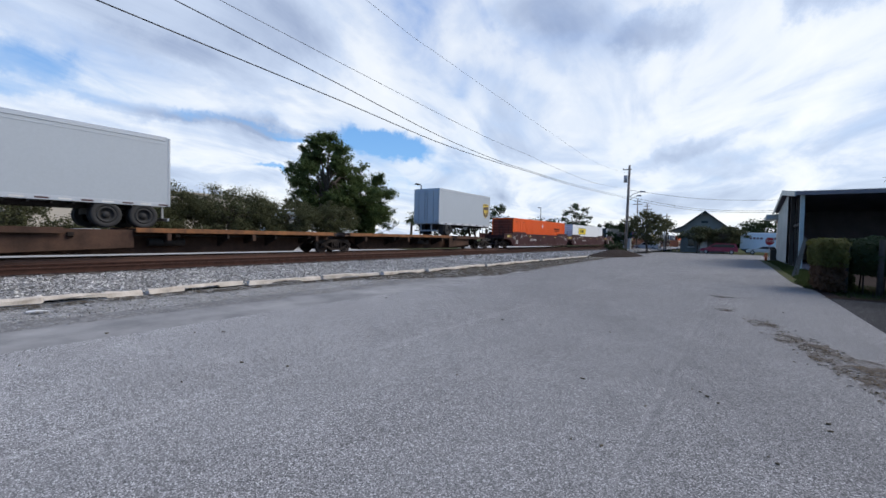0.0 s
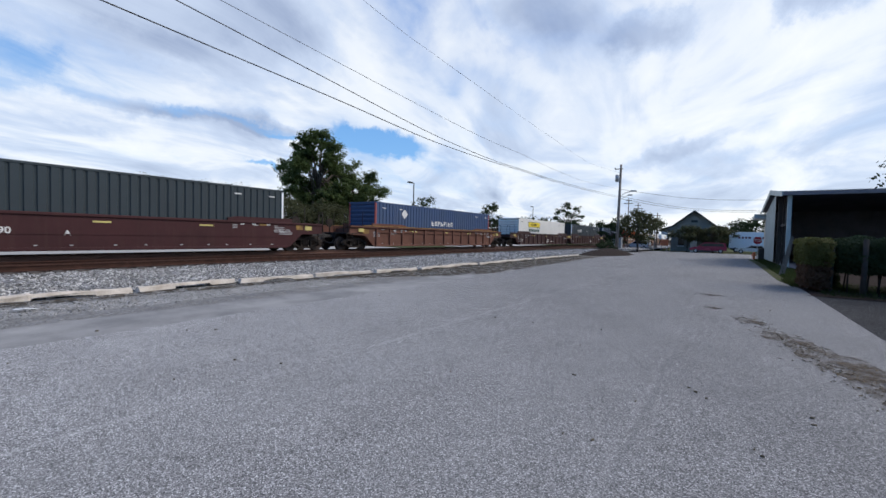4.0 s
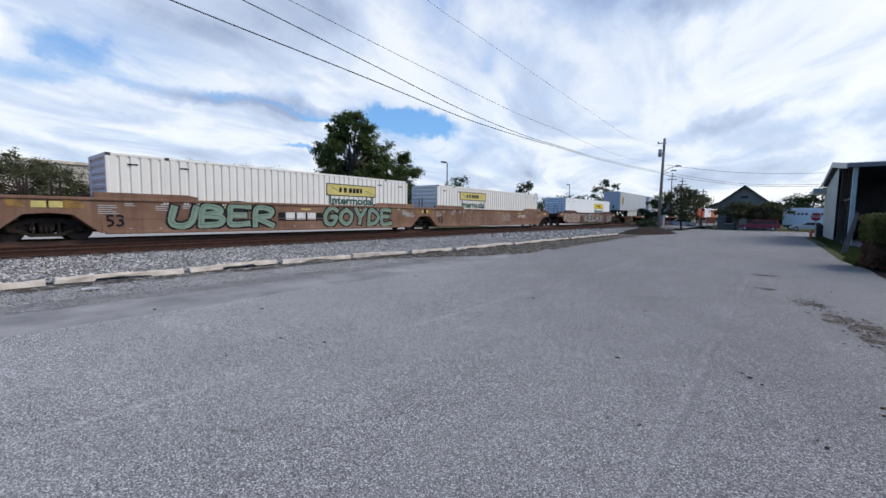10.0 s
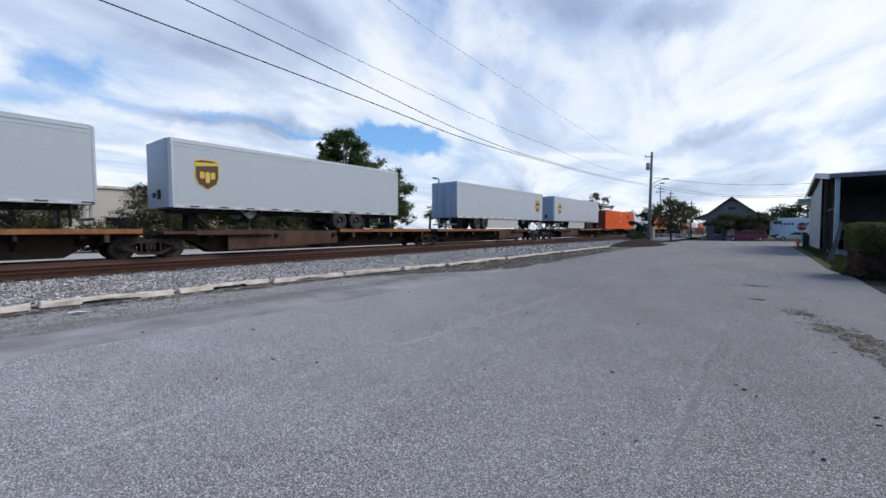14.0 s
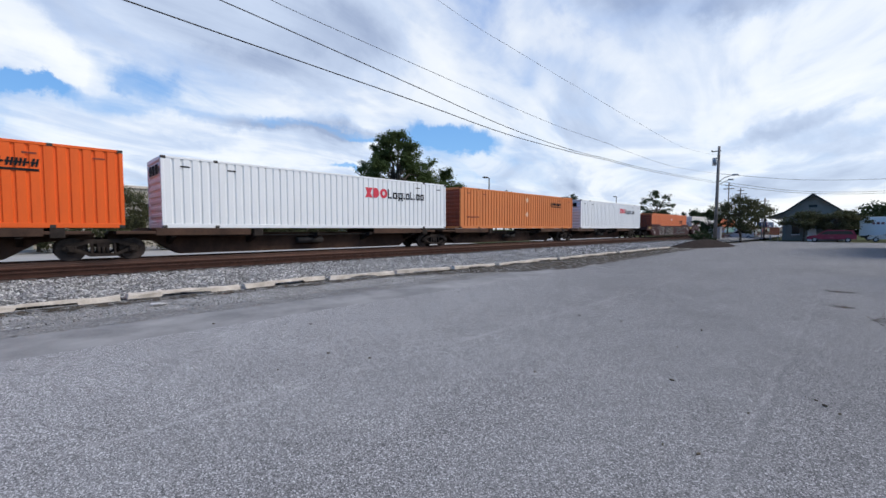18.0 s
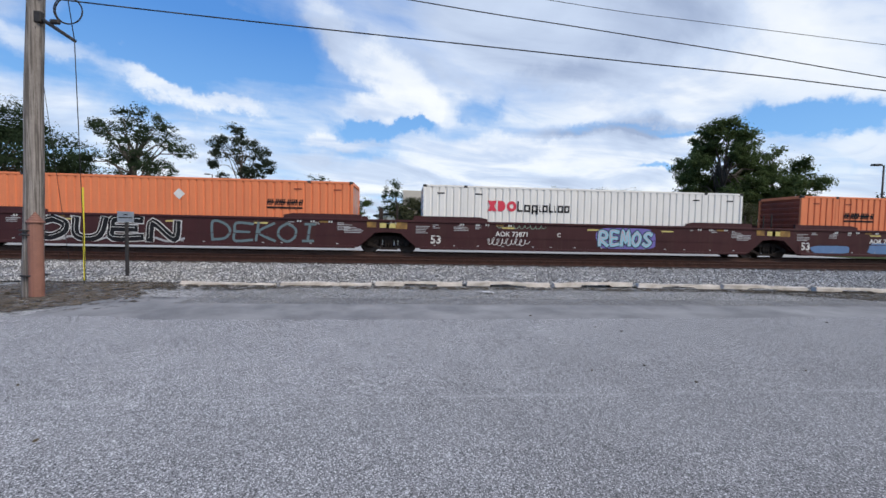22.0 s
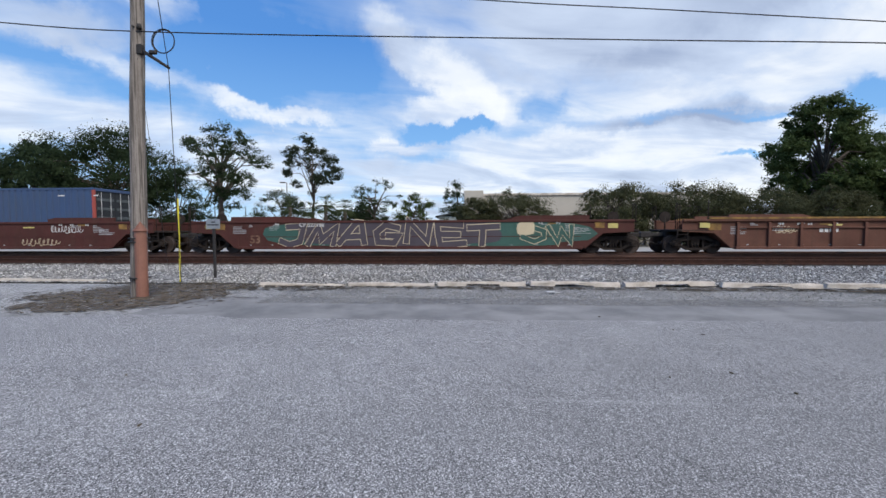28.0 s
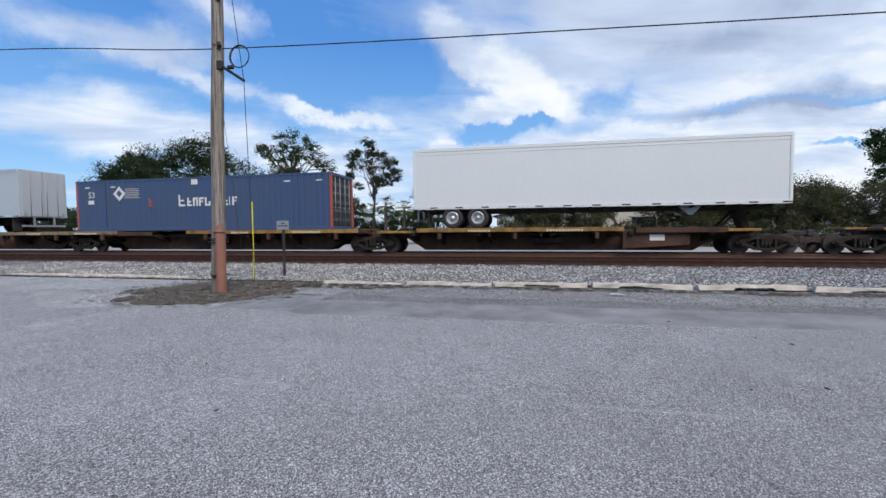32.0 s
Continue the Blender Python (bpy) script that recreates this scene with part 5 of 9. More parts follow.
def two_tone_mark(box, y, z, h, x):
    """Three plain red shapes and a dark group of plain blocks."""
    u, w = y, 0.95
    r = Build()
    r.slab([(u + 0.02 * h, z), (u + w * h * 0.42, z), (u + w * h * 0.98, z + h), (u + w * h * 0.55, z + h)], "x", x, x + 0.004)
    r.slab([(u + w * h * 0.55, z), (u + w * h * 0.98, z), (u + w * h * 0.42, z + h), (u + 0.02 * h, z + h)], "x", x - 0.001, x + 0.003)
    part("mark", r, RED_PAINT, box, "red mark")
    u += 1.02 * h
    turn = [math.pi * (-0.5 + k / 8) for k in range(9)]
    part("mark", Build().slab([(u, z)] + [(u + 0.34 * h + 0.40 * h * math.cos(q), z + 0.5 * h + 0.5 * h * math.sin(q)) for q in turn] + [(u, z + h)], "x", x, x + 0.004), RED_PAINT, box, "red mark")
    u += 0.88 * h
    part("mark", ribbon(Build(), [(u + 0.46 * h + 0.34 * h * math.cos(2 * math.pi * k / 16), z + 0.5 * h + 0.36 * h * math.sin(2 * math.pi * k / 16)) for k in range(17)], 0.14 * h, x + 0.002), RED_PAINT, box, "red ring mark")
    u += 1.02 * h
    for w, k0, k1 in ((0.55, 0, 1), (0.62, 0, 0.68), (0.62, -0.22, 0.68), (0.2, 0, 0.68), (0.5, 0, 0.68), (0.4, 0, 0.86), (0.2, 0, 0.68), (0.55, 0, 0.68), (0.5, 0, 0.68)):
        d = Build()
        d.box(x, x + 0.004, u, u + w * h * 0.26, z + k0 * h, z + k1 * h)
        d.box(x, x + 0.004, u, u + w * h, z + max(k0, 0.0) * h, z + max(k0, 0.0) * h + 0.17 * h)
        if w > 0.45 and k1 < 1:
            d.box(x, x + 0.004, u + w * h * 0.72, u + w * h, z + k0 * h, z + k1 * h)
            d.box(x, x + 0.004, u, u + w * h, z + (k1 - 0.16) * h, z + k1 * h)
        part("mark", d, BLACK_PAINT, box, "dark mark")
        u += (w + 0.13) * h


def dark_mark(box, y, z, w, h, x):
    """A slanted row of dark blocks over a bar."""
    n = 9
    p = w / n
    for i in range(n):
        b = Build()
        u = y - w / 2 + i * p
        b.slab([(u, z), (u + p * 0.34, z), (u + p * 0.34 + h * 0.2, z + h), (u + h * 0.2, z + h)], "x", x, x + 0.004)
        b.slab([(u, z + 0.36 * h), (u + p * 0.85, z + 0.36 * h), (u + p * 0.85, z + 0.62 * h), (u, z + 0.62 * h)], "x", x, x + 0.003)
        if i % 3 != 1:
            b.slab([(u + p * 0.50, z), (u + p * 0.82, z), (u + p * 0.82 + h * 0.2, z + h), (u + p * 0.50 + h * 0.2, z + h)], "x", x, x + 0.0035)
        part("mark", b, BLACK_PAINT, box, "black mark")
    part("mark", Build().box(x, x + 0.004, y - w / 2, y + w / 2, z - h * 0.55, z - h * 0.25), BLACK_PAINT, box, "black bar")


def car_stencils(car, seed, x=1.486, high=1.40):
    """The small plates, dashes and data blocks stencilled on a well car's side."""
    rng = random.Random(seed)
    for y, w, h in ((-9.35, 0.55, 0.30), (8.75, 0.42, 0.26), (-4.6, 0.36, 0.09), (6.6, 0.40, 0.09)):
        part("plate", Build().box(x, x + 0.003, y, y + w, high - h + 0.06, high + 0.06), DECK_YELLOW, car, "worn yellow plate")
    for y in (-6.3, -5.55, -5.1, -4.0, 5.6, 6.2, 7.0):
        for k in range(2):
            part("stencil", Build().box(x, x + 0.003, y + 0.11 * k, y + 0.11 * k + 0.07, high - 0.02, high + rng.uniform(0.05, 0.09)), WHITE_PAINT, car)
    for y, n in ((-8.4, 5), (7.4, 4), (-6.6, 3)):
        for k in range(n):
            part("stencil", Build().box(x, x + 0.003, y, y + rng.uniform(0.35, 0.7), high - 0.12 - 0.075 * k, high - 0.09 - 0.075 * k), SILVER, car)
    for k in range(14):
        y = -7.6 + k * 1.15 + rng.uniform(-0.2, 0.2)
        part("stencil", Build().box(x, x + 0.003, y, y + 0.10, 0.40, 0.44), SILVER, car)


def diamond(box, y, z, r, x, material=None):
    part("placard", Build().slab([(y - r, z), (y, z - r), (y + r, z), (y, z + r)], "x", x, x + 0.004), material or WHITE_PAINT, box, "pale diamond placard")


def ring_mark(box, y, z, h, x):
    """White blocks beside an open diamond ring."""
    b = Build()
    u = y
    for w in (0.8, 0.95, 0.85, 0.85):
        b.box(x, x + 0.004, u, u + 0.2 * h, z, z + h)
        b.box(x, x + 0.004, u + (w - 0.2) * h, u + w * h, z, z + h)
        b.box(x, x + 0.003, u, u + w * h, z + (0.0 if w < 0.82 else 0.72) * h, z + (0.2 if w < 0.82 else 0.92) * h)
        u += (w + 0.14) * h
    cy, cz, r = u + 0.85 * h, z + 0.5 * h, 0.95 * h
    for a, c in (((-1, 0), (0, 1)), ((0, 1), (1, 0)), ((1, 0), (0, -1)), ((0, -1), (-1, 0))):
        b.slab([(cy + a[0] * r, cz + a[1] * r), (cy + c[0] * r, cz + c[1] * r), (cy + c[0] * r * 0.5, cz + c[1] * r * 0.5), (cy + a[0] * r * 0.5, cz + a[1] * r * 0.5)], "x", x, x + 0.004)
    part("mark", b, WHITE_PAINT, box, "white mark with a diamond ring")


def nose_plan(h, wheels):
    """The plan of a trailer box: square at the doors, rounded at the nose."""
    r = 0.20
    out = [(-1.29, wheels * h), (1.29, wheels * h)]
    for k in range(7):
        q = math.pi / 2 * k / 6
        out.append((1.29 - r + r * math.cos(q), -wheels * (h - r + r * math.sin(q))))
    for k in range(7):
        q = math.pi / 2 * (1 - k / 6)
        out.append((-1.29 + r - r * math.cos(q), -wheels * (h - r + r * math.sin(q))))
    return out


def trailer(place, colour, label, length, wheels, skirt=False, emblem=None, z=1.19, pup=False, hub=None, back=1.9):
    """A van trailer: box, roof cap, rails with marker dashes, landing legs, tandem wheels, doors and bumper. wheels: -1 or 1, the end that carries them."""
    t = riding(thing("van_trailer", Matrix(), label, "trailer", "trailers on the train"), place, TRACK_X, ZR)
    h = length / 2
    z0, z1 = 2.14, 5.02
    key = ("trailer", colour.name, length, wheels)
    part("side_wall", one(MESH, key + ("b",), lambda: Build().slab(nose_plan(h, wheels), "z", z0, z1 - 0.02).mesh("side_wall", colour)), None, t)
    part("roof", one(MESH, key + ("r",), lambda: Build().box(-1.27, 1.27, -h + 0.10, h - 0.10, z1 - 0.03, z1 + 0.02, 0.02).mesh("roof", colour if colour == TRAILER_WHITE else ALLOY)), None, t)

    def trim():
        b = Build()
        for s in (-1, 1):
            b.box(s * 1.285, s * 1.31, -h + 0.18, h - 0.18, z0 - 0.03, z0 + 0.14, 0.006)
            b.box(s * 1.285, s * 1.305, -h + 0.18, h - 0.18, z1 - 0.16, z1 - 0.02, 0.006)
            b.box(s * 1.285, s * 1.30, -h + 0.18, h - 0.18, z1 - 0.30, z1 - 0.27)
            for y in (wheels * h, -wheels * (h - 0.22)):
                b.box(s * 1.285, s * 1.308, y, y - wheels * 0.08, z0, z1 - 0.03, 0.006)
        return b.mesh("trim", colour if colour == TRAILER_WHITE else ALLOY)

    part("trim", one(MESH, key + ("t",), trim), None, t)

    def dashes(k):
        b = Build()
        n = int(length / 0.62)
        for i in range(n):
            y = -h + 0.2 + i * 0.62
            if i % 2 == k:
                b.box(1.309, 1.313, y, y + 0.36, z0 + 0.015, z0 + 0.075)
        return b

    part("marker_tape", one(MESH, key + ("d0",), lambda: dashes(0).mesh("marker_tape", WHITE_PAINT)), None, t)["kind"] = "stuff"
    part("marker_tape", one(MESH, key + ("d1",), lambda: dashes(1).mesh("marker_tape", TAPE_DARK)), None, t)["kind"] = "stuff"

    def under():
        b = Build()
        for x in (-0.5, 0.42):
            b.box(x, x + 0.08, -h + 0.4, h - 0.4, z0 - 0.22, z0 - 0.02, 0.01)
        for i in range(int(length / 0.6)):
            y = -h + 0.4 + i * 0.6
            b.box(-1.25, 1.25, y, y + 0.06, z0 - 0.12, z0 - 0.02)
        return b.mesh("chassis", DARK_STEEL)

    part("chassis", one(MESH, key + ("u",), under), None, t)
    axles = (h - 1.4,) if pup else (h - back, h - back - 1.22)
    for a in axles:
        for s in (-1, 1):
            def tyre_build():
                b = Build()
                prof = [(0.72, 0.30), (0.74, 0.46), (0.78, 0.50), (0.96, 0.50), (1.0, 0.44), (1.04, 0.50), (1.24, 0.50), (1.285, 0.46), (1.29, 0.36), (1.22, 0.30)]
                k = 22
                for i in range(k):
                    c, d = math.cos(2 * math.pi * i / k), math.sin(2 * math.pi * i / k)
                    b.v += [(s * px, pr * c, pr * d) for px, pr in prof]
                m = len(prof)
                for i in range(k):
                    j = (i + 1) % k
                    for q in range(m - 1):
                        b.f.append((i * m + q, i * m + q + 1, j * m + q + 1, j * m + q))
                        b.s.append(True)
                return b.mesh("tyre", RUBBER)
            w = part("tyre", one(MESH, ("tyre", s), tyre_build), None, t)
            w.location = (0, wheels * a, z + 0.5)

            def rim_build():
                b = Build()
                prof = [(1.20, 0.315), (1.27, 0.31), (1.275, 0.25), (1.235, 0.235), (1.16, 0.20), (1.15, 0.13), (1.20, 0.12), (1.25, 0.10), (1.26, 0.0)]
                k, m = 20, 9
                for i in range(k):
                    c, d = math.cos(2 * math.pi * i / k), math.sin(2 * math.pi * i / k)
                    b.v += [(s * px, pr * c, pr * d) for px, pr in prof]
                for i in range(k):
                    j = (i + 1) % k
                    for q in range(m - 1):
                        b.f.append((i * m + q, i * m + q + 1, j * m + q + 1, j * m + q))
                        b.s.append(True)
                return b.mesh("rim", hub or HUB)
            part("rim", one(MESH, ("rim", s, (hub or HUB).name), rim_build), None, w)
    b = Build()
    for a in axles:
        b.tube((-0.8, wheels * a, z + 0.5), (0.8, wheels * a, z + 0.5), 0.07, 0.07, 8)
        b.box(-0.6, 0.6, wheels * a - 0.4, wheels * a + 0.4, z0 - 0.45, z0 - 0.2)
    part("axle", b, DARK_STEEL, t)
    for x in (-0.75, 0.65):
        b = Build()
        b.box(x, x + 0.12, -wheels * (h - 3.7) - 0.06, -wheels * (h - 3.7) + 0.06, z0 - 0.62, z0, 0.01)
        b.path([(x + 0.06, -wheels * (h - 3.7), z0 - 0.5), (x + 0.06, -wheels * (h - 5.0), z0 - 0.02)], 0.03)
        part("landing_leg", b, DARK_STEEL, t)
        y = -wheels * (h - 3.7)
        part("leg_gusset", Build().slab([(y - 0.55, z0 - 0.02), (y + 0.45, z0 - 0.02), (y + 0.08, z0 - 0.42), (y - 0.08, z0 - 0.42)], "x", x + 0.13, x + 0.16), STEEL, t, "pale steel gusset")
    b = Build()
    b.box(-1.2, 1.2, wheels * (h - 0.08), wheels * h, z0 - 0.62, z0 - 0.50, 0.01)
    for x in (-0.6, 0.5):
        b.box(x, x + 0.1, wheels * (h - 0.08), wheels * h, z0 - 0.6, z0)
    part("bumper", b, STEEL, t)
    for s in (-1, 1):
        part("mud_flap", Build().box(s * 0.75, s * 1.25, wheels * (h - 0.72), wheels * (h - 0.74), z0 - 0.85, z0 - 0.05), RUBBER, t)
    for x in (-1.2, 0.01):
        part("door", one(MESH, key + ("door", x), lambda: Build().box(x, x + 1.19, wheels * h, wheels * (h + 0.03), z0 + 0.06, z1 - 0.12, 0.01).mesh("door", colour)), None, t)
    b = Build()
    for x in (-0.75, -0.15, 0.15, 0.75):
        b.path([(x, wheels * (h + 0.045), z0 + 0.05), (x, wheels * (h + 0.045), z1 - 0.12)], 0.014)
    for x in (-1.1, 1.0):
        b.box(x, x + 0.1, wheels * (h + 0.03), wheels * (h + 0.05), z0 + 0.1, z0 + 0.28)
    part("locking_bars", b, STEEL, t)
    part("connector_box", Build().box(0.2, 0.45, -wheels * h, -wheels * (h + 0.06), z0 + 0.35, z0 + 0.75), DARK_STEEL, t)
    part("connector_box", Build().box(-0.4, -0.15, -wheels * h, -wheels * (h + 0.05), z0 + 0.45, z0 + 0.65), DARK_STEEL, t)
    if skirt:
        y0, y1 = (-h + 4.4, h - 4.4) if wheels > 0 else (-h + 4.4, h - 4.4)
        part("side_skirt", Build().slab([(y0 + 0.5, z0 - 0.02), (y1 - 1.35, z0 - 0.02), (y1 - 1.35, z0 - 0.86), (y0, z0 - 0.86)], "x", 1.22, 1.25), SKIRT_GREY, t, "pale grey aerodynamic side skirt")
    if emblem is not None:
        shield(t, emblem, z1 - 1.42, 1.12, 1.30)
    return t


def spine_car(place, left, right, label, deck=None, name="spine_car", own_right=True, own_left=False, deck_paint=None, hitch=None, apron=True):
    """One unit of a spine car between two trucks: a deep centre sill, a raised tyre deck and a hitch. left and right are the trucks' places."""
    c = riding(thing(name, Matrix(), label, "spine car", "spine cars"), place)
    a, z = left - place, right - place
    b = Build()
    b.slab([(a + 0.2, 1.0), (a + 0.2, 0.78), (a + 1.7, 0.70), (a + 2.6, 0.13), (z - 2.6, 0.13), (z - 1.7, 0.70), (z - 0.2, 0.78), (z - 0.2, 1.0)], "x", -0.46, 0.46)
    b.box(-0.66, 0.66, a + 0.2, z - 0.2, 0.95, 1.02, 0.01)
    part("centre_sill", b, SPINE_RUST, c)
    for y in (a + 2.2, a + 5.4, (a + z) / 2, z - 5.4, z - 2.2):
        o = part("cross_bearer", one(MESH, "bearer", lambda: Build().slab([(-1.4, 1.0), (1.4, 1.0), (1.4, 0.86), (0.5, 0.55), (-0.5, 0.55), (-1.4, 0.86)], "y", -0.09, 0.09).mesh("cross_bearer", BOGIE)), None, c)
        o.location = (0, y, 0)
    if deck:
        d0, d1 = deck[0] - place, deck[1] - place
        for s in (-1, 1):
            part("tyre_deck", Build().box(s * 0.45, s * 1.46, d0, d1, 1.10, 1.19, 0.01), SPINE_RUST, c)
            for k in (0.12, 0.5, 0.88):
                y = d0 + (d1 - d0) * k
                part("stake_pocket", Build().box(s * 1.40, s * 1.53, y - 0.08, y + 0.08, 0.70, 1.0, 0.01), SPINE_RUST, c)
            part("deck_edge", Build().box(s * 1.44, s * 1.50, d0, d1, 1.02, 1.21, 0.01), deck_paint or DECK_YELLOW, c, "worn painted deck edge")
        for y0, y1 in ((a + 1.6, a + 5.2), (z - 5.2, z - 1.6)):
            if y1 < d0 or y0 > d1:
                for s in (-1, 1):
                    part("side_platform", Build().box(s * 0.5, s * 1.42, y0, y1, 1.10, 1.16, 0.01).box(s * 1.38, s * 1.44, y0, y1, 0.94, 1.165, 0.01), SPINE_RUST, c, "rust-brown side platform")
        for k in range(4):
            y = d0 + (d1 - d0) * (k + 0.5) / 4
            part("deck_bracket", Build().slab([(-1.44, 1.0), (1.44, 1.0), (1.44, 0.8), (0.4, 0.4), (-0.4, 0.4), (-1.44, 0.8)], "y", y - 0.05, y + 0.05), BOGIE, c)
    if not deck:
        for y0, y1 in ((a + 1.6, a + 5.2), (z - 5.2, z - 1.6)):
            for s in (-1, 1):
                part("side_platform", Build().box(s * 0.5, s * 1.42, y0, y1, 1.14, 1.2, 0.01).box(s * 1.38, s * 1.44, y0, y1, 0.92, 1.205, 0.01), SPINE_RUST, c, "rust-brown side platform")
                part("corner_pedestal", Build().box(s * 1.1, s * 1.43, y1 + 0.15, y1 + 0.55, 0.86, 1.215, 0.015), BOGIE, c)
    for y in (a + 1.4, z - 1.4):
        b = Build()
        b.slab([(y - 0.5, 1.0), (y + 0.5, 1.0), (y + 0.15, 1.22), (y - 0.15, 1.22)], "x", -0.35, 0.35)
        part("hitch_base", b, BOGIE, c)
    if hitch is not None:
        y, e = hitch - place, 1 if hitch > place else -1
        b = Build()
        b.slab([(y - 0.35, 1.90), (y + 0.35, 1.90), (y + 0.30, 2.02), (y - 0.30, 2.02)], "x", -0.42, 0.42)
        for q in (-0.34, 0.26):
            b.slab([(y - 0.20, 1.92), (y + 0.16, 1.92), (y + 0.20 + 0.25 * e, 1.0), (y - 0.02 + 0.25 * e, 1.0)], "x", q, q + 0.08)
            b.slab([(y - 0.10, 1.90), (y + 0.05, 1.90), (y - 0.9 * e + 0.08, 1.0), (y - 0.9 * e - 0.10, 1.0)], "x", q, q + 0.06)
        part("hitch_stand", b, BOGIE, c, "grimy folding trailer hitch")
    for e, y in ((1, a), (-1, z)):
        for s in (-1, 1):
            part("end_sill", Build().box(s * 0.62, s * 1.42, y + e * 0.35, y + e * 2.1, 0.98, 1.10, 0.015), DECK_YELLOW if place > 630 else SPINE_RUST, c, "worn painted end sill")
    plate = None
    if deck:
        low_end, high_end = deck[0] - place, deck[1] - place
        plate = (a + 3.0, low_end) if low_end - a > z - high_end else (high_end, z - 3.0)
    if plate and plate[1] - plate[0] > 1.0 and apron:
        for s in (-1, 1):
            part("side_apron", Build().slab([(plate[0], 1.12), (plate[1], 1.12), (plate[1], 0.42), (plate[0], 0.24)], "x", s * 1.18, s * 1.26), SPINE_RUST, c, "rust-brown deep side plate")
            if s > 0 and place > 630:
                part("stencil", Build().box(1.261, 1.264, plate[0] + 1.1, plate[0] + 1.7, 0.60, 0.86), WHITE_PAINT, c)
    for y in (a + 3.0, z - 3.0):
        part("pedestal", Build().box(-1.36, 1.36, y - 0.15, y + 0.15, 1.0, 1.2, 0.02), SPINE_RUST, c)
    b = Build()
    b.tube((0.75, (a + z) / 2 - 0.9, 0.62), (0.75, (a + z) / 2 + 0.5, 0.62), 0.17, 0.17, 12)
    b.path([(1.0, a + 2.2, 0.9), (1.0, z - 2.2, 0.9)], 0.025)
    part("brake_reservoir", b, DARK_STEEL, c)
    if own_right:
        truck(c, z)
    if own_left:
        truck(c, a)
    return c


def number53(car, y=-7.45, z=0.67, h=0.38, material=None):
    letters("number", car, "53", h, material or WHITE_PAINT, 1.486, y, z, bold=0.012, label="large white size number")


def mark_line(car, text, y, z=1.02, h=0.24, material=None, x=1.486):
    letters("number", car, text, h, material or WHITE_PAINT, x, y, z, bold=0.006)


def blob(car, y0, y1, z0, z1, material, x=1.487, seed=1, name="spray_paint"):
    """A soft-edged painted patch."""
    b = Build()
    n = 28
    cy, cz = (y0 + y1) / 2, (z0 + z1) / 2
    out = []
    for i in range(n):
        a = 2 * math.pi * i / n
        k = 1 + 0.16 * noise.noise((math.cos(a) * 1.7, math.sin(a) * 1.7, seed * 3.1))
        ca, sa = math.cos(a), math.sin(a)
        p = 0.45
        out.append((cy + (y1 - y0) / 2 * k * math.copysign(abs(ca) ** p, ca), cz + (z1 - z0) / 2 * min(k, 1.0) * math.copysign(abs(sa) ** p, sa)))
    b.slab(out, "x", x, x + 0.002)
    part(name, b, material, car)


def tag(car, text, y, z, height, fill, line, spread=0.9, bold=0.05, x=1.492, width=None):
    """Spray-painted letters: a wide dark or pale outline under a fill."""
    a = lettering(text, height, line, 0.001, bold + 0.045, 0, spread)
    c = lettering(text, height, fill, 0.001, bold, 0, spread)
    k = 1.0
    if width:
        ys = [v.co.y for v in a.vertices]
        k = width / (max(ys) - min(ys))
    for me, dx, name in ((a, 0, "graffiti_outline"), (c, 0.003, "graffiti_fill")):
        me.transform(Matrix.Diagonal((1, k, 1, 1)))
        ob = part(name, me, None, car)
        ob.location = (x + dx, y, z)


def outlined(car, text, y, z, height, line, width, thick=0.03, x=1.496, seed=0, wobble=0.05, bold=0.0):
    """Freehand letters drawn as thin sprayed outlines."""
    cu = bpy.data.curves.new("letters", "FONT")
    cu.body, cu.size, cu.fill_mode, cu.bevel_depth, cu.bevel_resolution = text, height * 1.37, "NONE", thick / 2, 0
    cu.offset, cu.resolution_u, cu.align_x, cu.align_y = bold, 4, "CENTER", "CENTER"
    ob = bpy.data.objects.new("letters", cu)
    me = bpy.data.meshes.new_from_object(ob)
    bpy.data.objects.remove(ob)
    bpy.data.curves.remove(cu)
    xs = [v.co.x for v in me.vertices]
    k = width / (max(xs) - min(xs))
    for v in me.vertices:
        p = v.co
        du = wobble * noise.noise((p.x * 1.9, p.y * 1.9, seed)) + 0.25 * p.y * wobble * 4 * noise.noise((p.x * 0.6, 0, seed + 5))
        dv = wobble * noise.noise((p.x * 1.7, p.y * 1.7, seed + 9))
        v.co = (p.z * 0.06, p.x * k + du * 1.6, p.y + dv)
    me.materials.clear()
    me.materials.append(line)
    ob = part("graffiti_outline", me, None, car)
    ob.location = (x, y, z)


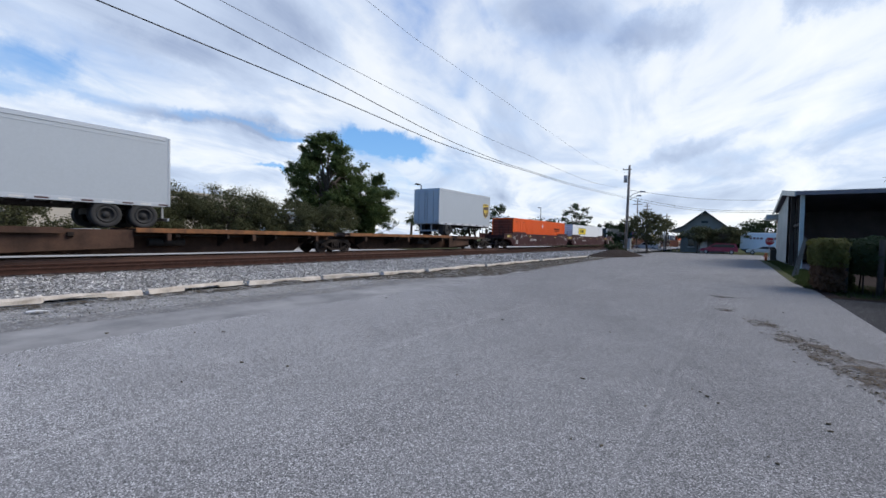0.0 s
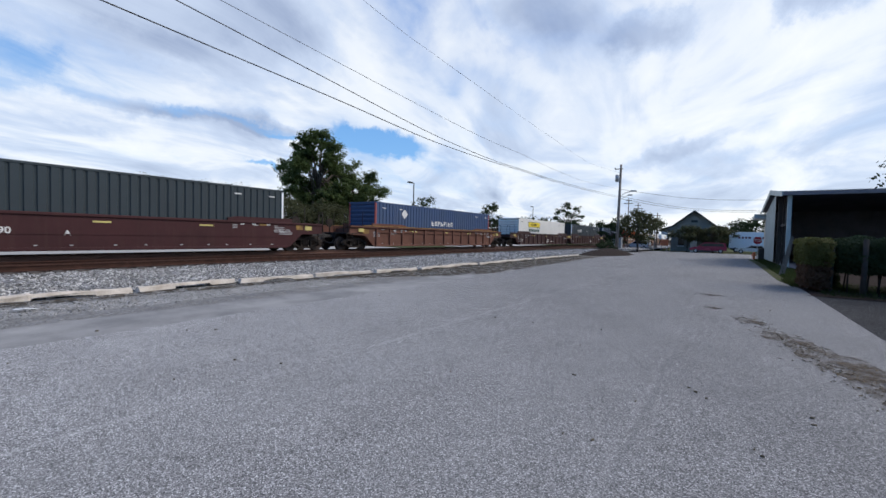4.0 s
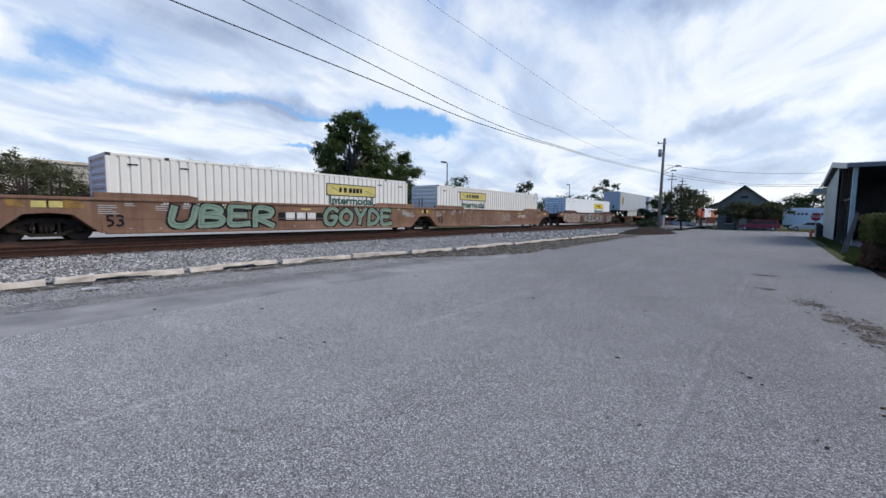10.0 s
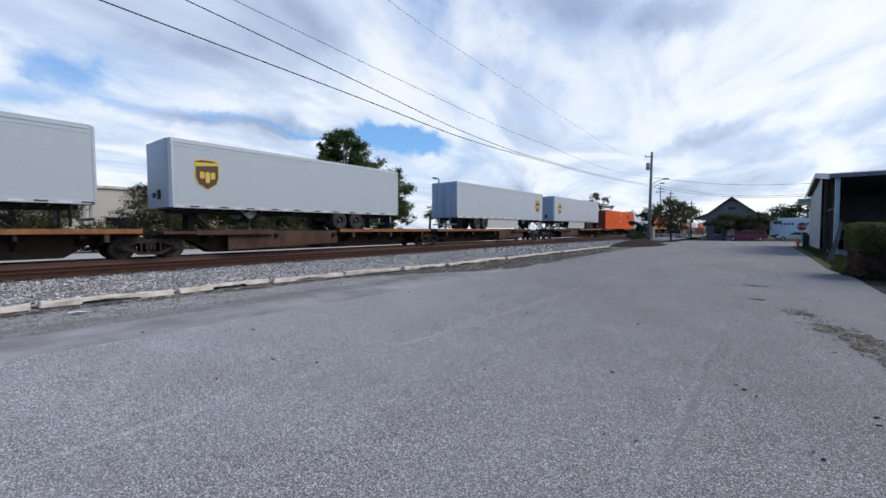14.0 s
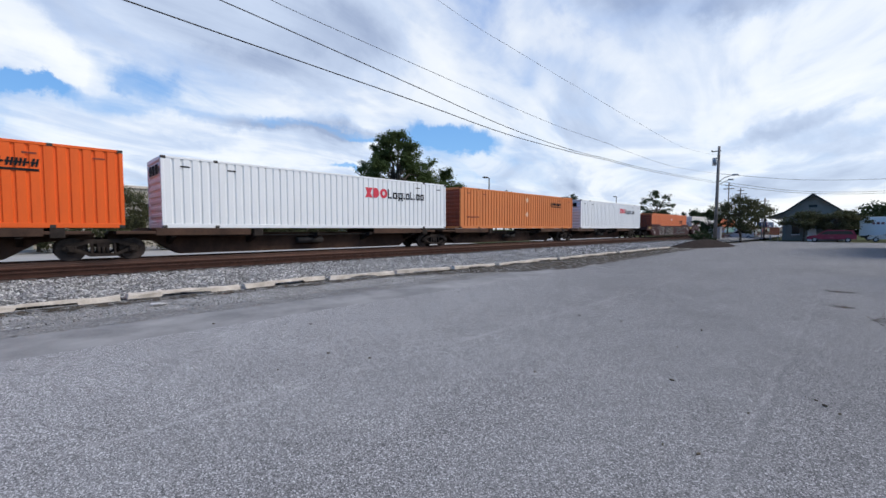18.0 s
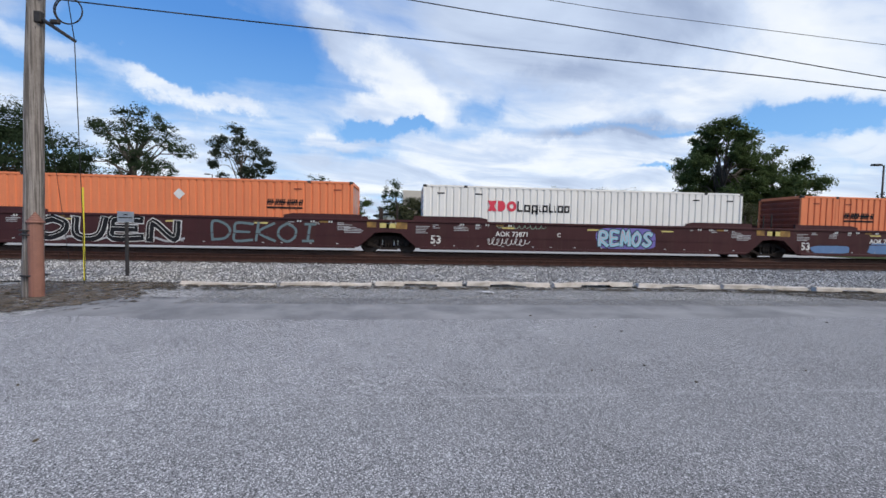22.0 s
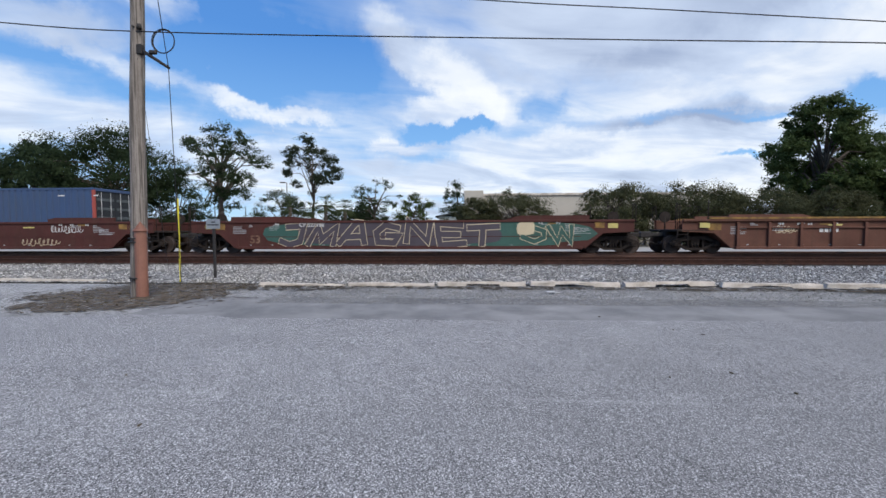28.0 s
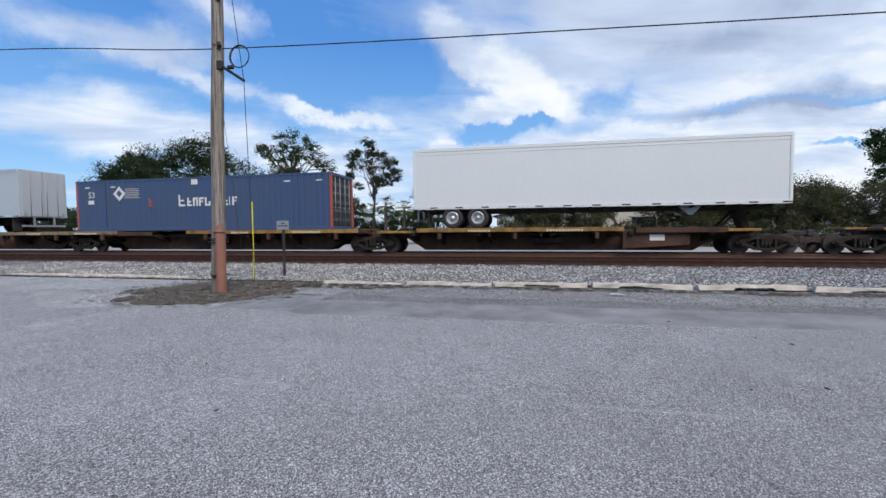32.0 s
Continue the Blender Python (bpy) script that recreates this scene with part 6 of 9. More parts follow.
# sprayed letters as a few strokes each, in a box one wide and one high
STROKES = {
    "A": (((0, 0), (0.42, 1), (0.60, 1), (1, 0)), ((0.20, 0.34), (0.84, 0.36))),
    "B": (((0.05, 0), (0.05, 1), (0.66, 0.95), (0.74, 0.70), (0.12, 0.55), (0.88, 0.42), (0.86, 0.08), (0.05, 0)),),
    "C": (((0.95, 0.80), (0.52, 1), (0.10, 0.68), (0.12, 0.28), (0.52, 0), (0.95, 0.20)),),
    "D": (((0.05, 0), (0.08, 1), (0.70, 0.86), (0.95, 0.48), (0.68, 0.10), (0.05, 0)),),
    "E": (((0.95, 0.96), (0.10, 1), (0.04, 0.50), (0.10, 0), (0.98, 0.05)), ((0.08, 0.52), (0.78, 0.50))),
    "F": (((0.05, 0), (0.08, 0.97), (0.98, 1)), ((0.08, 0.52), (0.76, 0.54))),
    "G": (((0.95, 0.82), (0.50, 1), (0.08, 0.62), (0.20, 0.08), (0.72, 0), (0.95, 0.42), (0.55, 0.42)),),
    "I": (((0.50, 0), (0.50, 1)), ((0.25, 0), (0.75, 0)), ((0.25, 1), (0.75, 1))),
    "J": (((0.35, 1), (0.95, 1), (0.72, 0.15), (0.38, 0), (0.05, 0.22)),),
    "K": (((0.05, 0), (0.12, 1)), ((0.92, 1), (0.14, 0.50), (0.98, 0))),
    "L": (((0.12, 1), (0.05, 0.05), (0.95, 0.08)),),
    "M": (((0, 0), (0.14, 1), (0.50, 0.28), (0.86, 1), (1, 0)),),
    "N": (((0.05, 0), (0.12, 1), (0.84, 0.05), (0.95, 1)),),
    "O": (((0.50, 1), (0.10, 0.72), (0.08, 0.28), (0.50, 0), (0.90, 0.28), (0.92, 0.72), (0.50, 1)),),
    "P": (((0.05, 0), (0.08, 1), (0.82, 0.90), (0.84, 0.55), (0.12, 0.42)),),
    "R": (((0.05, 0), (0.08, 1), (0.82, 0.92), (0.80, 0.58), (0.14, 0.46), (0.98, 0)),),
    "S": (((0.92, 0.86), (0.50, 1), (0.12, 0.76), (0.50, 0.50), (0.90, 0.26), (0.50, 0), (0.05, 0.14)),),
    "T": (((0, 0.95), (1, 0.98)), ((0.50, 0.95), (0.46, 0))),
    "U": (((0.05, 1), (0.10, 0.22), (0.50, 0), (0.88, 0.22), (0.95, 1)),),
    "W": (((0, 1), (0.24, 0), (0.50, 0.72), (0.78, 0), (1, 1)),),
    "Y": (((0.05, 1), (0.50, 0.48), (0.95, 1)), ((0.50, 0.48), (0.44, 0))),
}


def ribbon(b, pts, half, x, rng=None, rough=0.0):
    """A flat painted stroke of even width through points of (y, z), in one piece."""
    p = [Vector(q) for q in pts]
    n = len(p)
    first, last = (p[0] - p[1]).normalized() * half * 0.7, (p[-1] - p[-2]).normalized() * half * 0.7
    base = len(b.v)
    for i in range(n):
        a = (p[i] - p[i - 1]).normalized() if i else (p[1] - p[0]).normalized()
        c = (p[i + 1] - p[i]).normalized() if i < n - 1 else a
        side = Vector((-a.y - c.y, a.x + c.x))
        side = side.normalized() if side.length > 0.2 else Vector((-a.y, a.x))
        k = half / max(0.55, abs(side.dot(Vector((-a.y, a.x)))))
        q = p[i] + (first if i == 0 else last if i == n - 1 else Vector((0, 0)))
        w = k * (1 + (rng.uniform(-rough, rough) if rng else 0.0))
        b.v += [(x, q.x + side.x * w, q.y + side.y * w), (x, q.x - side.x * w, q.y - side.y * w)]
    for i in range(n - 1):
        j = base + 2 * i
        b.f.append((j, j + 1, j + 3, j + 2))
        b.s.append(False)
    return b


def rounded(pts, steps=5):
    """The same stroke with its corners drawn as curves."""
    c = [Vector(q) for q in pts]
    out = []
    for i in range(len(c) - 1):
        p0, p1, p2, p3 = c[max(i - 1, 0)], c[i], c[i + 1], c[min(i + 2, len(c) - 1)]
        for k in range(steps):
            t = k / steps
            out.append(0.5 * ((2 * p1) + (p2 - p0) * t + (2 * p0 - 5 * p1 + 4 * p2 - p3) * t * t + (3 * p1 - p0 - 3 * p2 + p3) * t ** 3))
    return [tuple(v) for v in out] + [tuple(c[-1])]


def spray(car, text, y, z, height, width, fill, line=None, thick=0.2, edge=0.05, x=1.492, seed=1, soft=True, lean=0.06, shine=None, jolt=0.06):
    """Hand-sprayed letters centred at y, z: each one an outline stroke, a fill stroke on it and perhaps a thin highlight."""
    rng = random.Random(seed)
    pitch = width / len(text)
    w, h = pitch * 1.02 - thick, height - thick
    for i, ch in enumerate(text):
        u0 = y - width / 2 + pitch * i + thick / 2
        tilt, drop, grow = lean + rng.uniform(-jolt, jolt) * 2, rng.uniform(-jolt, jolt) * height * 0.5, 1 + rng.uniform(-jolt, jolt)
        strokes = []
        for st in STROKES[ch]:
            pts = [(u0 + w * (u + tilt * (v - 0.5) + rng.uniform(-jolt, jolt) * 0.4), z - h / 2 + drop + h * grow * v + rng.uniform(-jolt, jolt) * 0.3 * h) for u, v in st]
            strokes.append(rounded(pts) if soft else pts)
        depth = x + 0.0008 * i
        low = Build()
        for st in strokes:
            ribbon(low, st, thick / 2 + (edge if line else 0.0), depth)
        ob = part("graffiti_letter", low, line or fill, car)
        if line:
            top = Build()
            for st in strokes:
                ribbon(top, st, thick / 2, depth + 0.0035, rng, 0.06)
            part("fill", top, fill, ob)
        if shine:
            thin = Build()
            for st in strokes:
                ribbon(thin, [(a - 0.12 * thick, c + 0.16 * thick) for a, c in st], 0.011, depth + 0.005)
            part("highlight", thin, shine, ob)


def scribble(car, y0, y1, z0, z1, material, seed, x=1.488, strokes=9):
    """A thin tag in looping handwriting, drawn in one stroke."""
    rng = random.Random(seed)
    mid, amp, pts = (z0 + z1) / 2, (z1 - z0) / 2, []
    n = strokes * 7
    lift, lean = 1.0, rng.uniform(0.1, 0.3)
    for i in range(n + 1):
        if i % 7 == 0:
            lift = rng.uniform(0.45, 1.0)
        a = 2 * math.pi * i / 7
        v = amp * lift * math.sin(a)
        pts.append((y0 + (y1 - y0) * i / n + 0.6 * amp * lift * math.cos(a) * rng.uniform(0.7, 1.1) + lean * v, mid + v + 0.15 * amp * math.sin(i * 0.35 + seed)))
    part("graffiti_tag", ribbon(Build(), pts, 0.013, x), material, car)


WELL = 0.38      # container floor above the rail in a well
SPINE = 1.22     # container floor above the rail on a spine car

# spine cars with piggyback trailers
spine_car(7.9, -1.0, 16.8, "rusty yellow-edged spine car carrying a grey trailer", (6.35, 16.2), own_left=True, deck_paint=DECK_RUST)
trailer(-0.43, TRAILER_GREY, "grey van trailer on a spine car", 16.15, 1, hub=RUBBER, back=0.95)
spine_car(25.7, 16.8, 34.65, "rusty yellow-edged spine car carrying a short trailer", (17.5, 28.6), hitch=34.1, deck_paint=DECK_RUST)
coupler(KEYED[-1][0], 34.65 - 25.7 + 1.4, 1)
trailer(31.24, TRAILER_GREY, "short grey van trailer with a brown shield emblem", 8.5, -1, emblem=3.3, pup=True, hub=DARK_STEEL)

# three-unit smooth maroon well car
MG = "three-unit maroon well car"
w = well_car(48.64, MAROON, "maroon well car carrying an orange container", MG, "end", "joint")
car_stencils(w, 1)
number53(w)
mark_line(w, "UCRY 57090", -3.1, 0.92)
mark_line(w, "B", -0.8, 0.86, 0.18)
o = container(48.64, WELL, ORANGE, "bright orange ribbed shipping container in a well car")
dark_mark(o, 5.0, 1.85, 1.9, 0.26, 1.297)
diamond(o, 0.1, 2.25, 0.24, 1.297)
w = well_car(68.24, MAROON, "maroon well car carrying a smooth white container", MG, "bare", "joint")
car_stencils(w, 2)
number53(w)
mark_line(w, "UCRY 57090", -3.1, 0.92)
mark_line(w, "C", -0.8, 0.86, 0.18)
o = container(68.24, WELL, WHITE_BOX, "white smooth-sided container with a yellow sign in a well car", smooth=True)
plaque(o, -3.53, 1.96, 3.66, 0.96, 1.285, SIGN_YELLOW, 1.02)
w = well_car(87.61, MAROON, "maroon well car carrying a dark slate container", MG, "bare", "end")
car_stencils(w, 3)
number53(w)
mark_line(w, "UCRY 57090", -3.1, 0.92)
mark_line(w, "A", -0.8, 0.86, 0.18)
o = container(87.61, WELL, SLATE, "dark slate ribbed container with a white mark in a well car", post=WHITE_BOX)
ring_mark(o, -5.0, 1.5, 0.4, 1.297)

# single ribbed brown well car with a blue container
w = well_car(110.8, GON_BROWN, "brown ribbed well car carrying a blue container", "single well cars", "end", "end", True)
car_stencils(w, 4, x=1.424, high=1.32)
for s in (1, -1):
    part("deck_edge", Build().box(s * 1.40, s * 1.545, -9.4, 9.4, 1.58, 1.63), DECK_YELLOW, w, "worn yellow top edge")
o = container(110.8, WELL, BLUE, "blue ribbed container with red corner posts in a well car", post=CORAL)
glyph_row(o, 1.298, -1.6, 1.45, (0.34, 0.3, 0.28, 0.3, 0.3, 0.12, 0.3, 0.3), 0.36, WHITE_PAINT, 0.12)
diamond(o, -5.0, 2.2, 0.36, 1.298)

# three-unit ribbed dark well car
RG = "three-unit ribbed well car"
for place, l, r, kind, note in ((134.21, "end", "joint", CREAM, "a cream container"), (153.76, "bare", "joint", SLATE, "a slate container"), (173.14, "bare", "end", NAVY, "a navy container")):
    w = well_car(place, RIB_MAROON, "dark maroon ribbed well car carrying " + note, RG, l, r, True)
    car_stencils(w, int(place), x=1.424, high=1.32)
    letters("number", w, "53", 0.46, WHITE_PAINT, 1.426, 2.35 if kind == SLATE else 1.0, 0.65, bold=0.012)
    if place > 170 or place < 140:
        mark_line(w, "SFLC  6464", 2.7, 0.60, 0.15, x=1.424)
    if place < 160:
        letters("number", w, "125T", 0.30, WHITE_PAINT, 1.426, -7.75, 0.70, bold=0.008, spread=1.35)
    if kind == CREAM:
        o = container(place, WELL, CREAM, "cream ribbed container with a yellow sign and green lettering")
        plaque(o, -3.5, 2.25, 3.67, 0.64, 1.297, SIGN_YELLOW, 1.6)
    else:
        o = container(place, WELL, kind, "dark ribbed container with a white ring mark in a well car", post=WHITE_BOX)
        ring_mark(o, -5.0 if kind == SLATE else 2.6, 1.7, 0.4, 1.297)
        diamond(o, 0.2, 1.95, 0.17, 1.298)
        letters("number", o, "UMXU 267745", 0.13, WHITE_PAINT, 1.298, 4.85, 2.42)

# three-unit rusted tan well car covered in graffiti
TG = "three-unit rusted tan well car"
w = well_car(196.55, TAN_CAR, "rusted tan well car with graffiti carrying an orange container", TG, "end", "joint")
car_stencils(w, 5)
number53(w, -7.2, 0.70, 0.48, BLACK_PAINT)
mark_line(w, "DTTX 733097", -2.1, 1.02, 0.30)
mark_line(w, "B", 0.8, 1.02, material=BLACK_PAINT)
blob(w, -3.6, -2.8, 0.75, 1.45, PALE_TAN, seed=33)
blob(w, 1.2, 7.2, 0.40, 0.62, PALE_TAN, seed=36)
blob(w, -4.7, -3.9, 1.05, 1.4, FADED_YELLOW, seed=34)
for k in range(5):
    scribble(w, -8.6 + 1.3 * k, -7.4 + 1.3 * k, 1.05 + 0.05 * (k % 2), 1.45, PALE_TAN, 40 + k, strokes=5)
blob(w, 2.4, 5.8, 0.36, 1.46, GON_BROWN, seed=3)
spray(w, "LOSE", 4.25, 0.92, 0.98, 3.7, PALE_TAN, SILVER, 0.17, 0.025, seed=21, jolt=0.09)
scribble(w, 0.4, 2.2, 0.36, 0.62, SILVER, 5)
blob(w, -7.6, -4.8, 0.9, 1.5, PALE_TAN, seed=9)
blob(w, 5.8, 6.9, 0.7, 1.45, FADED_YELLOW, seed=10)
o = container(196.55, WELL, ORANGE, "bright orange ribbed shipping container in a rusted well car")
dark_mark(o, 5.2, 1.75, 2.0, 0.26, 1.297)
diamond(o, 0.3, 2.2, 0.27, 1.297)
w = well_car(216.03, TAN_CAR, "rusted tan well car with pale green graffiti", TG, "bare", "joint")
car_stencils(w, 6)
number53(w, -7.9, 0.70, 0.46, BLACK_PAINT)
spray(w, "UBER", -3.85, 0.92, 1.08, 4.7, PALE_GREEN, BLACK_PAINT, 0.25, 0.085, seed=22, shine=DEEP_GREEN)
part("panel", Build().box(1.486, 1.489, -1.35, 1.2, 0.70, 1.12), BLACK_PAINT, w)
decal_bars(w, 1.49, -0.95, 0.76, (0.5, 0.5, 0.5), 0.36, WHITE_PAINT, "marking", 0.12)
spray(w, "GOYDE", 3.85, 0.92, 1.08, 5.2, PALE_GREEN, BLACK_PAINT, 0.23, 0.085, seed=23, shine=DEEP_GREEN)
o = container(216.03, WELL, CREAM, "cream ribbed container with a faded yellow sign and green lettering")
plaque(o, 3.42, 2.06, 3.6, 0.68, 1.297, FADED_YELLOW, 1.45, 0.46)
w = well_car(235.32, TAN_CAR, "rusted tan well car with faint bubble graffiti", TG, "bare", "end")
car_stencils(w, 7)
number53(w, -7.9, 0.70, 0.46, BLACK_PAINT)
spray(w, "SPRAC", -2.4, 0.90, 1.08, 5.6, TAN_CAR, PALE_TAN, 0.28, 0.025, seed=53)
spray(w, "SOE", 6.6, 0.90, 1.0, 3.0, TAN_CAR, BROWN_CAR, 0.26, 0.025, seed=54)
scribble(w, 0.8, 2.3, 0.5, 1.3, SILVER, 8)
mark_line(w, "DTTX 733097", 4.6, 1.0, 0.22)
mark_line(w, "A", 3.0, 1.02, material=BLACK_PAINT)
o = container(235.32, WELL, CREAM, "cream ribbed container with a yellow sign and green lettering")
plaque(o, -3.44, 2.22, 3.68, 0.66, 1.297, FADED_YELLOW, 1.52)

w = well_car(258.79, BROWN_CAR, "red-brown well car with tan and grey graffiti", "single well cars", "end", "end")
car_stencils(w, 8)
blob(w, -8.8, -3.7, 0.36, 1.5, PALE_TAN, seed=4)
spray(w, "OD", -6.2, 0.9, 1.12, 4.2, PALE_TAN, BROWN_CAR, 0.30, 0.05, seed=57)
blob(w, -2.8, 5.2, 0.40, 1.46, TAN_CAR, x=1.4885, seed=58)
spray(w, "KELAS", 1.1, 0.89, 1.12, 7.0, DULL_GREY, BLACK_PAINT, 0.32, 0.07, seed=52, soft=False, lean=0.14, shine=WHITE_PAINT)
spray(w, "CEAR", 7.3, 0.82, 0.72, 2.5, BLACK_PAINT, SILVER, 0.09, 0.06, seed=51)
mark_line(w, "EC 71728", -2.9, 1.25, 0.20)
o = container(258.79, WELL, WHITE_BOX, "white smooth-sided container with a yellow sign in a well car", smooth=True)
plaque(o, 3.45, 2.1, 3.7, 0.66, 1.285, SIGN_YELLOW, 1.44)

# spine cars: trailers, then containers
SL = "rusty spine car carrying "
for place, a, z, deck, what, ol, orr in (
        (281.0, 272.3, 289.8, (280.0, 289.4), "a long grey trailer", True, True), (298.7, 289.8, 307.6, (299.0, 307.2), "a grey trailer", False, True),
        (316.5, 307.6, 325.3, (308.0, 317.5), "a long grey trailer", False, True), (338.3, 329.3, 347.4, (338.0, 347.0), "a long grey trailer", True, True),
        (356.3, 347.4, 365.1, None, "an orange container", False, True), (373.8, 365.1, 382.3, None, "a white container", False, True),
        (391.2, 382.3, 400.0, None, "a faded orange container", False, True), (408.2, 400.0, 416.3, None, "a white container", False, True)):
    c = spine_car(place, a, z, SL + what, deck, own_left=ol, own_right=orr, hitch={281.0: 273.5, 298.7: 291.7, 316.5: 325.0, 338.3: 331.4}.get(place), deck_paint=DECK_RUST)
    if a in (272.3, 329.3):
        coupler(c, a - place - 1.4, -1)
    if z in (325.3, 416.3):
        coupler(c, z - place + 1.4, 1)
trailer(280.0, TRAILER_GREY, "long grey van trailer with a brown shield emblem and side skirt", 16.15, 1, True, -6.55, hub=DARK_STEEL, back=3.3)
trailer(297.2, TRAILER_GREY, "grey van trailer with a brown shield emblem on a spine car", 13.6, 1, False, -5.25, hub=DARK_STEEL, back=3.6)
trailer(318.81, TRAILER_GREY, "long grey van trailer with a side skirt on a spine car", 16.15, -1, True, 6.7, hub=DARK_STEEL, back=3.0)
trailer(338.0, TRAILER_GREY, "long grey van trailer with a side skirt on a spine car", 16.15, 1, True, -6.4, hub=DARK_STEEL, back=3.3)
for place, col, note in ((357.67, ORANGE, "bright orange ribbed container on a spine car"), (392.63, DEEP_ORANGE, "faded orange ribbed container on a spine car")):
    o = container(place, SPINE, col, note)
    dark_mark(o, 4.9, 2.05, 1.8, 0.27, 1.297)
    for z in (1.15, 2.35):
        diamond(o, 0.2, z, 0.24, 1.298, WHITE_PAINT if col is ORANGE else FADED_PLACARD)
    decal_bars(o, 1.298, -7.4, 0.75, (0.3, 0.3, 0.25, 0.3), 0.11, SHADE_STENCIL_ORANGE, "stencil", 0.06)
for place in (375.01, 410.52):
    o = container(place, SPINE, WHITE_BOX, "white ribbed container with red marks on a spine car")
    two_tone_mark(o, 1.6, 1.75, 0.55, 1.297)
    m = Build()
    for k in range(3):
        m.box(-0.9 + 0.62 * k, -0.42 + 0.62 * k, -8.085, -8.078, 2.2, 2.6)
    part("mark", m, BLACK_PAINT, o)

# three-unit maroon well car with graffiti
AG = "three-unit maroon well car with graffiti"
w = well_car(431.05, MAROON, "maroon well car with white graffiti carrying an orange container", AG, "end", "joint")
car_stencils(w, 9)
number53(w)
letters("number", w, "125 T", 0.13, WHITE_PAINT, 1.486, -9.6, 1.2)
spray(w, "OUEN", -2.5, 0.90, 1.10, 6.2, BLACK_PAINT, WHITE_PAINT, 0.30, 0.035, seed=6, shine=WHITE_PAINT)
ribbon_low = Build()
ribbon(ribbon_low, [(-5.7 + 0.4 * k, 0.40 + (0.14 if k % 4 in (0, 1) else 0.0)) for k in range(17)], 0.045, 1.4905)
part("graffiti_shadow", ribbon_low, SILVER, w, "pale sprayed shadow line")
spray(w, "DEKOI", 4.2, 0.90, 0.92, 4.8, GREY_TEAL, None, 0.11, x=1.4905, seed=13, jolt=0.05)
o = container(431.05, WELL, PALE_ORANGE, "faded orange ribbed container in a maroon well car")
dark_mark(o, 5.0, 1.75, 1.6, 0.28, 1.297)
diamond(o, 0.4, 2.15, 0.25, 1.297)
w = well_car(450.45, MAROON, "maroon well car with violet graffiti carrying a white container", AG, "bare", "joint")
car_stencils(w, 10)
number53(w)
letters("number", w, "125 T", 0.14, WHITE_PAINT, 1.486, -9.5, 1.42)
mark_line(w, "AOK 73871", -3.8, 1.0)
mark_line(w, "C", -1.5, 1.0, 0.2)
scribble(w, -5.0, -3.0, 0.45, 0.85, WHITE_PAINT, 11)
scribble(w, -4.6, -2.2, 1.25, 1.5, PALE_GREEN, 12)
blob(w, 0.3, 3.4, 0.40, 1.42, VIOLET, seed=6)
spray(w, "REMOS", 1.85, 0.90, 0.80, 2.8, POWDER_BLUE, NAVY_PAINT, 0.17, 0.05, seed=7, shine=PINK)
o = container(450.45, WELL, CREAM, "white ribbed container with red marks in a well car")
two_tone_mark(o, -5.0, 1.72, 0.50, 1.297)
w = well_car(469.82, MAROON, "maroon well car with mint green graffiti carrying an orange container", AG, "bare", "end")
car_stencils(w, 11)
number53(w, -7.9)
mark_line(w, "AOK 73871", -3.5, 1.0)
blob(w, -7.6, -5.4, 0.36, 0.75, SKY_BLUE, seed=2)
blob(w, -4.4, -2.2, 0.36, 0.95, SKY_BLUE, seed=5)
blob(w, -2.6, 8.4, 0.36, 1.45, SKY_BLUE, seed=8)
tag(w, "HABANERO", 1.75, 0.98, 0.92, MINT, NAVY_PAINT, width=8.4, bold=0.075)
for k in range(8):
    y0 = -2.35 + 1.04 * k
    part("graffiti_block", Build().box(1.494, 1.497, y0, y0 + 0.86, 0.37, 0.52), MINT, w)
outlined(w, "HABANERO", 1.78, 1.0, 0.95, PALE_GREEN, 8.5, 0.02, 1.499, 3, 0.02, 0.07)
b = Build()
for yy in (6.0, 7.3):
    for k in range(12):
        a0, a1 = 2 * math.pi * k / 12, 2 * math.pi * (k + 1) / 12
        b.path([(1.492, yy + 0.3 * math.cos(a0), 0.68 + 0.3 * math.sin(a0)), (1.492, yy + 0.3 * math.cos(a1), 0.68 + 0.3 * math.sin(a1))], 0.022, 4)
b.path([(1.492, 6.0, 0.68), (1.492, 6.5, 0.68), (1.492, 7.1, 1.05), (1.492, 6.3, 1.05), (1.492, 6.5, 0.68)], 0.02, 4)
b.path([(1.492, 7.3, 0.68), (1.492, 7.05, 1.2), (1.492, 7.25, 1.22)], 0.02, 4)
part("graffiti_wheels", b, BLACK_PAINT, w)
blob(w, 6.3, 7.2, 0.95, 1.4, MINT, x=1.490, seed=12)
o = container(469.82, WELL, PALE_ORANGE, "faded orange ribbed container in a graffiti-covered well car")
dark_mark(o, -4.8, 1.78, 1.7, 0.30, 1.297)
diamond(o, 0.1, 2.2, 0.24, 1.297)

# three-unit dull brown well car
BG = "three-unit dull brown well car"
w = well_car(493.31, BROWN_CAR, "dull brown well car with silver graffiti carrying a white container", BG, "end", "joint")
car_stencils(w, 12)
number53(w, -8.0, material=SILVER)
scribble(w, -6.7, -6.2, 0.6, 0.95, WHITE_PAINT, 14, strokes=4)
scribble(w, -5.3, -4.1, 0.7, 1.15, PALE_GREEN, 15, strokes=6)
blob(w, 0.2, 4.0, 0.36, 1.40, BROWN_CAR, seed=7)
spray(w, "PSAUC", 2.0, 0.90, 1.10, 4.1, DULL_GREY, BLACK_PAINT, 0.30, 0.05, seed=24, shine=SILVER, jolt=0.09)
scribble(w, 4.1, 5.2, 0.4, 1.4, SILVER, 16, strokes=12)
